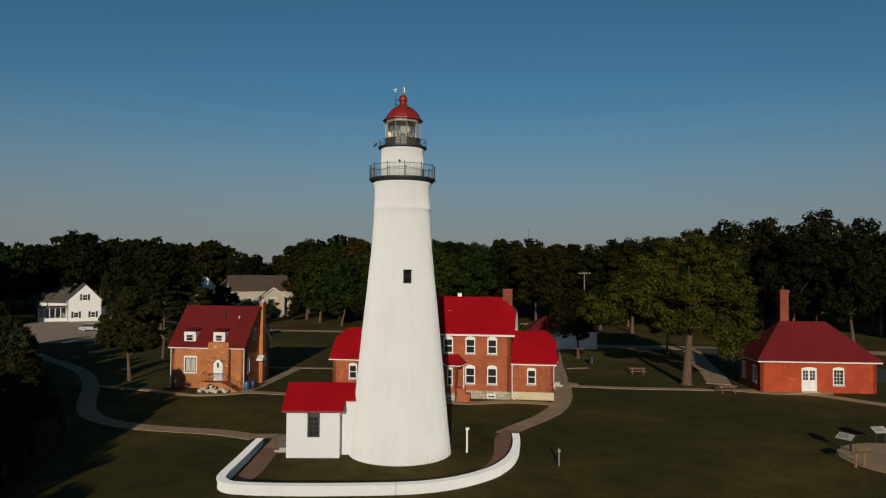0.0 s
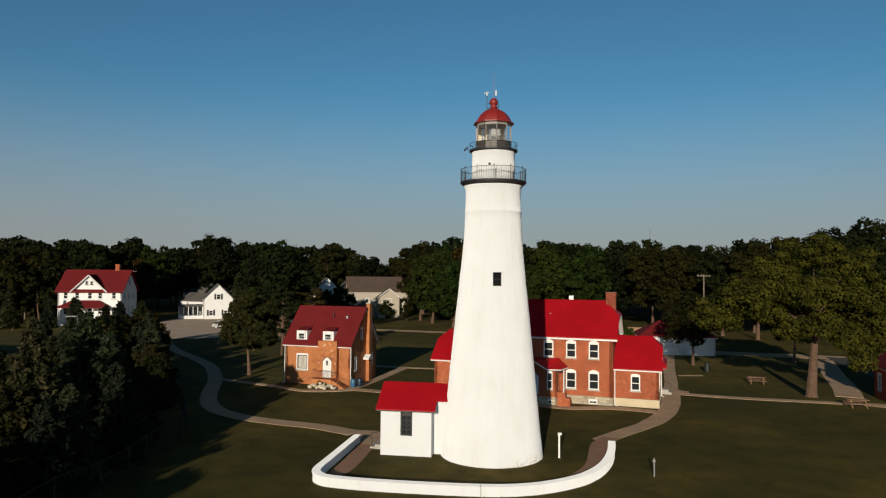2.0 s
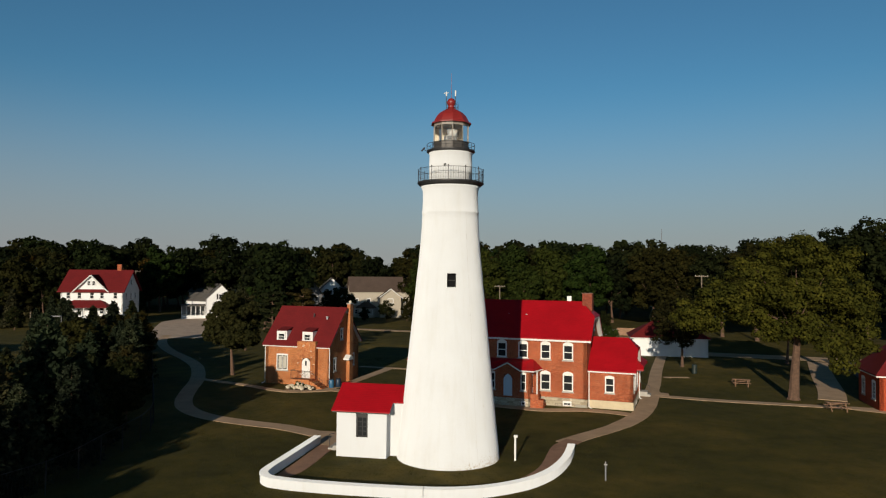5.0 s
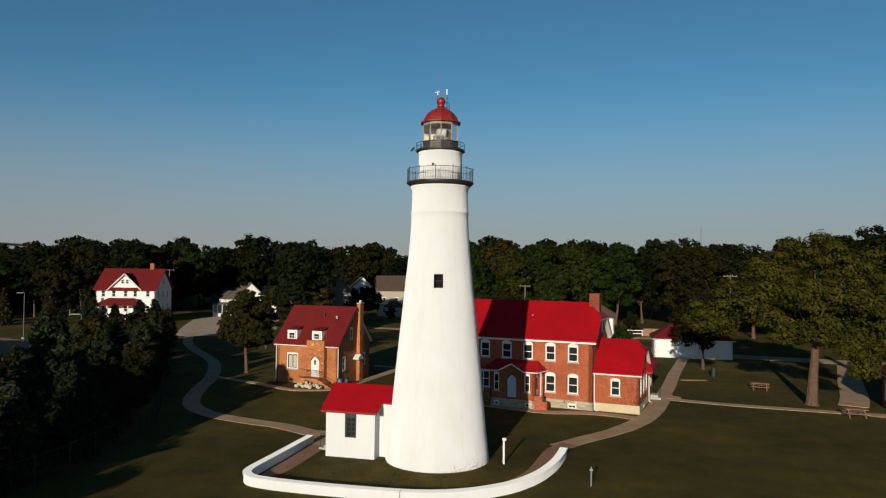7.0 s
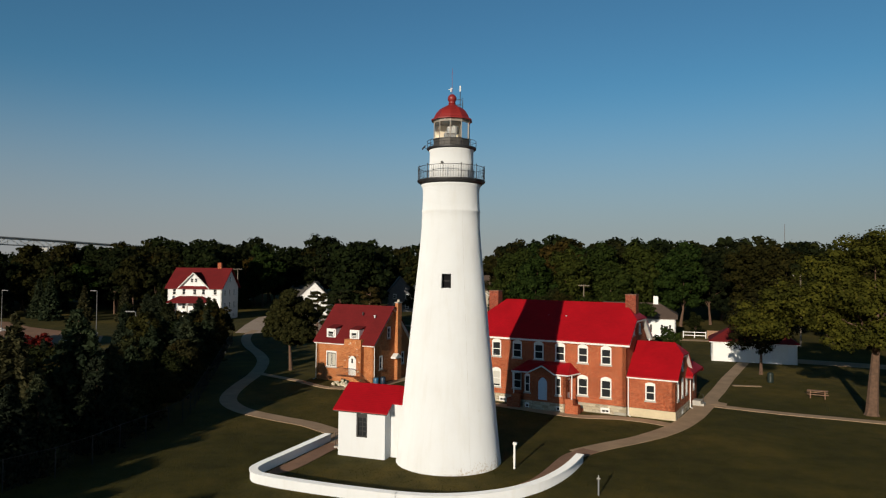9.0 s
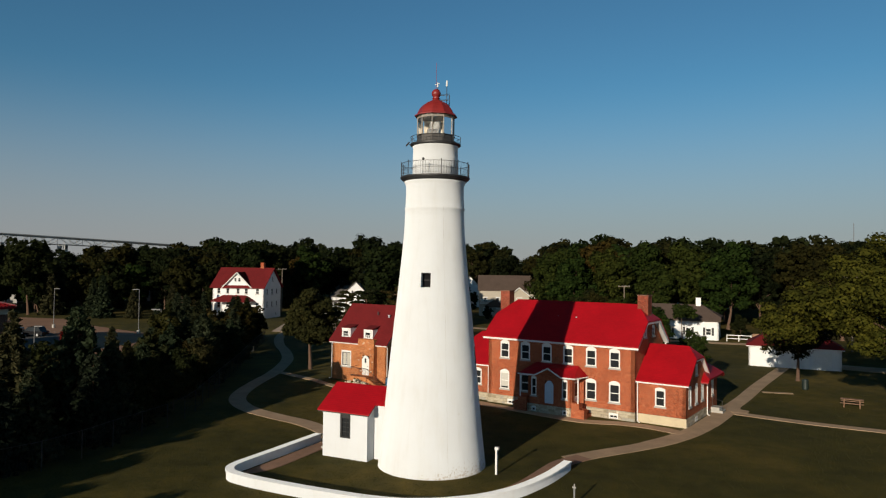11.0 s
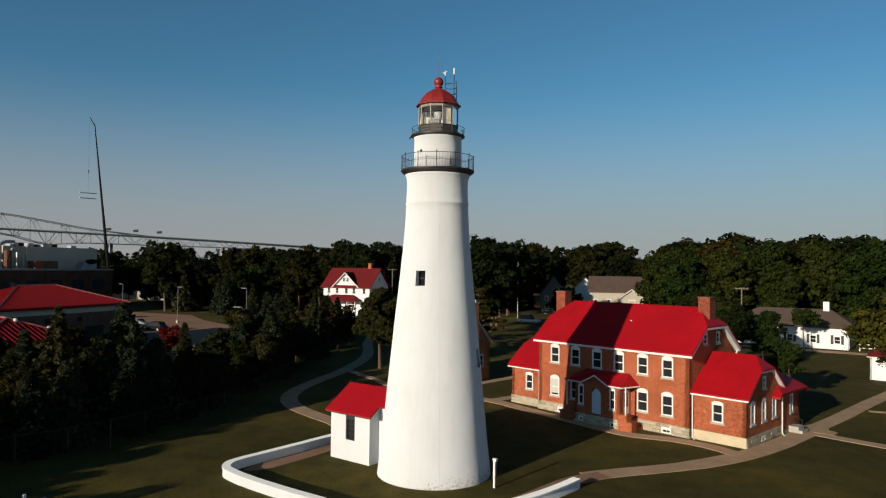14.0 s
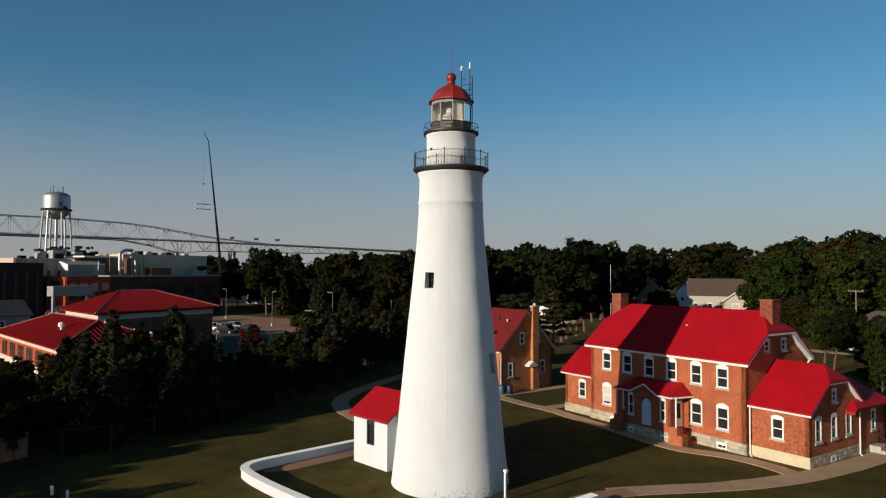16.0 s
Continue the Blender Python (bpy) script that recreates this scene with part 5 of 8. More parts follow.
prism(hood, [(3.55, 2.5), (4.75, 2.5), (4.75, 2.65), (4.15, 3.05), (3.55, 2.65)], 4.62, 5.3, "x")
part("door_hood", hood, M_WHITE, cot, "small white hood over the side door", Matrix.Translation((-0.65, -0.25, 0)))
# entrance bay with arched door
bay = bmesh.new()
wall(bay, 2.22, [(0, 4.85), (2.22, 4.85)], [(0.6, 1.62, 0.9, 3.05)], 0.62, -0.1, Matrix.Translation((0.33, -0.62, 0)))
bo = part("entrance_bay", bay, M_BRICKO, cot, "brick entrance bay with rough corner stones")
rng = random.Random(4)
for k in range(90):
    x = rng.uniform(0.33, 2.3)
    z = 0.9 + 3.7 * rng.random()
    if 0.95 < x < 1.95 and z < 3.2:
        continue
    part("quoin", boxes((x, x + rng.uniform(0.12, 0.22), -0.645, -0.6, z, z + rng.uniform(0.05, 0.09))), M_CREAM if k % 4 == 0 else M_BRICK if k % 2 else M_BRICKO, bo)
dd = bmesh.new()
arc = [(-0.5 + i / 10, 1.75 + 0.42 * math.sin(math.pi * i / 10)) for i in range(11)]
prism(dd, [(0.5, 0), *reversed(arc), (-0.5, 0)], -0.05, 0.06)
fd = part("door", dd, M_WHITE, cot, "white round-headed front door", Matrix.Translation((1.44, -0.58, 0.9)))
part("pane", boxes((-0.1, 0.1, -0.07, -0.05, 1.35, 1.85)), M_DARKGLASS, fd)
part("door_handle", rod(bmesh.new(), (0.32, -0.09, 0.95), (0.32, -0.09, 1.08), 0.02), M_STEEL, fd)
stoop = part("stoop", boxes((0.2, 2.55, -1.85, -0.62, -0.1, 0.92)), M_BRICKO, cot, "brick stoop with side steps")
for k in range(5):
    part("step", boxes((2.55 + 0.3 * k, 2.85 + 0.3 * k, -1.75, -0.65, -0.1, 0.76 - 0.16 * k)), M_BRICKO, stoop)
rl = bmesh.new()
for a, b in (((0.25, -1.8, 1.85), (2.5, -1.8, 1.85)), ((2.5, -1.8, 1.85), (4.05, -1.72, 0.95)), ((0.25, -1.8, 1.85), (0.25, -0.65, 1.85)), ((0.25, -1.8, 1.05), (2.5, -1.8, 1.05))):
    rod(rl, a, b, 0.025, 5)
for k in range(17):
    x = 0.25 + 2.25 * k / 16
    rod(rl, (x, -1.8, 0.92), (x, -1.8, 1.85), 0.013, 4)
for k in range(9):
    x = 2.6 + 1.45 * k / 8
    z = 1.82 - 0.87 * k / 8
    rod(rl, (x, -1.72, max(0.0, z - 0.95)), (x, -1.72, z), 0.013, 4)
part("railing", rl, M_BLACK, stoop, "black iron stair railing")
for k, x in enumerate((-2.0, 1.2)):
    dm = bmesh.new()
    box(dm, x - 0.64, x + 0.64, 0.06, 1.9, 4.66, 5.84)
    dob = part("dormer", dm, M_WHITE, cot, "small white dormer")
    part("roof", prism(bmesh.new(), [(0.02, 5.84), (2.4, 6.36), (2.4, 6.42), (0.02, 5.9)], x - 0.66, x + 0.66, "x"), M_DARKRED, dob, "red shed roof")
    window(cot, Matrix.Translation((x, 0.0, 4.86)), 0.9, 0.84, 0.02, (1, 2), sill=False, label="small dormer window", trim=M_SIDING)
part("vent", lathe(bmesh.new(), [(0.07, 0), (0.07, 0.4)], 8), M_BLACK, cot, m=Matrix.Translation((0.7, 2.4, 7.3)))
part("vent", lathe(bmesh.new(), [(0.1, 0), (0.1, 0.2), (0.16, 0.22), (0.16, 0.32)], 8), M_STEEL, cot, m=Matrix.Translation((2.45, 2.2, 7.1)))
for u in (-4.0, 3.98):
    part("downpipe", rod(rod(bmesh.new(), (u, -0.06, 0.1), (u, -0.06, 4.2), 0.045, 6), (u, -0.06, 0.12), (u + (0.3 if u > 0 else -0.15), -0.4, 0.03), 0.045, 6), M_WHITE, cot, "white downpipe")
brl = thing("rain_barrel", "blue plastic barrel beside the cottage steps", "barrel", BH @ pose(4.4, -0.35, 0))
part("body", lathe(bmesh.new(), [(0.24, 0), (0.29, 0.1), (0.3, 0.45), (0.29, 0.8), (0.24, 0.9)], 20), M_BLUE, brl, smooth=True)
part("lid", lathe(bmesh.new(), [(0.26, 0.9), (0.26, 0.94)], 20), M_TYRE, brl)
brl2 = copy_thing(brl, BH @ pose(4.85, 0.35, 0))
for ch in brl2.children:
    if ch.name.startswith("body"):
        ch.data = ch.data.copy()
        ch.data.materials[0] = M_DARKBLUE
tagged(brl2, "darker blue plastic barrel beside the cottage steps", "barrel")
# pale late flowers heaped before the stoop
rng = random.Random(9)
bed = thing("flower_bed", "low bed of pale cream flowers before the stoop", "flower bed", BH)
part("soil", lathe(bmesh.new(), [(1.0, -0.05), (1.0, 0.08)], 20), M_EARTH, bed, m=Matrix.Translation((1.8, -2.5, 0)) @ Matrix.Diagonal((1.75, 0.8, 1, 1)))
for k in range(80):
    a = rng.random() * 2 * math.pi
    q = rng.random() ** 0.5
    s = rng.uniform(0.11, 0.22)
    b = bmesh.new()
    bmesh.ops.create_icosphere(b, subdivisions=1, radius=s)
    for vv in b.verts:
        vv.co *= rng.uniform(0.6, 1.25)
    part("flower_head" if k % 5 else "leaf_clump", b, M_CREAM if k % 5 else M_LEAF, bed, m=Matrix.Translation((1.8 + 1.6 * q * math.cos(a), -2.5 + 0.7 * q * math.sin(a), 0.1 + 0.5 * (1 - q * q) * rng.random() + 0.1)))

# ---- brick outbuilding with hipped roof ----
FG = pose(35.25, 25.55, 0, 0, 0, -2.0)
fog = thing("fog_signal_building", "low red brick outbuilding with hipped dark red roof", "building", FG)
fw = []
fw.append(wall(bmesh.new(), 11.7, [(0, 3.2), (11.7, 3.2)], [(4.25, 5.65, 0.05, 2.55), (7.35, 8.45, 0.85, 2.6)], 0.35, -0.1))
fw.append(wall(bmesh.new(), 11.7, [(0, 3.2), (11.7, 3.2)], [], 0.35, -0.1, Matrix.Translation((0, 5.65, 0))))
fw.append(wall(bmesh.new(), 6, [(0, 3.2), (6, 3.2)], [(1, 2, 0.9, 2.6), (4, 5, 0.9, 2.6)], 0.35, -0.1, side_matrix(0, 6, False)))
fw.append(wall(bmesh.new(), 6, [(0, 3.2), (6, 3.2)], [], 0.35, -0.1, side_matrix(11.7, 0)))
parts("wall", fw, M_BRICKP, fog, "smooth painted red brick wall")
part("roof", roof_shape(-0.4, 12.15, -0.42, 6.42, 3.36, 7.2, 1, 1, 0.1, 3.6, 4.1), M_DARKRED, fog, "dark red hipped roof")
part("eave_trim", roof_shape(-0.36, 12.11, -0.38, 6.38, 3.27, 7.0, 1, 1, 0.14, 3.6, 4.1), M_WHITE, fog, "white eave boards")
ch = part("chimney", boxes((3.45, 4.35, 3.3, 4.2, 5.2, 10.5)), M_BRICKC, fog, "tall red brick chimney")
part("chimney_cap", boxes((3.38, 4.42, 3.23, 4.27, 10.25, 10.42), (3.42, 4.38, 3.27, 4.23, 10.5, 10.58)), M_BRICKC, ch)
part("chimney_pot", lathe(bmesh.new(), [(0.12, 10.58), (0.1, 10.9), (0.16, 10.95), (0.05, 11.1)], 8, 3.9, 3.75), M_BLACK, ch)
part("vent_pipe", rod(bmesh.new(), (8.6, 3.0, 5.2), (8.6, 3.0, 6.4), 0.07, 8), M_REDPAINT, fog)
for k in range(2):
    x = 4.6 + 0.7 * k
    leaf = part("door", boxes((x - 0.34, x + 0.34, 0.06, 0.12, 0.05, 2.45)), M_WHITE, fog, "white half-glazed door leaf")
    for i in range(2):
        for j in range(3):
            part("pane", boxes((x - 0.24 + 0.26 * i, x - 0.02 + 0.26 * i, 0.045, 0.058, 1.3 + 0.34 * j, 1.6 + 0.34 * j)), M_DARKGLASS, leaf)
hd = bmesh.new()
prism(hd, [(5.72, 2.45), *[(5.72 - 1.54 * i / 8, 2.52 + 0.14 * math.sin(math.pi * i / 8)) for i in range(9)], (4.18, 2.45)], -0.03, 0.14)
box(hd, 4.18, 4.27, -0.03, 0.14, 0, 2.45)
box(hd, 5.63, 5.72, -0.03, 0.14, 0, 2.45)
part("door_frame", hd, M_WHITE, fog, "white arched door frame")
part("doorstep", boxes((4.1, 5.8, -0.45, 0.0, -0.1, 0.14)), M_SILL, fog)
window(fog, Matrix.Translation((7.9, 0.02, 0.82)), 1.14, 1.86, 0.14, (3, 4), label="white many-paned window")
for v in (1.5, 4.5):
    window(fog, side_matrix(0, 6, False) @ Matrix.Translation((v, 0.02, 0.87)), 1.04, 1.8, 0.12, (3, 4))
part("plaque", boxes((2.75, 3.6, -0.03, -0.002, 1.35, 1.42)), M_BRICKO, fog)

# ---- white garage with red roof ----
GA = pose(14.4, 62.2, 0, 0, 0, 3)
gar = thing("garage", "long low white garage with red hipped roof", "garage", GA)
gw = []
gw.append(wall(bmesh.new(), 11, [(0, 2.75), (11, 2.75)], [], 0.2, -0.1))
gw.append(wall(bmesh.new(), 11, [(0, 2.75), (11, 2.75)], [], 0.2, -0.1, Matrix.Translation((0, 6.3, 0))))
gw.append(wall(bmesh.new(), 6.5, [(0, 2.75), (6.5, 2.75)], [], 0.2, -0.1, side_matrix(0, 6.5, False)))
gw.append(wall(bmesh.new(), 6.5, [(0, 2.75), (6.5, 2.75)], [], 0.2, -0.1, side_matrix(11, 0)))
parts("wall", gw, M_SIDING, gar, "white wall")
part("roof", roof_shape(-0.35, 11.35, -0.35, 6.85, 2.85, 5.1, 1, 1, 0.1), M_DARKRED, gar, "red hipped roof")
part("eave_trim", roof_shape(-0.31, 11.31, -0.31, 6.81, 2.77, 5.0, 1, 1, 0.12), M_WHITE, gar)
for x in (6.2, 8.8):
    part("garage_door", boxes((x - 1.05, x + 1.05, -0.03, 0.01, 0, 2.2)), M_WHITE, gar, "white panelled garage door")

# ---- large white station house ----
WH = pose(-98.2, 80.0, 0, 0, 0, 19)
sta = thing("station_house", "large three-storey white house with red cross-gabled roof", "house", WH)
W2, DP = 6.5, 10.0
sw = []
fx = [-4.9, -2.6, 0.0, 2.1, 4.9]
hl = [(x + W2 - 0.45, x + W2 + 0.45, z, z + 1.4) for x in fx for z in (5.9, 2.6)]
sw.append(wall(bmesh.new(), 13, [(0, 7.6), (13, 7.6)], hl, 0.25, -0.1, Matrix.Translation((-W2, 0, 0))))
sw.append(wall(bmesh.new(), 13, [(0, 7.6), (13, 7.6)], [], 0.25, -0.1, Matrix.Translation((-W2, DP - 0.25, 0))))
gt = [(0, 7.6), (DP / 2, 11.8), (DP, 7.6)]
sh = [(v - 0.4, v + 0.4, z, z + 1.4) for v in (2.0, 4.8, 7.5) for z in (5.8, 2.8)] + [(4.6, 5.4, 8.9, 10.2), (6.9, 7.6, 0.7, 1.4)]
sw.append(wall(bmesh.new(), DP, gt, sh, 0.25, -0.1, side_matrix(W2, 0)))
sw.append(wall(bmesh.new(), DP, gt, [], 0.25, -0.1, side_matrix(-W2, DP, False)))
parts("wall", sw, M_SIDING, sta, "white clapboard wall")
for x in fx:
    for z in (5.9, 2.6):
        window(sta, Matrix.Translation((x, 0.02, z)), 0.92, 1.4, 0.02, trim=M_SIDING)
for v0, v1, z0, z1 in sh:
    window(sta, side_matrix(W2, 0) @ Matrix.Translation(((v0 + v1) / 2, 0.02, z0)), v1 - v0, z1 - z0, 0.02, trim=M_SIDING)
part("roof", roof_shape(-7.0, 7.0, -0.6, DP + 0.6, 7.45, 12.15, 0, 0, 0.2), M_DARKRED, sta, "red gable roof")
cg = bmesh.new()
prism(cg, [(-3.5, 7.6), (3.2, 7.6), (-0.15, 10.85)], -0.05, 4.2)
part("cross_gable", cg, M_SIDING, sta, "white front gable")
cr = bmesh.new()
for sx in (-1, 1):
    vs = [cr.verts.new(c) for c in ((-0.15, -0.5, 11.1), (-0.15, 4.4, 11.1), (-0.15 + sx * 3.8, 0.8, 7.4), (-0.15 + sx * 3.8, -0.5, 7.4))]
    cr.faces.new(vs if sx < 0 else list(reversed(vs)))
bmesh.ops.solidify(cr, geom=cr.faces[:], thickness=0.15)
part("cross_roof", cr, M_DARKRED, sta, "red front gable roof")
ct2 = bmesh.new()
for sx in (-1, 1):
    rod(ct2, (-0.15, -0.55, 10.95), (-0.15 + sx * 3.8, -0.55, 7.25), 0.15, 4)
part("gable_trim", ct2, M_WHITE, sta, "white gable boards")
for dx in (-0.65, 0.35):
    window(sta, Matrix.Translation((dx, -0.14, 8.75)), 0.75, 1.1, 0.02, trim=M_SIDING, sill=False)
part("chimney", boxes((3.4, 4.3, 4.8, 5.7, 11.2, 13.4)), M_BRICK, sta, "red brick chimney")
part("porch_roof", roof_shape(-5.5, 4.3, -3.0, 1.8, 4.2, 5.6, 0.9, 0.9, 0.15), M_DARKRED, sta, "red porch roof")
for x in (-5.1, -2.8, -0.5, 1.7, 3.9):
    part("porch_post", rod(bmesh.new(), (x, -2.7, 0), (x, -2.7, 4.2), 0.14, 8), M_WHITE, sta, "white porch post")
part("porch_floor", boxes((-5.4, 4.2, -2.9, -0.02, -0.1, 0.6)), M_WHITE, sta)

# ---- trees ----


def blades(name, P, t, nor, size, long, mat):
    """One slightly folded leaf blade at each point."""
    n = len(P)
    b = np.cross(nor, t)
    s = size[:, None]
    V = np.empty((n, 4, 3))
    V[:, 0] = P - t * s * 0.5 * long
    V[:, 1] = P - b * s * 0.36 - nor * s * 0.08
    V[:, 2] = P + t * s * 0.5 * long
    V[:, 3] = P + b * s * 0.36 - nor * s * 0.08
    me = bpy.data.meshes.new(name)
    me.vertices.add(4 * n)
    me.loops.add(4 * n)
    me.polygons.add(n)
    me.vertices.foreach_set("co", V.reshape(-1))
    me.loops.foreach_set("vertex_index", np.arange(4 * n, dtype=np.int32))
    me.polygons.foreach_set("loop_start", np.arange(0, 4 * n, 4, dtype=np.int32))
    me.update(calc_edges=True)
    me.materials.append(mat)
    return me


def leaf_cloud(name, centers, radii, counts, size, rng, mat, flat=1.0, long=1.0, up=0.35):
    """Many small leaf blades scattered in clumps."""
    C = np.repeat(np.array(centers), counts, axis=0)
    Rr = np.repeat(np.array(radii), counts)
    n = len(C)
    d = rng.normal(size=(n, 3))
    d /= np.linalg.norm(d, axis=1)[:, None]
    off = d * (Rr * rng.random(n) ** 0.36)[:, None]
    off[:, 2] *= flat
    nor = d * 1.0 + rng.normal(size=(n, 3)) * 0.42 + np.array([0, 0, up])
    nor /= np.linalg.norm(nor, axis=1)[:, None]
    t = np.cross(nor, rng.normal(size=(n, 3)))
    t /= np.linalg.norm(t, axis=1)[:, None] + 1e-9
    return blades(name, C + off, t, nor, size * (0.6 + 0.8 * rng.random(n)), long, mat)


def tiered(seed, h, r, base, mat, size=0.36, leaves=170):
    """A ragged pine: bare limbs that carry flat pads of needles."""
    rng = np.random.default_rng(seed)
    bm = bmesh.new()
    limb(bm, [(0, 0, -0.15), (0.2, 0.1, h * 0.4), (-0.1, 0.3, h * 0.75), (0.1, 0.2, h * 0.97)], 0.32, 0.05, 8)
    cs, rs = [], []
    for i in range(22):
        f = i / 21
        z = base + (h - base) * f
        L = r * (1.0 - 0.55 * f) * rng.uniform(0.55, 1.15)
        a = i * 2.4 + rng.normal() * 0.3
        tip = Vector((L * math.cos(a), L * math.sin(a), z + 0.08 * L + rng.normal() * 0.2))
        limb(bm, [(0.05, 0.15, z - 0.1 * L), Vector((0.05, 0.15, z - 0.1 * L)).lerp(tip, 0.5) + Vector((0, 0, 0.12)), tip], 0.09, 0.02, 5)
        for q in (0.45, 0.7, 0.95):
            cs.append((tip.x * q + rng.normal() * 0.25, tip.y * q + rng.normal() * 0.25, z + 0.05 * L * q + 0.2))
            rs.append(r * 0.2 * rng.uniform(0.7, 1.25))
    crown = leaf_cloud("crown", cs, rs, [leaves] * len(cs), size, rng, mat, 0.34, 1.8, 0.5)
    return finish("trunk", bm, M_BARK), crown


def limb(bm, pts, r0, r1, seg=7):
    n = len(pts) - 1
    for i in range(n):
        rod(bm, pts[i], pts[i + 1], r0 + (r1 - r0) * i / n, seg, r0 + (r1 - r0) * (i + 1) / n)


def shell_crown(name, rng, lobes, leaves, size, mat, bump=0.16, inner=0.22, long=1.0, up=0.25, ragged=0.14):
    """Leaves over the outside of joined rounded boughs, with a coarser layer of leaves within."""
    Lb = np.array(lobes, float)
    area = (Lb[:, 3] * Lb[:, 4] + Lb[:, 3] * Lb[:, 5] + Lb[:, 4] * Lb[:, 5])
    share = area / area.sum()
    Ps, Ns, Ss = [], [], []
    for i, (c, r3) in enumerate(zip(Lb[:, :3], Lb[:, 3:])):
        n = max(12, int(leaves * share[i] * 1.55))
        d = rng.normal(size=(n, 3))
        d /= np.linalg.norm(d, axis=1)[:, None]
        B = np.zeros(n)
        for f, w in ((3.2, 0.5), (5.5, 0.55), (9.0, 0.4)):
            k1, k2 = rng.normal(size=3) * f, rng.normal(size=3) * f
            B += w * np.sin(d @ k1 + rng.uniform(0, 6)) * np.sin(d @ k2 + rng.uniform(0, 6))
        f = 1 + bump * B * 1.6 - ragged * rng.random(n) ** 1.5 + 0.05 * rng.normal(size=n)
        deep = rng.random(n) < inner
        f = np.where(deep, f * rng.uniform(0.55, 0.8, n), f)
        P = c + d * r3 * f[:, None]
        keep = np.ones(n, bool)
        for j in range(len(Lb)):
            if j != i:
                keep &= ((((P - Lb[j, :3]) / Lb[j, 3:]) ** 2).sum(1) > 0.6)
        nn = d / r3
        nn /= np.linalg.norm(nn, axis=1)[:, None]
        Ps.append(P[keep]); Ns.append(nn[keep]); Ss.append(np.where(deep, 1.5, 1.0)[keep])
    P, d, big = np.concatenate(Ps), np.concatenate(Ns), np.concatenate(Ss)
    n = len(P)
    nor = d + rng.normal(size=(n, 3)) * 0.3 + np.array([0, 0, up])
    nor /= np.linalg.norm(nor, axis=1)[:, None]
    t = np.cross(nor, rng.normal(size=(n, 3)))
    t /= np.linalg.norm(t, axis=1)[:, None] + 1e-9
    return blades(name, P, t, nor, size * (0.55 + 0.9 * rng.random(n)) * big, long, mat)


def boughs(rng, h, r, base, n, squash=1.0, top=0.5):
    """Rounded boughs set round a full crown."""
    ch = h - base
    cz, hz = base + 0.5 * ch, 0.5 * ch
    out = [(0, 0, cz, r * 0.5, r * 0.5 * squash, hz * 0.6)]
    turn = rng.uniform(0, 6.28)
    for i in range(n):
        zz = 1 - 2 * (i + 0.5) / n
        a = turn + i * 2.39996 + rng.normal() * 0.3
        q = math.sqrt(max(0.0, 1 - zz * zz))
        k = rng.uniform(0.5, 0.74)
        wide = 1.0 if zz < 0 else 1 - 0.35 * top * zz
        rr = r * rng.uniform(0.28, 0.44)
        z = cz + zz * hz * 0.68 * rng.uniform(0.8, 1.12)
        rz = min(rr * rng.uniform(0.7, 0.95), h - z)
        out.append((q * k * r * math.cos(a) * wide, q * k * r * math.sin(a) * squash * wide, z, rr, rr * squash, max(rz, 0.3 * rr)))
    return out


def clumps(rng, lobes, n=7, small=(0.36, 0.54)):
    """Each bough broken into lesser rounded clumps, with a smaller heart."""
    out = []
    for x, y, z, rx, ry, rz in lobes:
        out.append((x, y, z, rx * 0.74, ry * 0.74, rz * 0.74))
        turn = rng.uniform(0, 6.28)
        for i in range(n):
            zz = 0.95 - 1.75 * (i + 0.5) / n
            q, a = math.sqrt(max(0.0, 1 - zz * zz)), turn + i * 2.39996 + rng.normal() * 0.35
            k, f = rng.uniform(0.62, 0.86), rng.uniform(*small)
            p = (x + q * k * rx * math.cos(a), y + q * k * ry * math.sin(a), z + zz * k * rz)
            if any(((p[0] - o[0]) / o[3]) ** 2 + ((p[1] - o[1]) / o[4]) ** 2 + ((p[2] - o[2]) / o[5]) ** 2 < 0.3 for o in lobes if o[0] != x):
                continue
            out.append((*p, rx * f, ry * f, rz * f * 0.85))
    return out


def broadleaf(seed, h, r, base, n, leaves, size, mat, trunk_r, squash=1.0, top=0.5, long=1.0, bump=0.16, lobes=None, ragged=0.14, fine=(7,)):
    """A trunk with limbs and a crown of leafy boughs: trunk mesh and crown mesh."""
    rng = np.random.default_rng(seed)
    ch = h - base
    lobes = lobes or boughs(rng, h, r, base, n, squash, top)
    crown = shell_crown("crown", rng, clumps(rng, lobes, *fine), leaves, size, mat, bump, long=long, ragged=ragged)
    bm = bmesh.new()
    fork = base + ch * 0.12
    bend = rng.normal(size=2) * 0.02 * h
    limb(bm, [(0, 0, -0.15), (0, 0, 0.25)], trunk_r * 1.5, trunk_r * 1.08, 9)
    limb(bm, [(0, 0, 0.25), (bend[0] * 0.4, bend[1] * 0.4, fork * 0.5), (bend[0], bend[1], fork), (bend[0] * 1.2, bend[1] * 1.2, base + ch * 0.4), (bend[0], bend[1], base + ch * 0.62)], trunk_r * 1.08, trunk_r * 0.15, 9)
    for i in rng.permutation(len(lobes))[:12]:
        p = Vector(lobes[i][:3])
        s = rng.uniform(0.0, 0.4)
        a = Vector((bend[0], bend[1], fork + ch * 0.4 * s))
        mid = a.lerp(p, 0.55) + Vector((0, 0, 0.05 * r))
        limb(bm, [a, mid, p], trunk_r * 0.22 * (1 - 0.6 * s), trunk_r * 0.06, 5)
    return finish("trunk", bm, M_BARK), crown


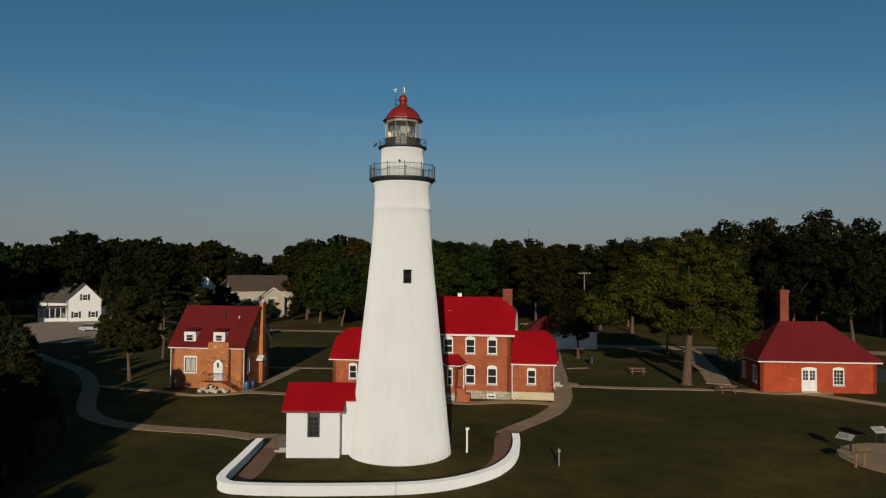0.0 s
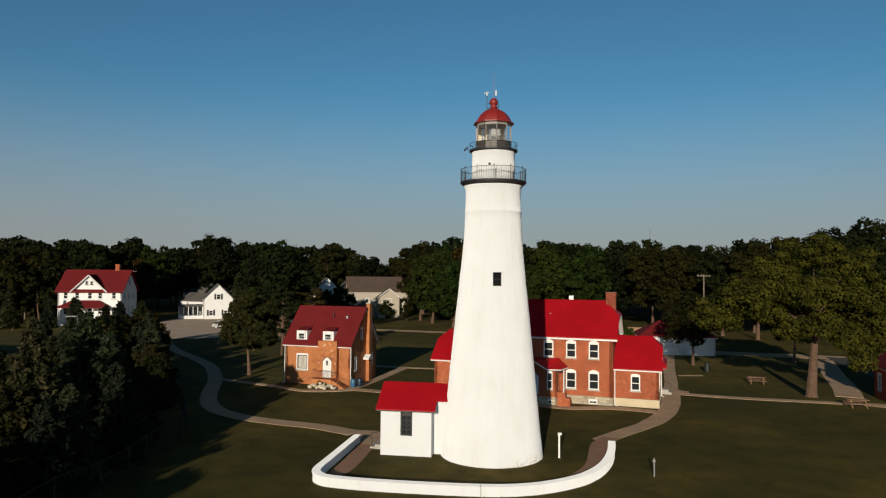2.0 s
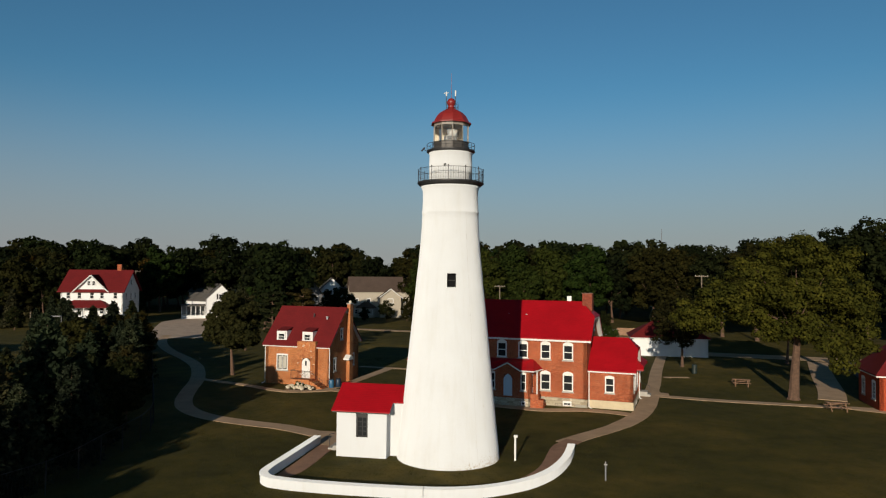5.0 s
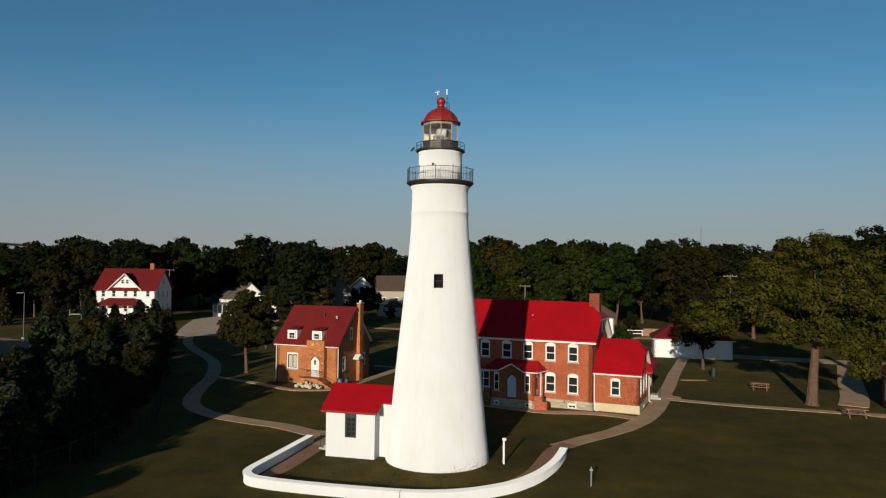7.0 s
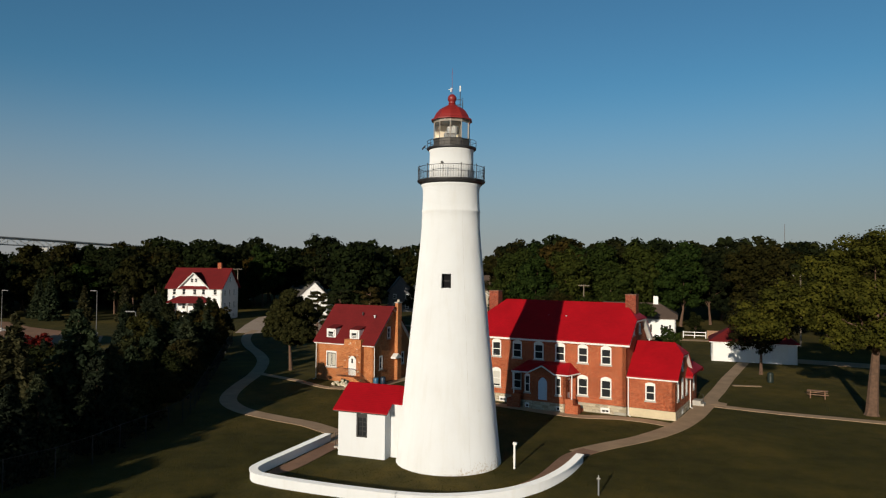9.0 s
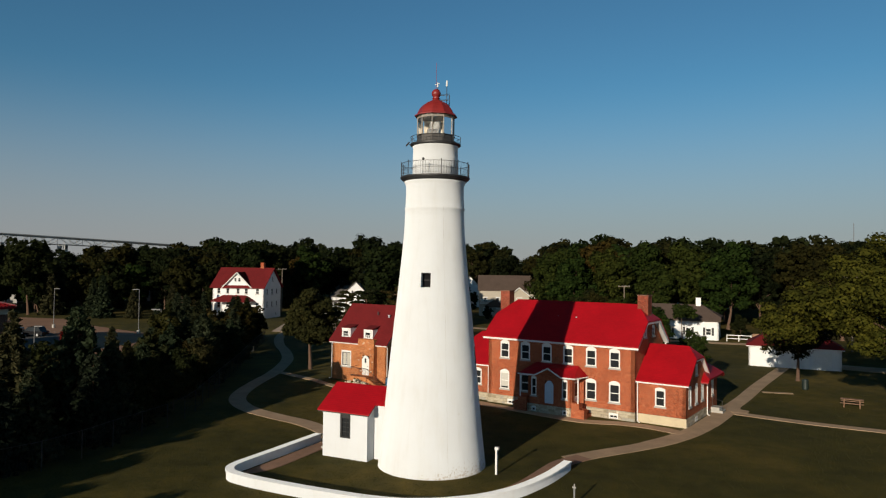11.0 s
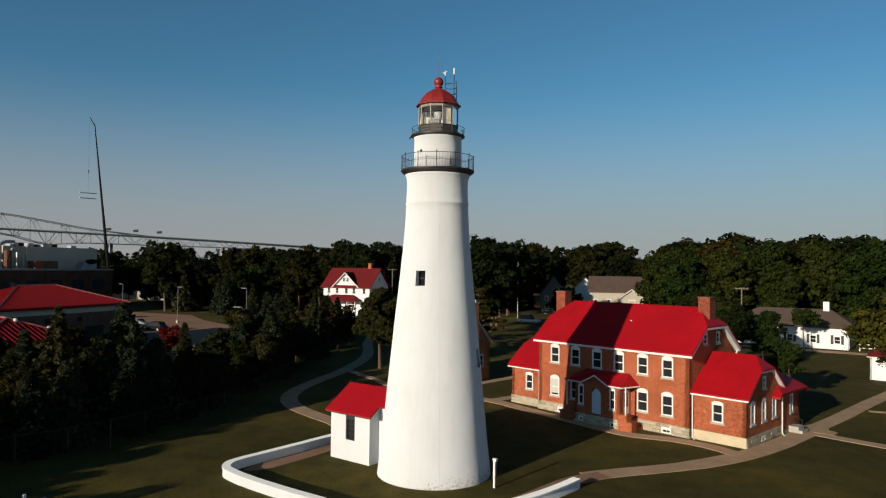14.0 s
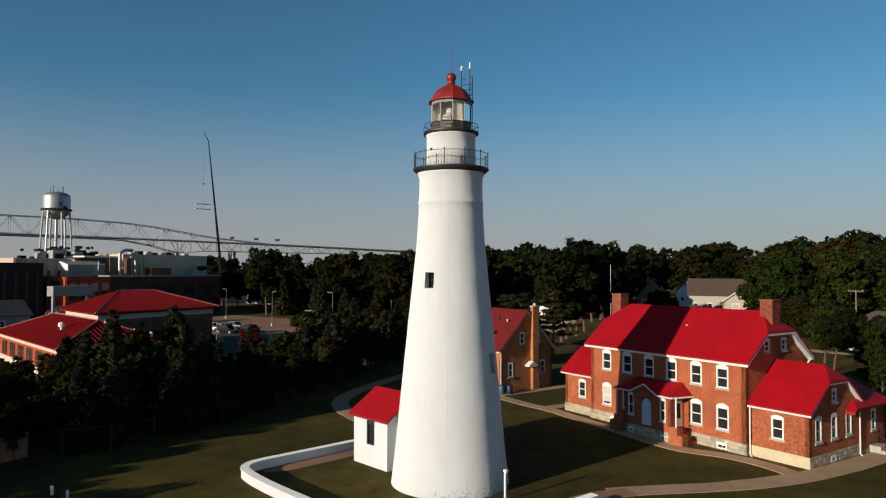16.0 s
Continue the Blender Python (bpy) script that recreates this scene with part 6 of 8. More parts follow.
def conifer(seed, h, r, mat, levels=26, size=0.45, trunk_r=0.16, base=0.06, power=0.85, droop=0.25):
    rng = np.random.default_rng(seed)
    cs, rs = [], []
    for i in range(levels):
        f = i / levels
        z = h * (base + (1 - base) * f)
        rad = r * (1 - f) ** power * (0.85 + 0.3 * rng.random())
        n = max(3, int(9 * (1 - f) + 3))
        for k in range(n):
            a = 2 * math.pi * (k + rng.random() * 0.8) / n
            L = rad * rng.uniform(0.75, 1.1)
            for q in (0.35, 0.65, 0.95):
                cs.append((L * q * math.cos(a), L * q * math.sin(a), z - droop * L * q * q + 0.02 * h))
                rs.append(max(0.12, 0.26 * rad * (1.15 - 0.6 * q)))
    cs.append((0, 0, h - 0.1))
    rs.append(0.15)
    crown = leaf_cloud("crown", cs, rs, [9] * len(cs), size, rng, mat, 0.5, 1.5, 0.2)
    bm = bmesh.new()
    limb(bm, [(0, 0, -0.15), (0, 0, h * 0.5), (0, 0, h * 0.97)], trunk_r, 0.02, 8)
    return finish("trunk", bm, M_BARK), crown


def plant(kind, meshes, x, y, label, category="tree", scale=1.0, turn=0.0, group=""):
    ob = thing(kind, label, category, Matrix.Translation((x, y, 0)) @ Matrix.Rotation(turn, 4, "Z") @ Matrix.Scale(scale, 4), group)
    part("trunk", meshes[0], None, ob)
    part("crown", meshes[1], None, ob)
    return ob


# single trees on the lawn
MAPLE_LOBES = [(-8.8, 0.5, 8.2, 2.9, 2.6, 2.3), (-6.4, -0.8, 10.2, 3.0, 2.4, 2.2), (-4.2, 1.2, 8.8, 2.6, 2.4, 1.9), (-3.2, 0.6, 13.0, 3.2, 3.0, 2.3), (0.4, 0.4, 14.7, 3.4, 3.2, 2.2),
               (3.6, 0.2, 13.6, 3.0, 2.8, 2.2), (-1.4, -1.8, 10.7, 2.8, 2.2, 2.2), (1.8, -2.0, 10.8, 2.8, 2.2, 2.2), (4.8, -0.8, 10.2, 2.6, 2.4, 2.2), (6.2, 0.6, 8.2, 2.4, 2.4, 2.1),
               (-2.4, -2.2, 7.0, 2.0, 1.8, 1.5), (0.3, -2.7, 7.6, 2.0, 1.6, 1.7), (2.6, -2.4, 6.4, 2.0, 1.7, 1.8), (3.9, -2.6, 4.3, 1.5, 1.4, 1.7), (5.8, 0.0, 5.8, 1.8, 1.8, 1.5),
               (0.2, 3.2, 9.5, 3.2, 2.6, 2.8), (-2.8, 3.4, 8.2, 2.6, 2.2, 1.8), (4.2, 3.0, 9.0, 2.6, 2.4, 2.2)]
plant("maple_tree", broadleaf(11, 16.9, 8.4, 4.4, 0, 32000, 0.25, M_MAPLE, 0.5, long=1.0, bump=0.2, lobes=MAPLE_LOBES, ragged=0.3, fine=(11, (0.26, 0.42))), 28.9, 29.5, "large spreading green maple with a thick trunk")
plant("maple_tree", broadleaf(23, 10.6, 4.8, 1.9, 12, 8000, 0.27, M_LEAFF, 0.2, 1.0, 0.3, bump=0.2, ragged=0.24), 20.5, 51.3, "small round brownish-green lawn tree")
plant("maple_tree", broadleaf(37, 7.0, 2.1, 1.6, 8, 3600, 0.2, M_LEAF, 0.1), 10.7, 39.5, "small upright green tree behind the keepers house")
plant("maple_tree", broadleaf(29, 9.0, 4.2, 2.2, 10, 5000, 0.32, M_LEAFD, 0.2), 35.2, 58.6, "young dark lawn tree beside the walk")
plant("pine_tree", broadleaf(33, 10.9, 3.7, 1.9, 16, 15000, 0.24, M_PINE, 0.22, 1.0, 0.9, 1.6, bump=0.2, ragged=0.26, fine=(10, (0.28, 0.44))), -32.9, 27.6, "dense dark bushy pine with bare lower trunk")
PINES = [tiered(s, 15.0, 6.0, 5.0, M_NEEDLE) for s in (41, 43)]
for k, (x, y, s) in enumerate(((-37.5, 46, 0.6), (-33.8, 49, 0.62), (-44, 50, 0.56))):
    plant("pine_tree", PINES[k % 2], x, y, "tall ragged dark pine with flat tiers", scale=s, turn=k * 1.3, group="pines behind the cottage")

# belt of evergreens along the fence
SPR = [conifer(61, 9.5, 2.7, M_SPRUCE, 26, 0.34), conifer(62, 9.0, 2.3, M_NEEDLE, 26, 0.34, power=0.7), conifer(63, 8.0, 2.8, M_SPRUCE, 22, 0.34, power=0.6)]
BSH = [broadleaf(64, 8.5, 3.2, 0.5, 11, 5200, 0.26, M_LEAFD, 0.12), broadleaf(65, 7.4, 3.3, 0.4, 11, 5200, 0.26, M_NEEDLE, 0.12, long=1.4), broadleaf(66, 8.8, 3.1, 0.6, 11, 5200, 0.26, M_LEAFF, 0.12)]
SPRLO = [conifer(61, 9.5, 2.7, M_SPRUCE, 16, 0.55), conifer(62, 9.0, 2.3, M_NEEDLE, 16, 0.55, power=0.7), conifer(63, 8.0, 2.8, M_SPRUCE, 14, 0.55, power=0.6)]
BSHLO = [broadleaf(64, 8.5, 3.2, 0.5, 10, 2000, 0.42, M_LEAFD, 0.12), broadleaf(65, 7.4, 3.3, 0.4, 10, 2000, 0.42, M_NEEDLE, 0.12, long=1.4), broadleaf(66, 8.8, 3.1, 0.6, 10, 2000, 0.42, M_LEAFF, 0.12)]
rng = random.Random(17)
FENCE = [(-11.5, -38), (-15, -30), (-18.6, -22), (-20.2, -17.4), (-19.8, -14), (-20.1, -11.5), (-21.3, -7.5), (-22.5, -2.5), (-24.3, 1.5), (-28, 6.5), (-32.6, 12.5), (-38.5, 20.5), (-44.5, 28.3), (-52, 38), (-59.3, 48.1), (-63, 53)]


def along(line, s):
    d = [0.0]
    for a, b in zip(line, line[1:]):
        d.append(d[-1] + math.dist(a, b))
    s = min(max(s, 0), d[-1])
    x = float(np.interp(s, d, [p[0] for p in line]))
    y = float(np.interp(s, d, [p[1] for p in line]))
    x2 = float(np.interp(min(s + 0.5, d[-1]), d, [p[0] for p in line]))
    y2 = float(np.interp(min(s + 0.5, d[-1]), d, [p[1] for p in line]))
    L = math.hypot(x2 - x, y2 - y) or 1.0
    return x, y, (x2 - x) / L, (y2 - y) / L, d[-1]


FL = along(FENCE, 0)[4]
s = 0.0
while s < FL - 1:
    x, y, dx, dy, _ = along(FENCE, s)
    for row in range(4):
        off = 2.7 + 3.7 * row + rng.uniform(-0.8, 0.8)
        j = rng.uniform(-1.5, 1.5)
        px, py = x - dy * off + dx * j, y + dx * off + dy * j
        if (px < -43 and py < 17) or (px < -50 and py < 27) or px < -66 or (row > 2 and py > 30):
            continue
        kind = rng.random()
        tall = float(np.interp(py, [-40, -22, -17, -14, -11, -7, -3, 3, 8, 14, 30], [5.0, 4.6, 5.0, 6.8, 8.2, 8.2, 6.2, 5.8, 6.8, 8.0, 7.6]))
        sc = rng.uniform(0.8, 1.08) * tall / 9.0
        if row and rng.random() < 0.14:
            continue
        if kind < 0.52:
            k = rng.randrange(3)
            plant("spruce_tree", (SPRLO if row > 0 else SPR)[k], px, py, ("bluish-green conical spruce tree", "dark slender conical evergreen", "broad low bluish-green spruce")[k], scale=sc, turn=rng.random() * 6, group="evergreen belt along the fence")
        else:
            k = rng.randrange(3)
            plant("bushy_tree", (BSHLO if row > 0 else BSH)[k], px, py, ("dense dark green bushy tree", "dense dark evergreen bushy tree", "bushy tree turning brownish")[k], scale=sc, turn=rng.random() * 6, group="evergreen belt along the fence")
    s += 3.5
GARDEN = [broadleaf(54, 9.0, 3.2, 1.2, 11, 5200, 0.28, M_LEAF, 0.16, ragged=0.22, bump=0.2), broadleaf(55, 9.0, 3.0, 1.6, 10, 4200, 0.28, M_LEAFD, 0.16, ragged=0.24, bump=0.2)]
# unseen taller trees past the fence's south end, set to shade the west lawn
for k, (x, y, t) in enumerate(((-10.6, -47, 9.2), (-8.8, -39, 5.2), (-12.6, -40, 6.4), (-15.4, -46, 8.8), (-18.0, -46, 9.6), (-20.4, -48, 12.4), (-23.0, -47, 12.0), (-27.5, -45, 13.0), (-32, -47, 13.5), (-37, -46, 13.5), (-42, -48, 13.0), (-30, -53, 13.5), (-47, -46, 12.5))):
    plant("oak_tree", BSHLO[0], x, y, "unseen tall dark tree at the south end of the fence, shading the lawn", scale=t / 8.5, turn=k * 1.7, group="evergreen belt along the fence")
for k, (x, y, t) in enumerate(((-22.6, -17.6, 4.2), (-25.5, -17.2, 5.2), (-28.5, -18.6, 5.0), (-32.5, -18.0, 4.6), (-36.5, -19.5, 4.2), (-33.5, -14.6, 5.2), (-29.0, -14.2, 6.2), (-38.5, -16.0, 4.0), (-41.5, -19.0, 3.2))):
    plant("bushy_tree", BSH[k % 3], x, y, "dark bushy tree beside the board fence", scale=t / 8.2, turn=k * 2.1, group="evergreen belt along the fence")
plant("spruce_tree", SPR[0], -25.8, -12.4, "large bluish-green spruce beside the fence", scale=1.0, turn=0.4, group="evergreen belt along the fence")
plant("spruce_tree", SPR[2], -25.9, -7.6, "broad tall bluish-green spruce beside the fence", scale=1.2, turn=1.1, group="evergreen belt along the fence")
plant("bushy_tree", BSH[2], -25.6, -15.9, "low bushy tree with yellowing leaves beside the fence", scale=0.62, turn=2.0, group="evergreen belt along the fence")
for k, (x, y, t) in enumerate(((-57.0, -15.6, 3.0), (-58.6, -12.8, 2.6), (-56.0, -11.6, 3.2), (-54.0, -14.4, 3.4))):
    plant("bushy_tree", BSHLO[k % 3], x, y, "low dark bush before the red-roofed station", scale=t / 8.2, turn=k * 1.3, group="bushes before the station")
plant("crimson_shrub", broadleaf(71, 4.6, 2.3, 0.4, 8, 1800, 0.3, M_LEAFR, 0.1), -62, 15.5, "shrub with crimson autumn leaves", "shrub")
plant("crimson_shrub", broadleaf(72, 3.4, 1.6, 0.3, 7, 1400, 0.28, M_LEAFR, 0.08), -45, 24.0, "small reddish shrub among the evergreens", "shrub")

# woods behind the site
FARS = ((81, 18, 6.6, 2.4, M_LEAFD, 1.0, 0.5), (82, 17, 6.0, 2.0, M_LEAF, 1.0, 0.5), (83, 18, 5.6, 3.0, M_LEAFD, 1.0, 0.9), (84, 16, 6.4, 1.8, M_LEAFF, 1.0, 0.5), (85, 19, 7.0, 3.0, M_LEAFD, 0.85, 0.5), (86, 17, 6.2, 1.6, M_LEAF, 1.0, 0.8))
FAR = [broadleaf(a, h, r, b * 0.6, 13, 8000, 0.5, m, 0.3, q, t) for a, h, r, b, m, q, t in FARS]
FARMID = [broadleaf(a + 200, h, r, b * 0.6, 12, 3700, 0.72, m, 0.3, q, t) for a, h, r, b, m, q, t in FARS]
FARLO = [broadleaf(a + 300, h, r, b * 0.5, 11, 1500, 1.1, m, 0.3, q, t) for a, h, r, b, m, q, t in FARS[:4]]
FSP = [conifer(91, 13, 3.4, M_SPRUCE, 24, 0.7, 0.2), conifer(92, 14, 3.2, M_NEEDLE, 24, 0.7, 0.2)]
FLAB = ("tall dark oak with a wide crown", "broad green maple with full crown", "tall narrow dark broadleaf tree", "broadleaf tree beginning to turn brown", "very large dark oak tree", "full green broadleaf tree")


def far_tree(k, x, y, sc, group="trees behind the lawn"):
    sc *= 1.1
    plant("oak_tree" if k in (0, 2, 4) else "maple_tree", FARLO[k % 4] if (y > 172 or x < -205 or x > 128) else FAR[k] if (y < 127 and x > -40) else FARMID[k], x, y, FLAB[k], scale=sc, turn=(x * 12.9 + y * 7.3) % 6.28, group=group)


for k, x, y, sc in ((4, 58, 96, 1.14), (0, 68, 102, 1.34), (4, 77, 98, 1.28), (2, 66, 84, 1.12), (0, 86, 90, 1.12), (4, 92, 102, 1.2), (2, 97, 84, 1.1), (0, 106, 92, 1.18), (4, 55, 106, 1.1), (0, 46, 98, 1.1),
                    (0, 118, 84, 1.15), (2, 128, 94, 1.2), (4, 74, 78, 0.95), (0, 88, 72, 0.9), (2, 104, 70, 0.95),
                    (2, 38, 92, 1.05), (0, 33, 99, 1.02), (4, 41, 108, 0.98), (0, 27, 108, 1.0), (2, 21, 116, 1.05), (0, 49, 112, 1.15),
                    (1, 6, 121, 1.1), (5, -3, 124, 1.15), (1, -13, 121, 1.1), (3, -23, 122, 1.18), (5, -30, 112, 1.05), (1, -17, 108, 0.98), (1, -8, 112, 0.8), (5, -23, 102, 0.9), (5, -28, 126, 1.15), (0, 12, 130, 0.96),
                    (0, -14, 132, 1.06), (4, -1, 136, 1.1), (2, 30, 124, 1.1), (0, -35, 120, 1.02)):
    far_tree(k, x, y, sc)


def inside(poly, x, y):
    hit = False
    for (x0, y0), (x1, y1) in zip(poly, poly[1:] + poly[:1]):
        if (y0 > y) != (y1 > y) and x < (x1 - x0) * (y - y0) / (y1 - y0) + x0:
            hit = not hit
    return hit


OPEN = [
    [(-60, -80), (-60, 45), (-46, 66), (-24, 70), (-20, 98), (40, 88), (50, 80), (60, 66), (140, 60), (140, -80)],
    [(-46, 62), (-60, 50), (-96, 50), (-140, 62), (-118, 92), (-108, 100), (-118, 140), (-92, 146), (-74, 110), (-56, 84)],
    [(-40, 95), (-52, 112), (-78, 128), (-78, 150), (-44, 152), (-36, 128)],
    [(-44, 90), (-56, 90), (-76, 196), (-50, 198)],
    [(-30, 66), (-46, 66), (-88, 150), (-72, 166), (-46, 150)],
    [(-64, 124), (-82, 124), (-94, 166), (-68, 170)],
    [(-60, -80), (-330, -80), (-300, 60), (-150, 60), (-100, 52), (-60, 40)],
]
rng = random.Random(5)
placed = []
for zone, count, hs in (((-110, 150, 140, 172), 46, (0.98, 1.28)), ((-170, -100, 96, 168), 44, (0.9, 1.12)), ((-205, -148, 64, 110), 34, (0.55, 0.75)), ((-100, -50, 110, 165), 26, (0.85, 1.08)),
                        ((-250, 190, 175, 260), 84, (1.08, 1.38)), ((-58, -40, 62, 112), 9, (0.75, 0.95)), ((-330, -200, 100, 260), 40, (1.0, 1.2)), ((130, 220, 60, 180), 30, (1.0, 1.25)), ((-140, -108, 64, 98), 10, (0.7, 0.9))):
    x0, x1, y0, y1 = zone
    made = tries = 0
    while made < count and tries < 900:
        tries += 1
        x, y = rng.uniform(x0, x1), rng.uniform(y0, y1)
        if any(inside(p, x, y) for p in OPEN) or any(math.dist((x, y), q) < 5.8 for q in placed):
            continue
        placed.append((x, y))
        made += 1
        if rng.random() < 0.1:
            k = rng.randrange(2)
            plant("spruce_tree", FSP[k], x, y, ("tall blue-green spruce tree", "dark conical evergreen tree")[k], scale=rng.uniform(0.8, 1.15), turn=rng.random() * 6, group="trees behind the lawn")
        else:
            k = rng.choice((0, 0, 1, 2, 2, 3, 4, 5))
            far_tree(k - 1 if x < -45 and k in (1, 3, 5) and rng.random() < 0.75 else k, x, y, rng.uniform(*hs))
for x, y, s in ((-117, 66, 0.6), (-109, 70, 0.62), (-124, 63, 0.75), (-103, 74, 0.5), (-132, 66, 0.7), (-141, 61, 0.8), (-146, 66, 0.9)):
    plant("spruce_tree", FSP[0], x, y, "blue-green spruce at the edge of the lot", scale=s, turn=x, group="trees behind the lawn")
for x, y, s in ((-104, 66, 0.3), (-8.5, 91.2, 0.44), (10.2, 99.5, 0.3), (-41.5, 112, 0.34), (-46, 109, 0.24), (-37.5, 116, 0.3)):
    plant("bushy_tree", BSH[0], x, y, "small green garden tree", scale=s * 2.0, turn=x)
far_tree(1, -59.0, 84.0, 0.72)
for k, x, y, sc in ((0, -59.0, 152.0, 0.92), (2, -52.0, 158.0, 0.95), (0, -68.0, 172.0, 1.0)):
    far_tree(k, x, y, sc)
# garden trees between the dwelling and the bungalow
for k, (x, y, h) in enumerate(((2.4, 63.0, 7.6), (-3.0, 67.5, 8.4), (-6.5, 74.0, 9.0), (-11.0, 79.0, 9.6), (-2.2, 83.0, 7.2), (-15.0, 86.0, 10.0), (-50.0, 104.0, 9.4), (-55.0, 108.0, 8.6))):
    plant("maple_tree", GARDEN[k % 2], x, y, "leafy green garden tree behind the brick houses", scale=h / 9.0, turn=k * 1.9, group="garden trees behind the dwelling")
plant("maple_tree", broadleaf(39, 6.8, 3.0, 4.0, 6, 2200, 0.3, M_LEAF, 0.1), 1.6, 88.5, "thin-trunked tree hanging over the bungalow front")
far_tree(4, -146.0, 58.5, 1.0)
far_tree(0, -152.0, 64.5, 0.72)
# short blades of grass over the near lawn
rngb = np.random.default_rng(8)
N = 240000
gx, gy = rngb.uniform(-24, 42, N), rngb.uniform(-22, 48, N)
clump = np.sin(gx * 0.9 + 2 * np.sin(gy * 0.37)) * np.sin(gy * 0.8 + 1.7 * np.sin(gx * 0.31)) + 0.7 * np.sin(gx * 2.3 + gy * 1.9)
keep = rngb.random(N) < 0.55 + 0.3 * clump
gx, gy = gx[keep], gy[keep]


def near_line(line, half):
    P = np.array(smooth_line(line))
    hit = np.zeros(len(gx), bool)
    for (ax, ay), (bx2, by2) in zip(P, P[1:]):
        d2 = (bx2 - ax) ** 2 + (by2 - ay) ** 2 + 1e-9
        t = np.clip(((gx - ax) * (bx2 - ax) + (gy - ay) * (by2 - ay)) / d2, 0, 1)
        hit |= (gx - ax - t * (bx2 - ax)) ** 2 + (gy - ay - t * (by2 - ay)) ** 2 < half * half
    return hit


bare = (gx ** 2 + gy ** 2) < 3.7 ** 2
bare |= (gx - 34.6) ** 2 + (gy + 0.4) ** 2 < 4.9 ** 2
for line, half in PAVED:
    bare |= near_line(line, half)
for x0, x1, y0, y1 in ((-8.3, -2.5, -2.5, 3.0), (-10.5, 14.8, 17.6, 31.5), (-28.5, -17.8, 20.0, 32.0), (34.5, 48, 24.5, 33), (40, 60, 30, 66), (32.5, 40, 29, 62)):
    bare |= (gx > x0) & (gx < x1) & (gy > y0) & (gy < y1)
gx, gy = gx[~bare], gy[~bare]
n = len(gx)
ga = rngb.uniform(0, math.pi, n)
gh2, gw2 = rngb.uniform(0.025, 0.06, n), rngb.uniform(0.012, 0.03, n)
V = np.zeros((n, 3, 3))
V[:, 0] = np.stack([gx - np.cos(ga) * gw2, gy - np.sin(ga) * gw2, np.full(n, -0.005)], 1)
V[:, 1] = np.stack([gx + np.cos(ga) * gw2, gy + np.sin(ga) * gw2, np.full(n, -0.005)], 1)
V[:, 2] = np.stack([gx + rngb.normal(size=n) * 0.03, gy + rngb.normal(size=n) * 0.03, gh2], 1)
gm = bpy.data.meshes.new("grass")
gm.vertices.add(3 * n)
gm.loops.add(3 * n)
gm.polygons.add(n)
gm.vertices.foreach_set("co", V.reshape(-1))
gm.loops.foreach_set("vertex_index", np.arange(3 * n, dtype=np.int32))
gm.polygons.foreach_set("loop_start", np.arange(0, 3 * n, 3, dtype=np.int32))
gm.update(calc_edges=True)
gm.materials.append(M_BLADE)
solo("grass", gm, None, "short olive-green grass on the lawn", "grass", kind="stuff")
# distant woods
rng2 = np.random.default_rng(3)
cs, rs = [], []
for i in range(520):
    a = radians(rng2.uniform(-95, 60))
    d = rng2.uniform(290, 900)
    h = rng2.uniform(13, 19) + (4 if d > 500 else 0)
    x, y = d * math.sin(a), d * math.cos(a)
    for k in range(5):
        cs.append((x + rng2.normal() * 4, y + rng2.normal() * 4, h * rng2.uniform(0.35, 0.85)))
        rs.append(rng2.uniform(3.5, 5.5))
far = leaf_cloud("distant_woods", cs, rs, [34] * len(cs), 2.0, rng2, M_LEAFD, 0.8)
solo("distant_woods", far, None, "band of dark distant woodland", "woods", kind="stuff")

# ---- red-roofed station building beyond the belt ----


def seam_roof(poly_faces, parent, name, label, pitch=0.62):
    """Sloping faces with raised seams that run down each slope."""
    bm = bmesh.new()
    for pts in poly_faces:
        P = [Vector(p) for p in pts]
        bm.faces.new([bm.verts.new(p) for p in P])
    bmesh.ops.recalc_face_normals(bm, faces=bm.faces[:])
    bmesh.ops.solidify(bm, geom=bm.faces[:], thickness=0.15)
    ob = part(name, bm, M_REDMETAL, parent, label)
    sb = bmesh.new()
    for pts in poly_faces:
        P = [Vector(p) for p in pts]
        n = (P[1] - P[0]).cross(P[2] - P[0]).normalized()
        if n.z < 0:
            n = -n
        e = (P[1] - P[0]).normalized()
        up = n.cross(e)
        if up.z < 0:
            up = -up
        L = (P[1] - P[0]).length
        k = 1
        while k * pitch < L:
            o = P[0] + e * (k * pitch)
            best = 0.0
            for a, b in zip(P[1:], P[2:] + P[:1]):
                d = b - a
                den = e.dot(d)
                ca, cb2 = (a - o).dot(e), (b - o).dot(e)
                if ca * cb2 <= 0 and abs(ca - cb2) > 1e-6:
                    q = a.lerp(b, ca / (ca - cb2))
                    best = max(best, (q - o).dot(up))
            if best > 0.3:
                q = o + up * best
                rod(sb, o + n * 0.19, q + n * 0.19, 0.07, 4)
            k += 1
    so = part("seams", sb, M_REDMETAL, ob)
    so["kind"] = "stuff"
    return ob


ST = pose(-71.0, -3.0, 0, 0, 0, 109.0)     # its x runs along the long front
stn = thing("red_roofed_station", "brown brick station with red standing-seam metal roofs", "building", ST)
LU, DU, RX0, RX1, RZ, EZ = 21.5, 16.5, 6.6, 12.6, 9.1, 6.4
SKEW = Matrix(((1, 0.26, 0, 0), (0, 0.966, 0, 0), (0, 0, 1, 0), (0, 0, 0, 1)))       # its sides meet at 75 degrees


def skewed(polys):
    return [tuple(tuple(SKEW @ Vector(p)) for p in pts) for pts in polys]


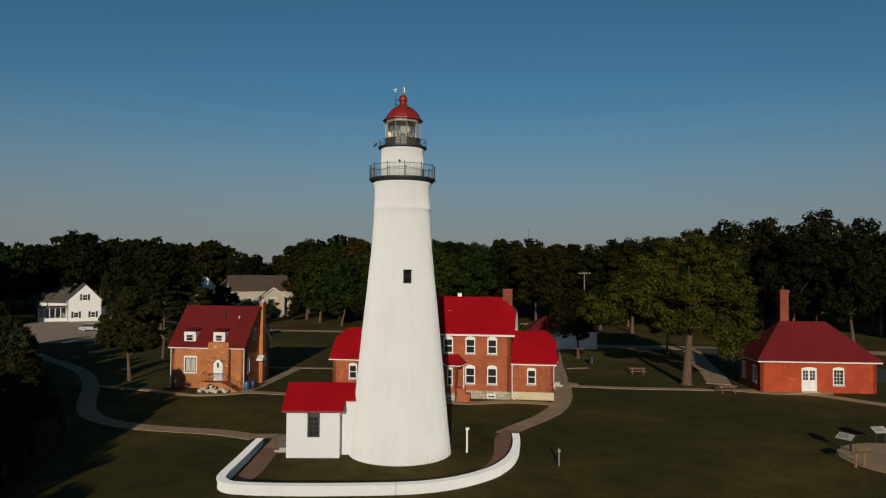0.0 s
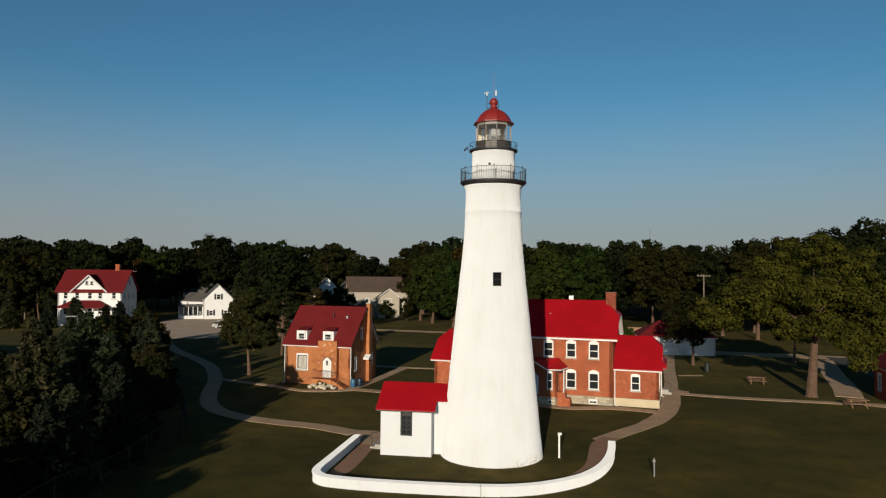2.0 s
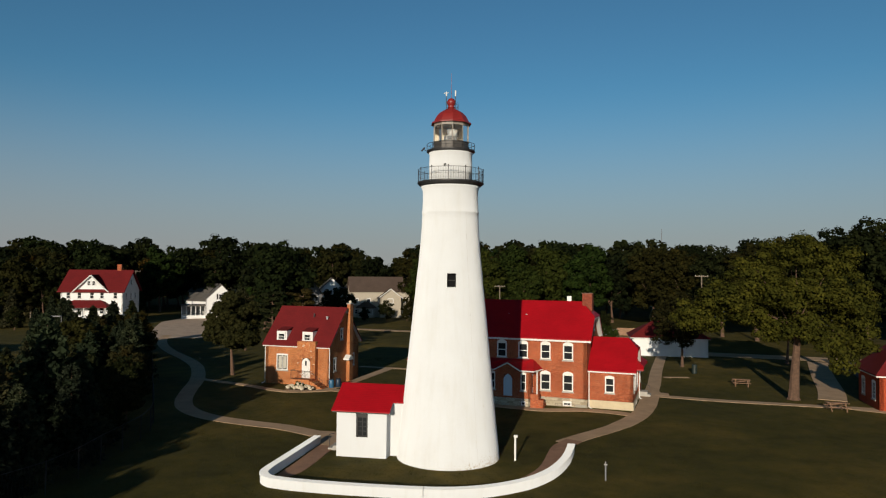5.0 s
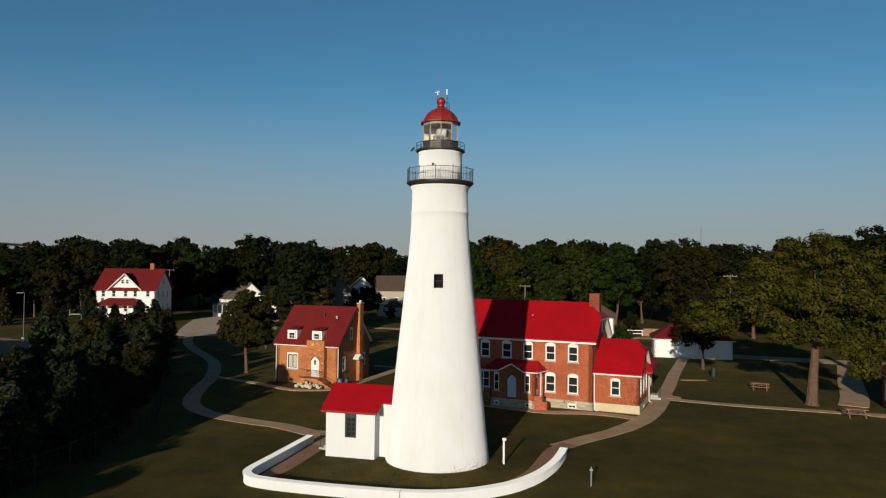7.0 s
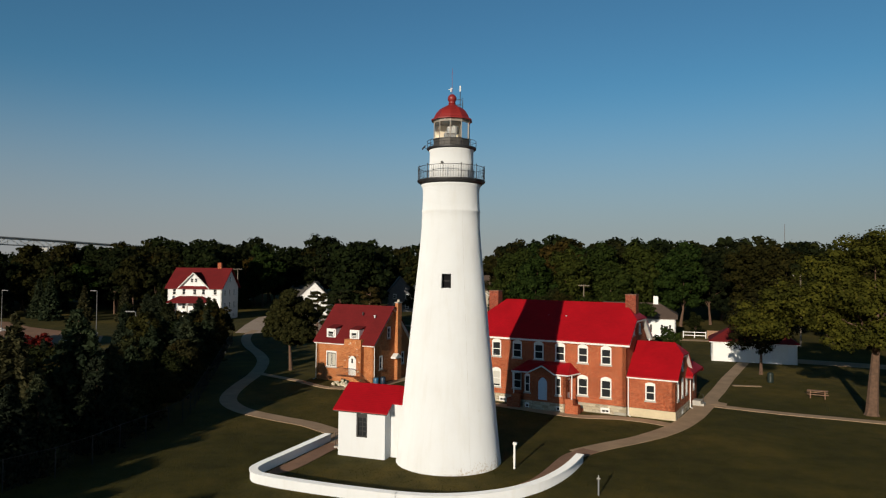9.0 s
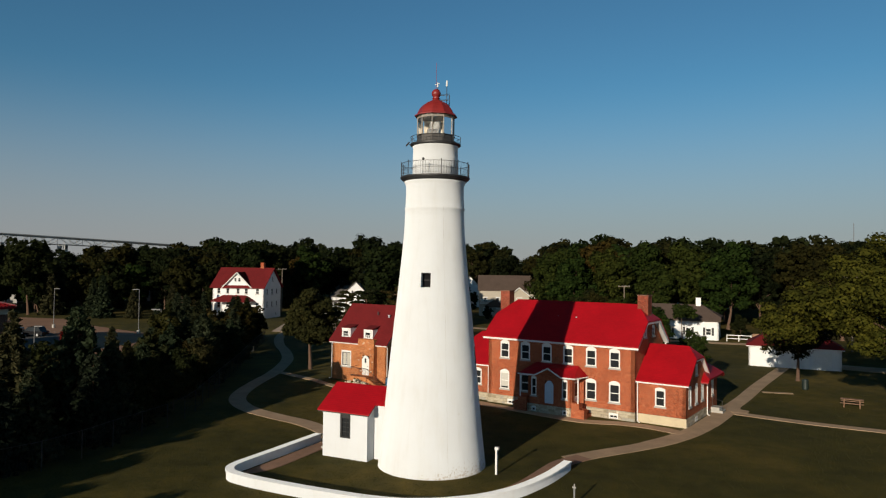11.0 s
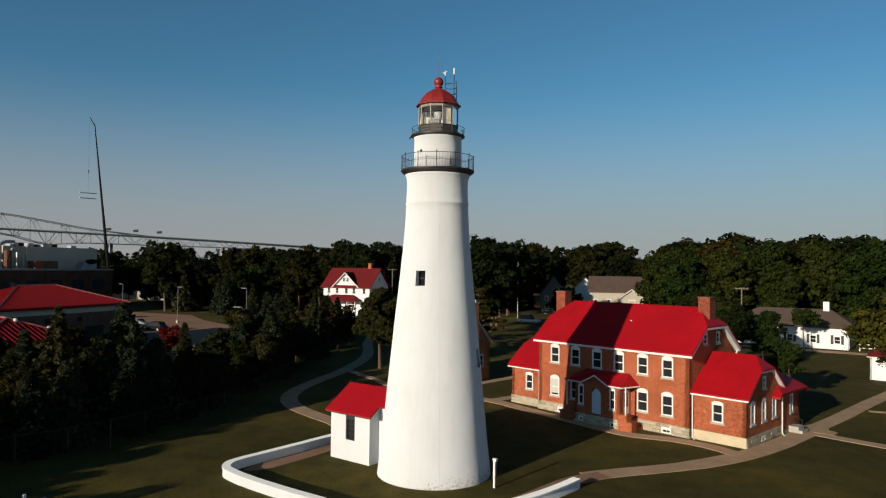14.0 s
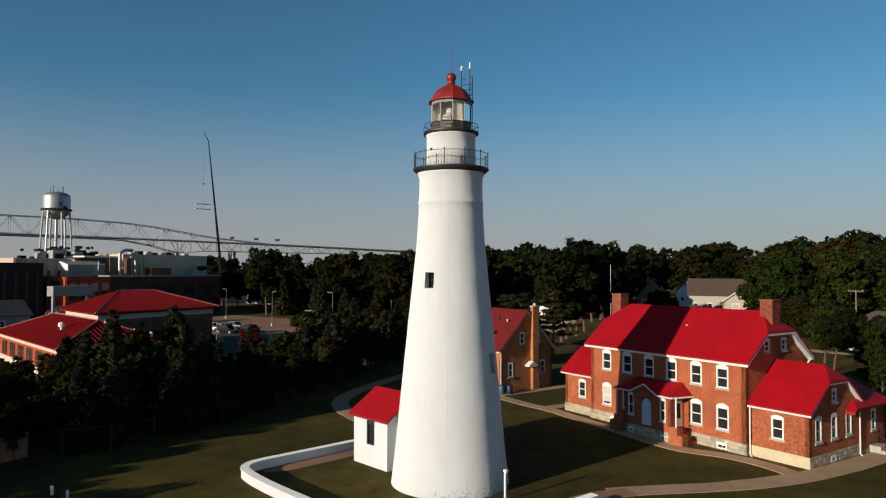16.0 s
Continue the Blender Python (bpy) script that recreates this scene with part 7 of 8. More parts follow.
def ridge_caps(parent, lines):
    for a, b in lines:
        part("ridge_cap", rod(bmesh.new(), SKEW @ Vector(a) + Vector((0, 0, 0.2)), SKEW @ Vector(b) + Vector((0, 0, 0.2)), 0.13, 5), M_ROOFCAP, parent, "pale metal ridge cap")


def skew_box(name, mat, parent, label, *rows):
    bm = boxes(*rows)
    bm.transform(SKEW)
    part(name, bm, mat, parent, label)


seam_roof(skewed([((0, 0, EZ), (LU, 0, EZ), (RX1, DU / 2, RZ), (RX0, DU / 2, RZ)), ((LU, DU, EZ), (0, DU, EZ), (RX0, DU / 2, RZ), (RX1, DU / 2, RZ)), ((0, DU, EZ), (0, 0, EZ), (RX0, DU / 2, RZ)), ((LU, 0, EZ), (LU, DU, EZ), (RX1, DU / 2, RZ))]),
          stn, "roof", "red metal hipped roof")
ridge_caps(stn, (((0, 0, EZ), (RX0, DU / 2, RZ)), ((LU, 0, EZ), (RX1, DU / 2, RZ)), ((RX0, DU / 2, RZ), (RX1, DU / 2, RZ))))
skew_box("cream_band", M_CREAM, stn, "cream band under the eave", (0.7, LU - 0.9, 0.7, DU - 0.7, 5.45, 6.28))
skew_box("wall", M_BRICKB, stn, "brown brick walls", (0.75, LU - 0.95, 0.75, DU - 0.75, -0.1, 5.45))
for x in (11, 15.5):
    part("garage_door", boxes((x - 1.6, x + 1.6, 0.66, 0.71, 0, 3.4)), M_DKGREY, stn, "dark roller door")
for x in (7.4, 12.6):
    part("vent", boxes((x, x + 0.8, 0.64, 0.7, 4.2, 4.9)), M_DKGREY, stn, "dark louvred vent")
LW = pose(-52.8, -11.1, 0, 0, 0, 109)
lwb = thing("red_roofed_station", "lower wing of the station with red metal roof", "building", LW)
WE, WR, WL, WD = 3.7, 6.1, 30.0, 13.4
seam_roof(skewed([((0, 0, WE), (WD, 0, WE), (6.7, 5.2, WR)), ((0, WL, WE), (0, 0, WE), (6.7, 5.2, WR), (6.7, WL - 6, WR)), ((WD, 0, WE), (WD, WL, WE), (6.7, WL - 6, WR), (6.7, 5.2, WR)), ((WD, WL, WE), (0, WL, WE), (6.7, WL - 6, WR))]), lwb, "roof", "low red metal hipped roof")
ridge_caps(lwb, (((0, 0, WE), (6.7, 5.2, WR)), ((WD, 0, WE), (6.7, 5.2, WR)), ((6.7, 5.2, WR), (6.7, WL - 6, WR)), ((0, WL, WE), (6.7, WL - 6, WR))))
skew_box("cream_band", M_CREAM, lwb, "", (0.6, 12.8, 0.6, WL - 0.6, 3.1, 3.6))
skew_box("wall", M_BRICKP, lwb, "red-brown brick walls", (0.65, 12.75, 0.65, WL - 0.65, 0.8, 3.1))
skew_box("plinth", M_CREAM, lwb, "cream stone plinth", (0.6, 12.8, 0.6, WL - 0.6, -0.1, 0.8))
for k in range(6):
    skew_box("window", M_DARKGLASS, lwb, "", (0.6, 0.64, 3.5 + 4.3 * k, 6.3 + 4.3 * k, 0.95, 2.8))
    skew_box("frame", M_REDPAINT, lwb, "red painted window mullion", (0.56, 0.6, 4.8 + 4.3 * k, 5.0 + 4.3 * k, 0.95, 2.8))
for x, y, z in ((7.4, 4.4, 5.6), (10.6, 2.4, 4.55), (12.4, 1.4, 4.05), (3.4, 9.5, 4.9)):
    big = 1.35 if y > 9 else 0.8
    part("roof_vent", lathe(bmesh.new(), [(0.13, 0), (0.13, 0.4), (0.28, 0.45), (0.28, 0.75), (0.1, 0.88)], 10), M_WHITE, lwb, "white mushroom roof vent", Matrix.Translation(SKEW @ Vector((x, y, z))) @ Matrix.Scale(big, 4))

# ---- factory and tanks ----
FC = pose(-153, 19.5, 0, 0, 0, 108)
fac = thing("factory", "long dark flat-roofed factory with brick end and roof plant", "factory", FC)
part("wall", boxes((0, 34.5, 0, 34, -0.1, 10.6)), M_DKBRICK, fac, "dark brown factory wall")
part("parapet", boxes((-0.15, 34.65, -0.15, 34.15, 10.6, 11.0)), M_GREY, fac)
part("brick_end", boxes((-11.4, -0.02, -0.3, 30, -0.1, 10.7)), M_BRICKP, fac, "orange-red brick end bay")
for k in range(5):
    part("window", boxes((3 + 6.3 * k, 6.4 + 6.3 * k, -0.06, -0.01, 5.6, 8.2)), M_DARKGLASS, fac)
    part("pier", boxes((1.6 + 6.3 * k, 2.1 + 6.3 * k, -0.25, -0.01, 0, 10.6)), M_DKBRICK, fac)
for k in range(4):
    part("window", boxes((-11.46, -11.41, 2 + 5 * k, 5.2 + 5 * k, 6.2, 9.6)), M_DARKGLASS, fac)
    wn2 = part("window", boxes((-10.4 + 2.7 * k, -8.6 + 2.7 * k, -0.36, -0.31, 5.2, 9.2)), M_DARKGLASS, fac)
    part("blind", boxes((-10.4 + 2.7 * k, -8.6 + 2.7 * k, -0.4, -0.37, 7.0 + 0.3 * (k % 2), 9.2)), M_PINK, wn2, "faded pinkish blind")
    part("pier", boxes((-11.2 + 2.7 * k, -10.8 + 2.7 * k, -0.5, -0.31, 0, 10.7)), M_BRICKP, fac)
part("upper_block", boxes((13.6, 34.4, 6, 30, 11.0, 16.6)), M_PALE, fac, "pale grey upper hall")
part("upper_end", boxes((7.6, 13.58, 6.3, 30, 11.0, 16.6)), M_BEIGE, fac, "beige end of the upper hall")
part("upper_roof", boxes((-2, 7.58, 8, 30, 15.6, 16.0)), M_WHITE, fac, "white membrane roof")
part("upper_hut", boxes((14, 20, 3, 5.98, 11.0, 13.0)), M_BRICKB, fac)
part("hut_door", boxes((14.0, 15.8, 2.9, 2.99, 11.0, 13.0)), M_BRICKP, fac)
part("roof_unit", prism(bmesh.new(), [(27, 11.0), (30, 11.0), (29.6, 12.0), (28.2, 12.8)], 3, 5.5), M_STEEL, fac, "metal roof cowl")
part("roof_unit", prism(bmesh.new(), [(30.2, 12.2), (32.2, 12.6), (31.8, 13.6), (30.4, 13.4)], 3, 5.5), M_BOOM, fac, "dark tilted fan housing")
part("back_hall", boxes((-17, -3, 12, 26, 10.0, 15.2)), M_BEIGE, fac, "beige rear hall")
for k in range(6):
    part("pilaster", boxes((-16.6 + 2.4 * k, -16.2 + 2.4 * k, 11.8, 11.99, 10.0, 15.2)), M_TAN, fac)
shd = part("roof_shed", prism(bmesh.new(), [(7.0, 10.7), (15.0, 10.7), (15.0, 13.7), (11.0, 14.6), (7.0, 13.7)], -6.6, 3.0, "x"), M_GREY, fac, "grey metal shed on the roof")
part("shed_end", prism(bmesh.new(), [(7.0, 10.7), (15.0, 10.7), (15.0, 13.7), (11.0, 14.6), (7.0, 13.7)], -6.7, -6.61, "x"), M_WHITE, shd, "white shed end")
part("shed_door", boxes((0.2, 1.2, 6.95, 6.99, 10.7, 13.0)), M_STEEL, shd)
rng = random.Random(3)
for k in range(20):
    x = rng.uniform(-10, 7)
    y = rng.uniform(15, 28)
    w = rng.uniform(0.4, 1.3)
    z = 15.2 if x < -3 else 16.0
    ru = part("roof_unit", boxes((x - w, x + w, y - w, y + w, z, z + rng.uniform(0.6, 2.2))), (M_STEEL, M_BOOM, M_DKGREY, M_GREY)[k % 4], fac)
    part("fan", lathe(bmesh.new(), [(w * 0.5, z + 2.0), (w * 0.6, z + 2.5), (w * 0.3, z + 2.7)], 10, x, y), M_DKGREY, ru)
for k in range(8):
    x = rng.uniform(9, 33)
    y = rng.uniform(9, 26)
    part("roof_unit", boxes((x - 0.8, x + 0.8, y - 0.8, y + 0.8, 16.6, 17.2 + rng.uniform(0.1, 0.9))), (M_DKGREY, M_STEEL)[k % 2], fac)
for k in range(7):
    x, y, z = rng.uniform(0, 13), rng.uniform(4.5, 6.0), rng.uniform(13.0, 15.6)
    part("pipe", rod(bmesh.new(), (x, y, 11), (x, y, z), rng.uniform(0.12, 0.3), 8), (M_STEEL, M_BRICKB, M_WHITE)[k % 3], fac)
part("pipe", rod(rod(rod(bmesh.new(), (6.0, 5.2, 11), (6.0, 5.2, 16.8), 0.42, 10), (6.0, 5.2, 16.8), (7.2, 5.2, 17.6), 0.42, 10), (7.2, 5.2, 17.6), (9.6, 5.2, 17.6), 0.42, 10), M_STEEL, fac, "curved metal duct")
part("pipe", rod(rod(bmesh.new(), (10.5, 5.2, 11), (10.5, 5.2, 15.2), 0.3, 10), (10.5, 5.2, 15.2), (9.0, 5.2, 15.8), 0.3, 10), M_STEEL, fac, "bent metal duct")
part("stack", rod(bmesh.new(), (7.6, 4.6, 10.8), (7.6, 4.6, 15.4), 0.95, 14), M_BRICKB, fac, "rusty stack")
f2 = thing("factory", "dark concrete industrial block", "factory", pose(-150, -9, 0, 0, 0, 100))
part("wall", boxes((0, 14, 0, 20, -0.1, 14.0)), M_DKGREY, f2)
for k in range(8):
    part("rib", boxes((1 + 2.3 * k, 1.5 + 2.3 * k, -0.3, -0.02, 0, 12.2)), M_RIB, f2)
f3 = thing("warehouse", "low beige warehouse with flat roof", "warehouse", pose(-172, 4, 0, 0, 0, 100))
part("wall", boxes((0, 20, 0, 14, -0.1, 14.2)), M_BEIGE, f3)
part("roof", boxes((-0.2, 20.2, -0.2, 14.2, 14.2, 14.6)), M_GREY, f3)
f4 = thing("conveyor", "raised grey enclosed gallery on steel legs", "conveyor", pose(-128, 2.4, 0, 0, 0, 108))
part("housing", boxes((0, 8.5, 0, 2.4, 6.9, 9.0)), M_GREY, f4)
for x in (0.6, 7.9):
    part("leg", boxes((x - 0.2, x + 0.2, 0.8, 1.4, -0.1, 6.9)), M_STEEL, f4)
for k, (x, y, w, d, h, mt) in enumerate(((-214, 70, 20, 12, 7.5, M_GREY), (-196, 84, 22, 12, 8.5, M_GREY), (-178, 118, 20, 12, 9, M_GREY))):
    b = thing("warehouse", "low flat-roofed industrial shed", "warehouse", pose(x, y, 0, 0, 0, 108))
    part("wall", boxes((0, w, 0, d, -0.1, h - 0.4)), mt, b)
    part("roof", boxes((-0.3, w + 0.3, -0.3, d + 0.3, h - 0.4, h)), M_GREY, b)

# ---- water tower ----
wt = thing("water_tower", "silver water tower on tall braced legs with roof antennas", "water tower", pose(-263.8, 28.0, 0))
part("tank", lathe(bmesh.new(), [(0.9, 31.6), (2.6, 32.3), (4.1, 33.4), (4.75, 34.8), (4.8, 35.4), (4.8, 40.3), (4.6, 40.9), (3.4, 41.7), (1.6, 42.2), (0.3, 42.3)], 40), M_STEEL, wt, "silver steel tank", smooth=True)
part("catwalk", lathe(bmesh.new(), [(4.75, 34.9), (5.35, 34.95), (5.35, 35.6), (5.3, 35.6), (5.25, 35.05), (4.75, 35.05)], 40, cap=False), M_DKGREY, wt)
for k in range(6):
    a = 2 * math.pi * (k + 0.2) / 6
    part("leg", rod(bmesh.new(), (6.5 * math.cos(a), 6.5 * math.sin(a), -0.1), (4.5 * math.cos(a), 4.5 * math.sin(a), 35.2), 0.34, 10), M_STEEL, wt, "pale tubular leg")
    b = 2 * math.pi * (k + 1.2) / 6
    for z, r in ((11, 5.9), (24.5, 5.1)):
        part("brace", rod(bmesh.new(), (r * math.cos(a), r * math.sin(a), z), (r * math.cos(b), r * math.sin(b), z), 0.13, 6), M_STEEL, wt)
part("riser", rod(bmesh.new(), (0, 0, -0.1), (0, 0, 32), 0.55, 12), M_STEEL, wt)
for k in range(9):
    a = 2 * math.pi * k / 9
    part("antenna", rod(bmesh.new(), (2.2 * math.cos(a), 2.2 * math.sin(a), 41.9), (2.2 * math.cos(a), 2.2 * math.sin(a), 43.4 + (k % 3) * 0.6), 0.09, 5), M_DKGREY, wt)
part("equipment_box", boxes((4.9, 5.9, 1.2, 2.4, 34.9, 36.4)), M_DKGREY, wt, "dark box on the catwalk")
mk = boxes((-0.1, 0.1, -0.9, -0.5, 0, 2.0), (-0.1, 0.1, 0.1, 0.5, 0, 2.0), (-0.1, 0.1, -0.5, 0.1, 0.8, 1.2))
part("mark", mk, M_DKGREY, wt, "dark painted mark", Matrix.Rotation(radians(8), 4, "Z") @ Matrix.Translation((4.78, 0, 36.4)) @ Matrix.Scale(0.8, 4))

# ---- truss bridge ----
bri = thing("truss_bridge", "long grey steel cantilever truss road bridge far off", "bridge")
BY = np.array([-220, -150, -60, 20, 62, 110, 156, 185, 205, 240, 300, 380, 470, 560, 700])
DECK = -4.7 + np.array([52, 51.5, 50, 48.2, 47.4, 47, 46.4, 46, 45.7, 45.2, 44.2, 42.5, 40.3, 37.5, 33])
TOP = -4.7 + np.array([60, 66, 66, 64, 63.5, 63, 61, 58, 55, 49.5, 44.6, 42.9, 40.7, 37.9, 33.4])
LOW = -4.7 + np.array([33, 40, 48.5, 46.8, 46, 45.6, 44.6, 39.5, 33, 36, 35.5, 35.5, 33.8, 31.5, 28])


def bx(y):
    return -664 + 0.055 * y


ys = np.arange(-220, 701, 13.0)
for side in (-5.5, 5.5):
    tr = bmesh.new()
    for i, (a, b) in enumerate(zip(ys, ys[1:])):
        pa = {k: Vector((bx(a) + side, a, float(np.interp(a, BY, arr)))) for k, arr in (("d", DECK), ("t", TOP), ("l", LOW))}
        pb2 = {k: Vector((bx(b) + side, b, float(np.interp(b, BY, arr)))) for k, arr in (("d", DECK), ("t", TOP), ("l", LOW))}
        for k in ("d", "t", "l"):
            rod(tr, pa[k], pb2[k], 0.4 if k != "d" else 0.6, 4)
        if pa["t"].z - pa["l"].z > 2:
            rod(tr, pa["l"], pa["t"], 0.26, 4)
            rod(tr, *((pa["l"], pb2["t"]) if i % 2 else (pa["t"], pb2["l"])), 0.3, 4)
    part("truss", tr, M_BRIDGE, bri, "riveted steel truss side")
part("deck", prism(bmesh.new(), [*[(float(y), float(np.interp(y, BY, DECK)) + 0.9) for y in ys], *[(float(y), float(np.interp(y, BY, DECK)) - 0.6) for y in reversed(ys)]], -6.5, 6.5, "x"), M_BRIDGE, bri, "road deck",
     Matrix(((1, 0.055, 0, -664), (0, 1, 0, 0), (0, 0, 1, 0), (0, 0, 0, 1))))
for y in (-200, -60, 205, 262, 320, 380, 440, 500, 560, 620, 690):
    z = float(np.interp(y, BY, LOW))
    part("pier", boxes((bx(y) - 6.5, bx(y) - 4, y - 1.5, y + 1.5, -0.1, z), (bx(y) + 4, bx(y) + 6.5, y - 1.5, y + 1.5, -0.1, z), (bx(y) - 6.5, bx(y) + 6.5, y - 1.2, y + 1.2, z - 4, z - 1)), M_BRIDGE, bri, "concrete pier")
for y in (262, 288, 312):
    part("sign_gantry", boxes((bx(y) - 5, bx(y) + 5, y - 0.3, y + 0.3, float(np.interp(y, BY, DECK)) + 4, float(np.interp(y, BY, DECK)) + 6.5)), M_DKGREY, bri)

# ---- crane boom ----
cr2 = thing("mobile_crane", "tall dark lattice crane boom leaning over the factory", "crane", pose(-223.0, 78.0, -1.5))
part("carrier", boxes((-2, 2, -5, 5, -0.1, 3.2)), M_DKGREY, cr2)
bmn = bmesh.new()
A0, A1 = Vector((0, 0, 2.5)), Vector((-2.4, -6.0, 63.4))
rod(bmn, A0, A0.lerp(A1, 0.45), 0.55, 4, 0.45)
rod(bmn, A0.lerp(A1, 0.45), A1, 0.42, 4, 0.16)
part("boom", bmn, M_BOOM, cr2, "dark telescopic boom")
TIP = A1 + Vector((-0.5, -1.6, 3))
part("jib", rod(bmesh.new(), A1, TIP, 0.18, 4, 0.1), M_BOOM, cr2)
part("hoist_rope", rod(bmesh.new(), TIP, (TIP.x, TIP.y, 37.2), 0.02, 4), M_BOOM, cr2)
part("hook", boxes((-0.22, 0.22, -0.22, 0.22, 0, 0.9)), M_STEEL, cr2, m=Matrix.Translation((TIP.x, TIP.y, 46.3)))
for z in (38.9, 37.0):
    part("lifting_beam", boxes((-0.2, 0.2, -2.9, 2.9, 0, 0.3)), M_WHITE, cr2, "pale lifting beam on the rope", Matrix.Translation((TIP.x, TIP.y, z)))

# ---- distant houses ----


def cottage(x, y, turn, w, d, he, hr, wallm, roofm, label, rows=1, hip=0.0, chimney=None):
    ob = thing("house", label, "house", pose(x, y, 0, 0, 0, turn))
    wb = []
    n = max(2, int(w / 3.2))
    hs = []
    for r in range(rows):
        z = 0.9 + 2.8 * r
        hs += [(w * (i + 0.5) / n - 0.5, w * (i + 0.5) / n + 0.5, z, z + 1.35) for i in range(n)]
    wb.append(wall(bmesh.new(), w, [(0, he), (w, he)], hs, 0.2, -0.1, Matrix.Translation((-w / 2, 0, 0))))
    wb.append(wall(bmesh.new(), w, [(0, he), (w, he)], [], 0.2, -0.1, Matrix.Translation((-w / 2, d - 0.2, 0))))
    gt2 = [(0, he), (d / 2, he + (hr - he) * (0.95 if hip < 0.5 else 0.02)), (d, he)]
    ms = 2
    h2 = [(d * (i + 0.5) / ms - 0.5, d * (i + 0.5) / ms + 0.5, 0.9 + 2.8 * r, 2.25 + 2.8 * r) for i in range(ms) for r in range(rows)]
    wb.append(wall(bmesh.new(), d, gt2, h2, 0.2, -0.1, side_matrix(w / 2, 0)))
    wb.append(wall(bmesh.new(), d, gt2, h2, 0.2, -0.1, side_matrix(-w / 2, d, False)))
    parts("wall", wb, wallm, ob)
    for a, b, z0, z1 in hs:
        window(ob, Matrix.Translation(((a + b) / 2 - w / 2, 0.02, z0)), 1.0, 1.35, 0.02, trim=M_SIDING, sill=False)
    for a, b, z0, z1 in h2:
        window(ob, side_matrix(w / 2, 0) @ Matrix.Translation(((a + b) / 2, 0.02, z0)), 1.0, 1.35, 0.02, trim=M_SIDING, sill=False)
    part("roof", roof_shape(-w / 2 - 0.4, w / 2 + 0.4, -0.4, d + 0.4, he, hr, hip, hip, 0.18), roofm, ob)
    if chimney:
        part("chimney", boxes((chimney[0] - 0.45, chimney[0] + 0.45, chimney[1] - 0.45, chimney[1] + 0.45, he, hr + 1.3)), M_WHITE if wallm is M_SIDING else M_BRICK, ob)
    return ob


cottage(-75.5, 133, -60, 8, 7, 5.4, 10.2, M_SLATE, M_GREYROOF, "dark grey house with steep gable", 2)
cottage(-80, 160, -62, 7, 7, 6.4, 10.0, M_SIDING, M_GREYROOF, "white house with steep gable", 2)
cottage(-72.5, 163, -62, 7, 6.5, 6.6, 10.4, M_SIDING, M_GREYROOF, "narrow white house with a steep front gable", 2)
wr = cottage(-1.7, 93.8, 4, 17.5, 8, 3.6, 6.3, M_SIDING, M_BROWNROOF, "long white bungalow with brown roof and dark shutters", 1, 0.8, (5.0, 4))
for k in range(5):
    for sx in (-0.74, 0.74):
        u = 17.5 * (k + 0.5) / 5 - 8.75 + sx
        part("shutter", boxes((u - 0.2, u + 0.2, -0.05, -0.003, 0.85, 2.3)), M_BLACK, wr, "dark louvred shutter")
dm = part("dormer", prism(bmesh.new(), [(2.5, 4.2), (3.9, 4.2), (3.9, 5.5), (3.2, 6.0), (2.5, 5.5)], 1.0, 3.2), M_SIDING, wr, "small white gabled dormer")
part("pane", boxes((2.85, 3.55, 0.96, 0.995, 4.6, 5.4)), M_GLASS, dm)
yard = thing("rail_fence", "short white rail fence beside the bungalow", "fence", pose(8.4, 94.6, 0, 0, 0, 4))
for x in (0.0, 2.0, 4.0):
    part("post", boxes((x - 0.07, x + 0.07, -0.07, 0.07, -0.1, 1.25)), M_WHITE, yard)
for z in (0.45, 1.05):
    part("rail", boxes((0.0, 4.0, -0.04, 0.04, z, z + 0.12)), M_WHITE, yard)
part("panel", boxes((4.2, 9.0, 0.4, 0.46, 0.0, 1.5)), M_WOOD, yard, "brown board panel behind the rails")
wc2 = cottage(-89.3, 109.5, -57, 7.5, 7, 5.0, 8.8, M_SIDING, M_GREYROOF, "white gabled cottage with black shutters and dark roof", 1)
GF = side_matrix(3.75, 0)
window(wc2, GF @ Matrix.Translation((3.5, -0.1, 4.9)), 1.1, 1.4, 0.02, trim=M_SIDING, sill=False)
for u in (1.0, 2.5, 4.5, 6.0):
    part("shutter", boxes((u - 0.22, u + 0.22, -0.06, -0.003, 0.85, 2.3)), M_BLACK, wc2, "black shutter", GF)
for u in (2.7, 4.3):
    part("shutter", boxes((u - 0.2, u + 0.2, -0.06, -0.003, 4.85, 6.3)), M_BLACK, wc2, "black shutter", GF)
# lower wing with a garage gable, and a screened porch
part("wing", prism(bmesh.new(), [(7.05, -0.1), (10.0, -0.1), (10.0, 2.7), (8.5, 4.0), (7.05, 2.7)], -5.0, 1.0, "x"), M_SIDING, wc2, "low white gabled wing")
wr2 = bmesh.new()
for sy in (-1, 1):
    q = [wr2.verts.new(c) for c in ((1.3, 8.52, 4.15), (-5.2, 8.52, 4.15), (-5.2, 8.52 + sy * 1.8, 2.6), (1.3, 8.52 + sy * 1.8, 2.6))]
    wr2.faces.new(q if sy > 0 else list(reversed(q)))
bmesh.ops.solidify(wr2, geom=wr2.faces[:], thickness=0.1)
part("wing_roof", wr2, M_GREYROOF, wc2, "dark wing roof")
part("porch_roof", boxes((-3.2, 2.4, -6.0, -0.02, 3.1, 3.4)), M_GREYROOF, wc2, "low dark porch roof")
part("porch_wall", boxes((-3.0, -2.8, -5.8, -0.02, -0.1, 3.1)), M_GREY, wc2)
part("porch_base", boxes((-2.79, 2.2, -5.8, -0.02, -0.1, 0.8)), M_SIDING, wc2, "white porch skirting")
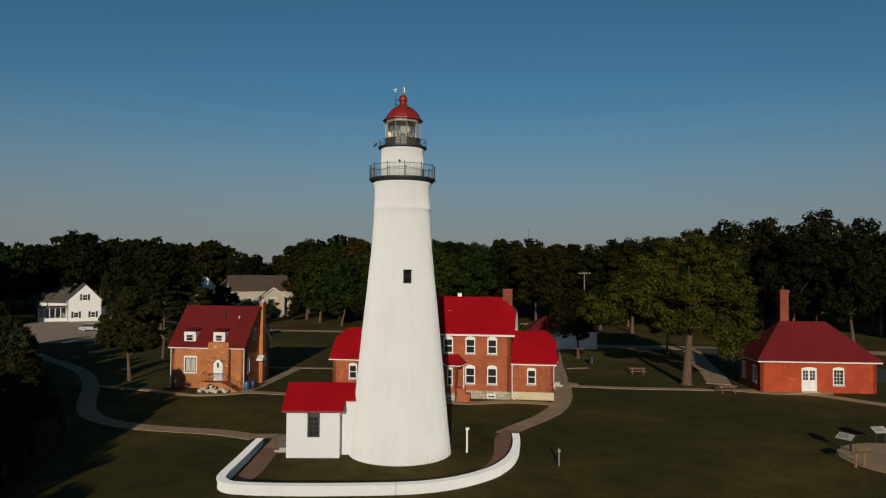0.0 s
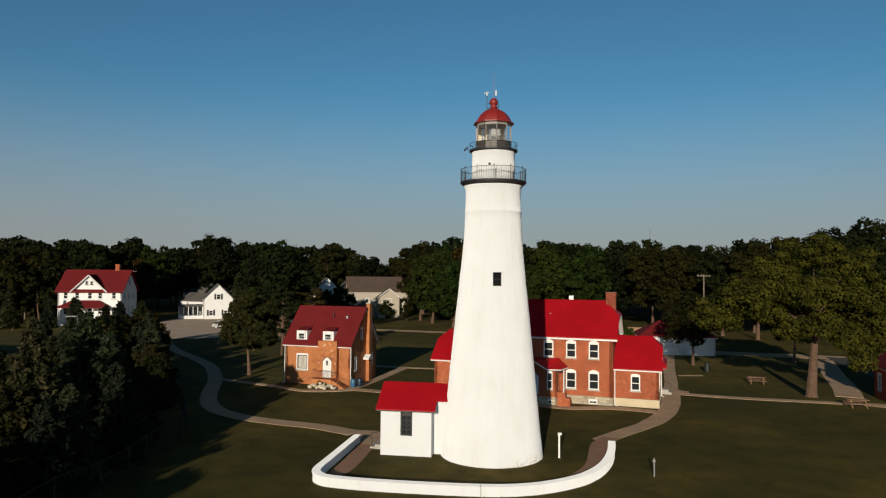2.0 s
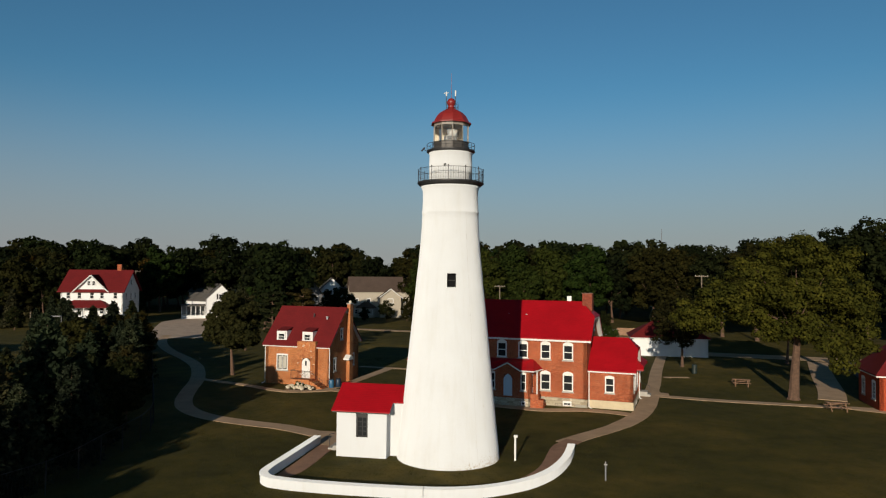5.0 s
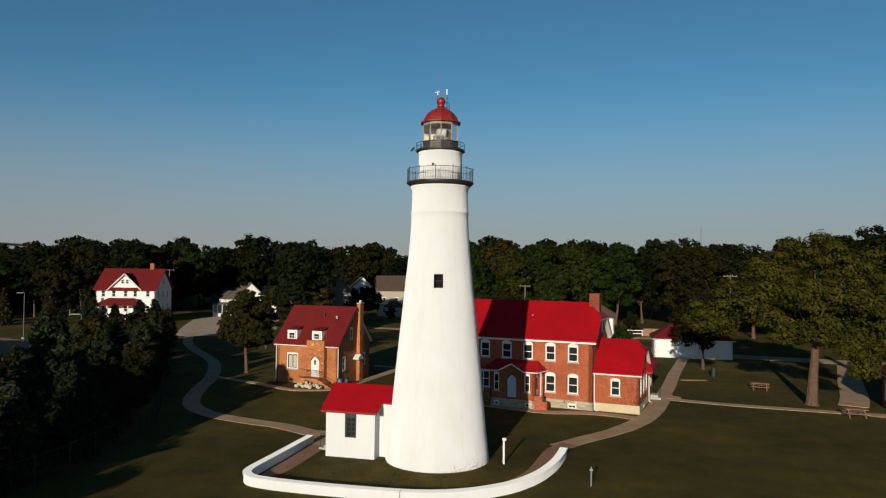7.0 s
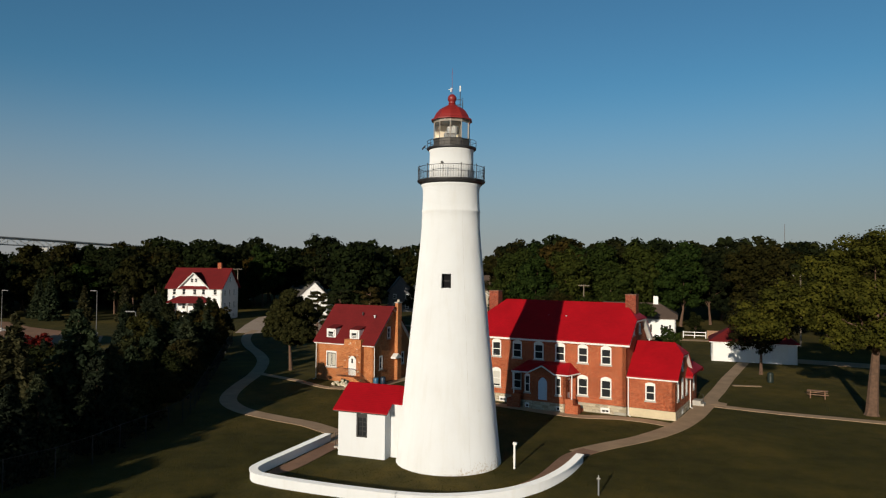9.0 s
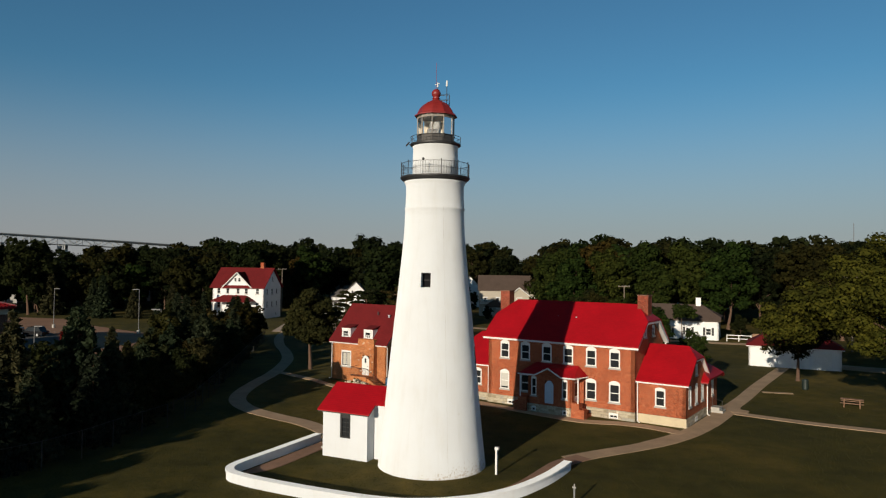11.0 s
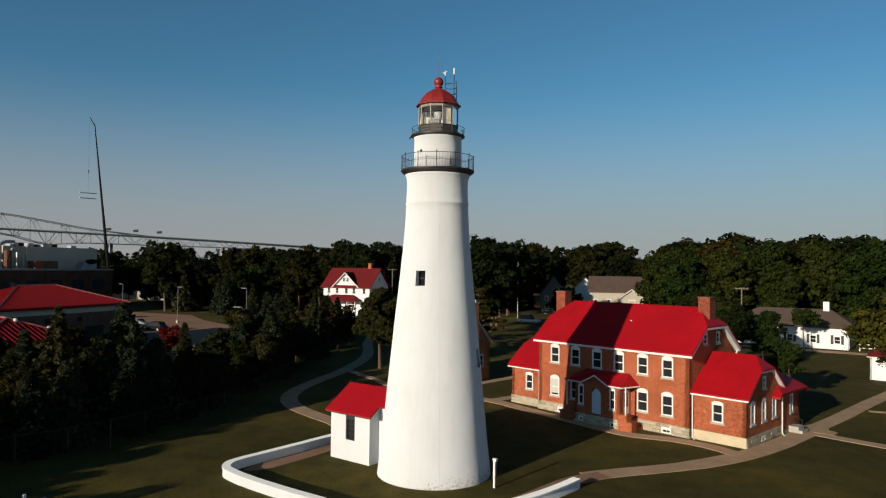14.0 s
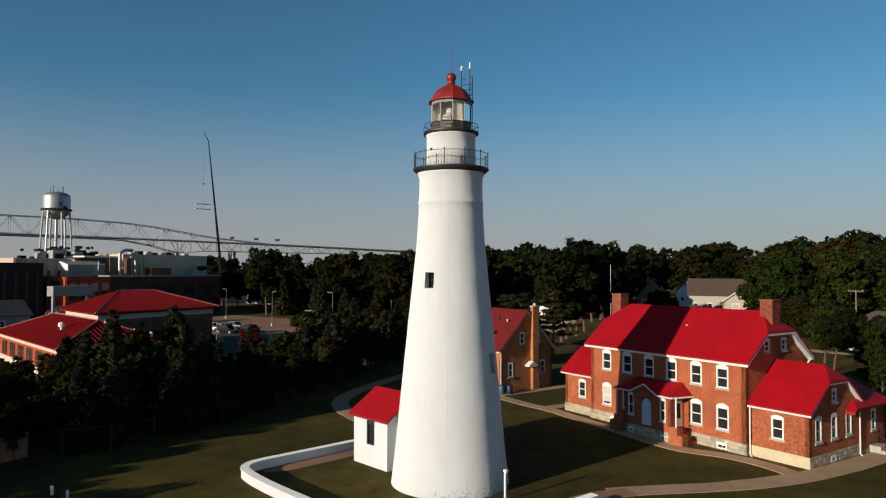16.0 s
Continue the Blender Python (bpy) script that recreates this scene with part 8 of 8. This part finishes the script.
for k in range(6):
    part("porch_post", boxes((2.05, 2.2, -5.8 + 1.1 * k, -5.65 + 1.1 * k, 0.8, 3.1)), M_SIDING, wc2)
cottage(-128, -8, 105, 14, 9, 3.2, 6.2, M_GREY, M_GREYROOF, "low grey house with a broad shingled roof", 1)
cottage(-131, 9, 100, 9, 8, 2.8, 4.6, M_GREY, M_GREYROOF, "low dull shed with a shallow grey roof", 1)
cottage(-104, 128, -12, 9, 7, 3.4, 5.6, M_SIDING, M_GREYROOF, "low white bungalow behind trees", 1)
cottage(-112, 141, -8, 8, 7, 5.4, 8, M_SIDING, M_GREYROOF, "white house behind trees", 2)
gh = cottage(-48.5, 128, 26, 16, 9, 6.9, 10.8, M_TAN, M_BROWNROOF, "long tan two-storey house with brown roofs and a front gable", 2)
part("front_gable", prism(bmesh.new(), [(-0.4, -0.1), (5.2, -0.1), (5.2, 5.4), (2.4, 7.5), (-0.4, 5.4)], -2.2, 2.0), M_TAN, gh, "tan front gable wing")
gr = bmesh.new()
for sx in (-1, 1):
    q = [gr.verts.new(c) for c in ((2.4, -2.6, 7.75), (2.4, 3.4, 7.75), (2.4 + sx * 3.3, 3.4, 5.25), (2.4 + sx * 3.3, -2.6, 5.25))]
    gr.faces.new(q if sx < 0 else list(reversed(q)))
bmesh.ops.solidify(gr, geom=gr.faces[:], thickness=0.18)
part("gable_roof", gr, M_BROWNROOF, gh, "brown gable roof")
for sx in (-1, 1):
    part("gable_trim", rod(bmesh.new(), (2.4, -2.62, 7.62), (2.4 + sx * 3.3, -2.62, 5.12), 0.13, 4), M_WHITE, gh, "white gable board")
for z in (1.0, 3.8):
    window(gh, Matrix.Translation((2.4, -2.22, z)), 1.6, 1.3, 0.02, (2, 1), trim=M_SIDING, sill=False)
part("porch_roof", roof_shape(-6.6, -1.4, -3.0, 0.8, 2.7, 4.2, 1, 1, 0.15), M_BROWNROOF, gh, "low brown porch roof")
part("porch_wall", boxes((-6.2, -1.8, -2.5, -0.02, -0.1, 2.6)), M_TAN, gh)
for x in (-5.2, -3.0):
    window(gh, Matrix.Translation((x, -2.52, 0.9)), 1.3, 1.3, 0.02, (2, 1), trim=M_WHITE, sill=False)
bal = part("balcony", boxes((-7.9, -4.6, -1.3, -0.02, 3.3, 3.5)), M_WHITE, gh, "white balcony")
for k in range(11):
    part("baluster", boxes((-7.85 + 0.31 * k, -7.75 + 0.31 * k, -1.3, -1.22, 3.5, 4.3)), M_WHITE, bal)
part("rail", boxes((-7.9, -4.6, -1.32, -1.2, 4.3, 4.4)), M_WHITE, bal)
cottage(40, 150, 0, 10, 8, 5.5, 8.5, M_SIDING, M_GREYROOF, "white house glimpsed between trees", 2)
cottage(60, 128, 0, 10, 8, 5.5, 8.5, M_TAN, M_GREYROOF, "tan house behind the oaks", 2)
cottage(-150, 150, 10, 10, 8, 5.5, 8.5, M_SIDING, M_GREYROOF, "white house among far trees", 2)

# ---- chain-link fence ----
fen = thing("chain_link_fence", "galvanised chain-link fence before the evergreens", "fence")
s = 8.0
prev = None
while s < FL - 6:
    x, y, dx, dy, _ = along(FENCE, s)
    part("post", rod(bmesh.new(), (x, y, -0.1), (x, y, 1.9), 0.035, 6), M_FENCE, fen)
    if prev:
        part("rail", rod(bmesh.new(), (*prev, 1.85), (x, y, 1.85), 0.022, 5), M_FENCE, fen)
        mb = bmesh.new()
        n = 14
        for k in range(n):
            for sg in (0, 1):
                f0, f1 = k / n, (k + 1) / n
                a = Vector((*prev, 0.05)).lerp(Vector((x, y, 0.05)), f0)
                b = Vector((*prev, 1.83)).lerp(Vector((x, y, 1.83)), f1)
                if sg:
                    a.z, b.z = 1.83, 0.05
                rod(mb, a, b, 0.004, 3)
        mo = part("mesh", mb, M_FENCE, fen)
        mo["kind"] = "stuff"
    prev = (x, y)
    s += 3.0
# board gate post by the fence
gt3 = thing("board_fence", "short run of pale wooden fence boards", "fence", pose(-21.3, -20.3, 0, 0, 0, 110))
for k in range(9):
    part("board", boxes((0.22 * k, 0.22 * k + 0.19, 0, 0.03, -0.05, 1.6 + 0.03 * (k % 3))), M_WOOD, gt3)
for k in range(2):
    pst = solo("bollard", boxes((-0.07, 0.07, -0.07, 0.07, -0.05, 0.48)), M_WHITE, "short white bollard at the lawn edge", "bollard", pose(-12.3 + 1.3 * k, -18.8 + 0.5 * k, 0), group="white bollards")

# ---- picnic tables ----


def picnic_table():
    ob = thing("picnic_table", "weathered reddish wooden picnic table on the lawn", "picnic table", group="picnic tables")
    for k in range(5):
        part("board", boxes((-0.95, 0.95, -0.37 + 0.15 * k, -0.23 + 0.15 * k, 0.71, 0.75)), M_WOOD, ob)
    for sy in (-0.72, 0.72):
        for k in (-0.13, 0.02):
            part("bench_board", boxes((-0.95, 0.95, sy + k, sy + k + 0.13, 0.41, 0.45)), M_WOOD, ob)
    for x in (-0.65, 0.65):
        for sy in (-1, 1):
            part("leg", rod(bmesh.new(), (x, sy * 0.7, 0), (x, sy * 0.25, 0.71), 0.05, 4), M_WOOD, ob)
        part("beam", boxes((x - 0.03, x + 0.03, -0.85, 0.85, 0.34, 0.41)), M_WOOD, ob)
    return ob


pt1 = picnic_table()
pt1.matrix_world = pose(25.3, 36.8, 0, 0, 0, -4)
copy_thing(pt1, pose(31.4, 24.6, 0, 0, 0, 3))
# litter bin
lb = thing("litter_bin", "dark green round litter bin with domed lid", "bin", pose(21.3, 45.0, 0))
part("body", lathe(bmesh.new(), [(0.3, 0), (0.33, 0.1), (0.33, 0.85), (0.3, 0.9)], 18), M_GREEN, lb)
part("lid", lathe(bmesh.new(), [(0.35, 0.9), (0.35, 0.98), (0.28, 1.14), (0.08, 1.2)], 18), M_GREEN, lb)
# display panels by the plaza
for x, y, tz, face in ((34.9, 4.4, 12, M_SILL), (31.2, 2.2, -62, M_SILL), (29.9, -1.9, 205, M_WOOD)):
    ob = thing("display_panel", "slanted information panel on two dark legs" if face is M_SILL else "slanted brown information panel seen from behind", "sign", pose(x, y, 0, 0, 0, tz), group="display panels")
    for sx in (-0.4, 0.4):
        part("leg", boxes((sx - 0.045, sx + 0.045, -0.05, 0.05, -0.05, 0.86)), M_BLACK if face is M_SILL else M_WOOD, ob)
    tilt = Matrix.Translation((0, 0, 0.98)) @ Matrix.Rotation(radians(34), 4, "X")
    part("frame", boxes((-0.62, 0.62, -0.37, 0.37, -0.05, -0.005)), M_BLACK if face is M_SILL else M_WOOD, ob, m=tilt)
    part("board", boxes((-0.57, 0.57, -0.32, 0.32, -0.004, 0.02)), face, ob, "pale printed board", tilt)
    for k in range(3):
        part("printed_bar", boxes((-0.45, 0.1 + 0.12 * k, 0.16 - 0.14 * k, 0.2 - 0.14 * k, 0.021, 0.023)), M_DKGREY, ob, m=tilt)

# ---- utility poles and lamp posts ----


def utility_pole(x, y, h, turn=0.0, arms=1):
    ob = thing("utility_pole", "wooden utility pole with crossarm", "utility pole", pose(x, y, 0, 0, 0, turn), group="utility poles")
    part("shaft", rod(bmesh.new(), (0, 0, -0.2), (0, 0, h), 0.16, 8, 0.11), M_POLE, ob)
    for k in range(arms):
        part("crossarm", boxes((-1.2, 1.2, -0.06, 0.06, h - 0.35 - 0.9 * k, h - 0.2 - 0.9 * k)), M_POLE, ob)
        for x2 in (-1.05, -0.4, 0.4, 1.05):
            part("insulator", lathe(bmesh.new(), [(0.05, h - 0.2 - 0.9 * k), (0.04, h - 0.03 - 0.9 * k)], 6, x2, 0), M_SILL, ob)
    return ob


POLES = [(27.7, 88, 12.3, 0), (-12.5, 104, 9.5, 5), (-106, 104, 12.0, 60), (-126, 92, 12.5, 60)]
for p in POLES:
    utility_pole(*p)
wires = bmesh.new()
for (x0, y0, h0, _), (x1, y1, h1, _) in (((-126, 92, 12.2, 0), (-106, 104, 11.7, 0)),):
    for k in range(10):
        f0, f1 = k / 10, (k + 1) / 10
        z = lambda f: h0 + (h1 - h0) * f - 2.0 * f * (1 - f)
        rod(wires, (x0 + (x1 - x0) * f0, y0 + (y1 - y0) * f0, z(f0)), (x0 + (x1 - x0) * f1, y0 + (y1 - y0) * f1, z(f1)), 0.02, 3)
solo("overhead_cable", wires, M_BLACK, "dark overhead cables between poles", "cable")


def lamp_post(x, y, h, turn=0.0):
    ob = thing("street_lamp", "grey steel lot lamp with a flat head", "street lamp", pose(x, y, 0, 0, 0, turn), group="lot lamps")
    part("pole", rod(bmesh.new(), (0, 0, -0.1), (0, 0, h), 0.075, 8, 0.055), M_LAMP, ob)
    part("base", lathe(bmesh.new(), [(0.3, -0.1), (0.3, 0.7)], 12), M_SILL, ob)
    part("head", boxes((-1.2, -0.05, -0.18, 0.18, h - 0.05, h + 0.08)), M_LAMP, ob)


for x, y, h, t in ((-109, 42, 7.7, 200), (-86, 43.6, 8.1, 20), (-48.5, 18.0, 7.2, 20), (-138, 43.5, 7.6, 20), (-62, 10.5, 5.0, 200)):
    lamp_post(x, y, h, t)
mast = thing("radio_mast", "thin far lattice radio mast", "mast", pose(40.5, 351, 0))
part("pole", rod(bmesh.new(), (0, 0, -0.1), (0, 0, 37), 0.35, 4, 0.15), M_STEEL, mast)
fl = thing("flagpole", "thin white pole behind the trees", "pole", pose(-68.6, 111.1, 0))
part("pole", rod(bmesh.new(), (0, 0, -0.1), (0, 0, 14.2), 0.05, 6, 0.035), M_WHITE, fl)

# ---- parked cars ----


def car(x, y, turn, paint, label, h=1.5, L=4.6):
    ob = thing("car", label, "car", pose(x, y, 0, 0, 0, turn), group="parked cars")
    body = bmesh.new()
    prism(body, [(-L / 2, 0.35), (L / 2, 0.35), (L / 2, 0.75), (L / 2 - 0.15, 0.85), (L * 0.22, 0.95), (-L / 2 + 0.1, 0.95), (-L / 2, 0.8)], -0.88, 0.88)
    part("body", body, paint, ob)
    cab = bmesh.new()
    prism(cab, [(-L * 0.42, 0.95), (L * 0.24, 0.95), (L * 0.1, h - 0.06), (-L * 0.32, h - 0.06)], -0.78, 0.78)
    part("cabin_glass", cab, M_DARKGLASS, ob)
    part("roof", boxes((-L * 0.32, L * 0.1, -0.74, 0.74, h - 0.07, h)), paint, ob)
    for sx in (-0.3, 0.3):
        for sy in (-0.8, 0.8):
            w = part("wheel", rod(bmesh.new(), (sx * L, sy - 0.1, 0.33), (sx * L, sy + 0.1, 0.33), 0.33, 14), M_TYRE, ob)
            part("rim", rod(bmesh.new(), (sx * L, sy - 0.11, 0.33), (sx * L, sy + 0.11, 0.33), 0.2, 10), M_STEEL, w)
    for sy in (-0.6, 0.6):
        part("headlight", boxes((L / 2 - 0.03, L / 2 + 0.02, sy - 0.18, sy + 0.18, 0.62, 0.76)), M_WHITE, ob)
        part("tail_light", boxes((-L / 2 - 0.02, -L / 2 + 0.03, sy - 0.16, sy + 0.16, 0.7, 0.84)), M_REDPAINT, ob)


car(-69, 84.5, 10, M_CARS, "silver sedan in the parking area")
car(-105.5, 27.5, 20, M_CARW, "white estate car in the lot", 1.75, 4.9)
car(-107.8, 33.0, 20, M_CARS, "silver car in the lot")
car(-99, 27.5, 20, M_CARB, "black pickup in the lot", 1.85, 5.2)
car(-97, 31, 200, M_CARB, "black car in the lot", 1.7, 4.8)
car(-96, 19.5, 20, M_CARB, "dark car in the lot", 1.5, 4.6)
car(-58, 100, 10, M_CARW, "white van behind the trees", 2.1, 5.2)
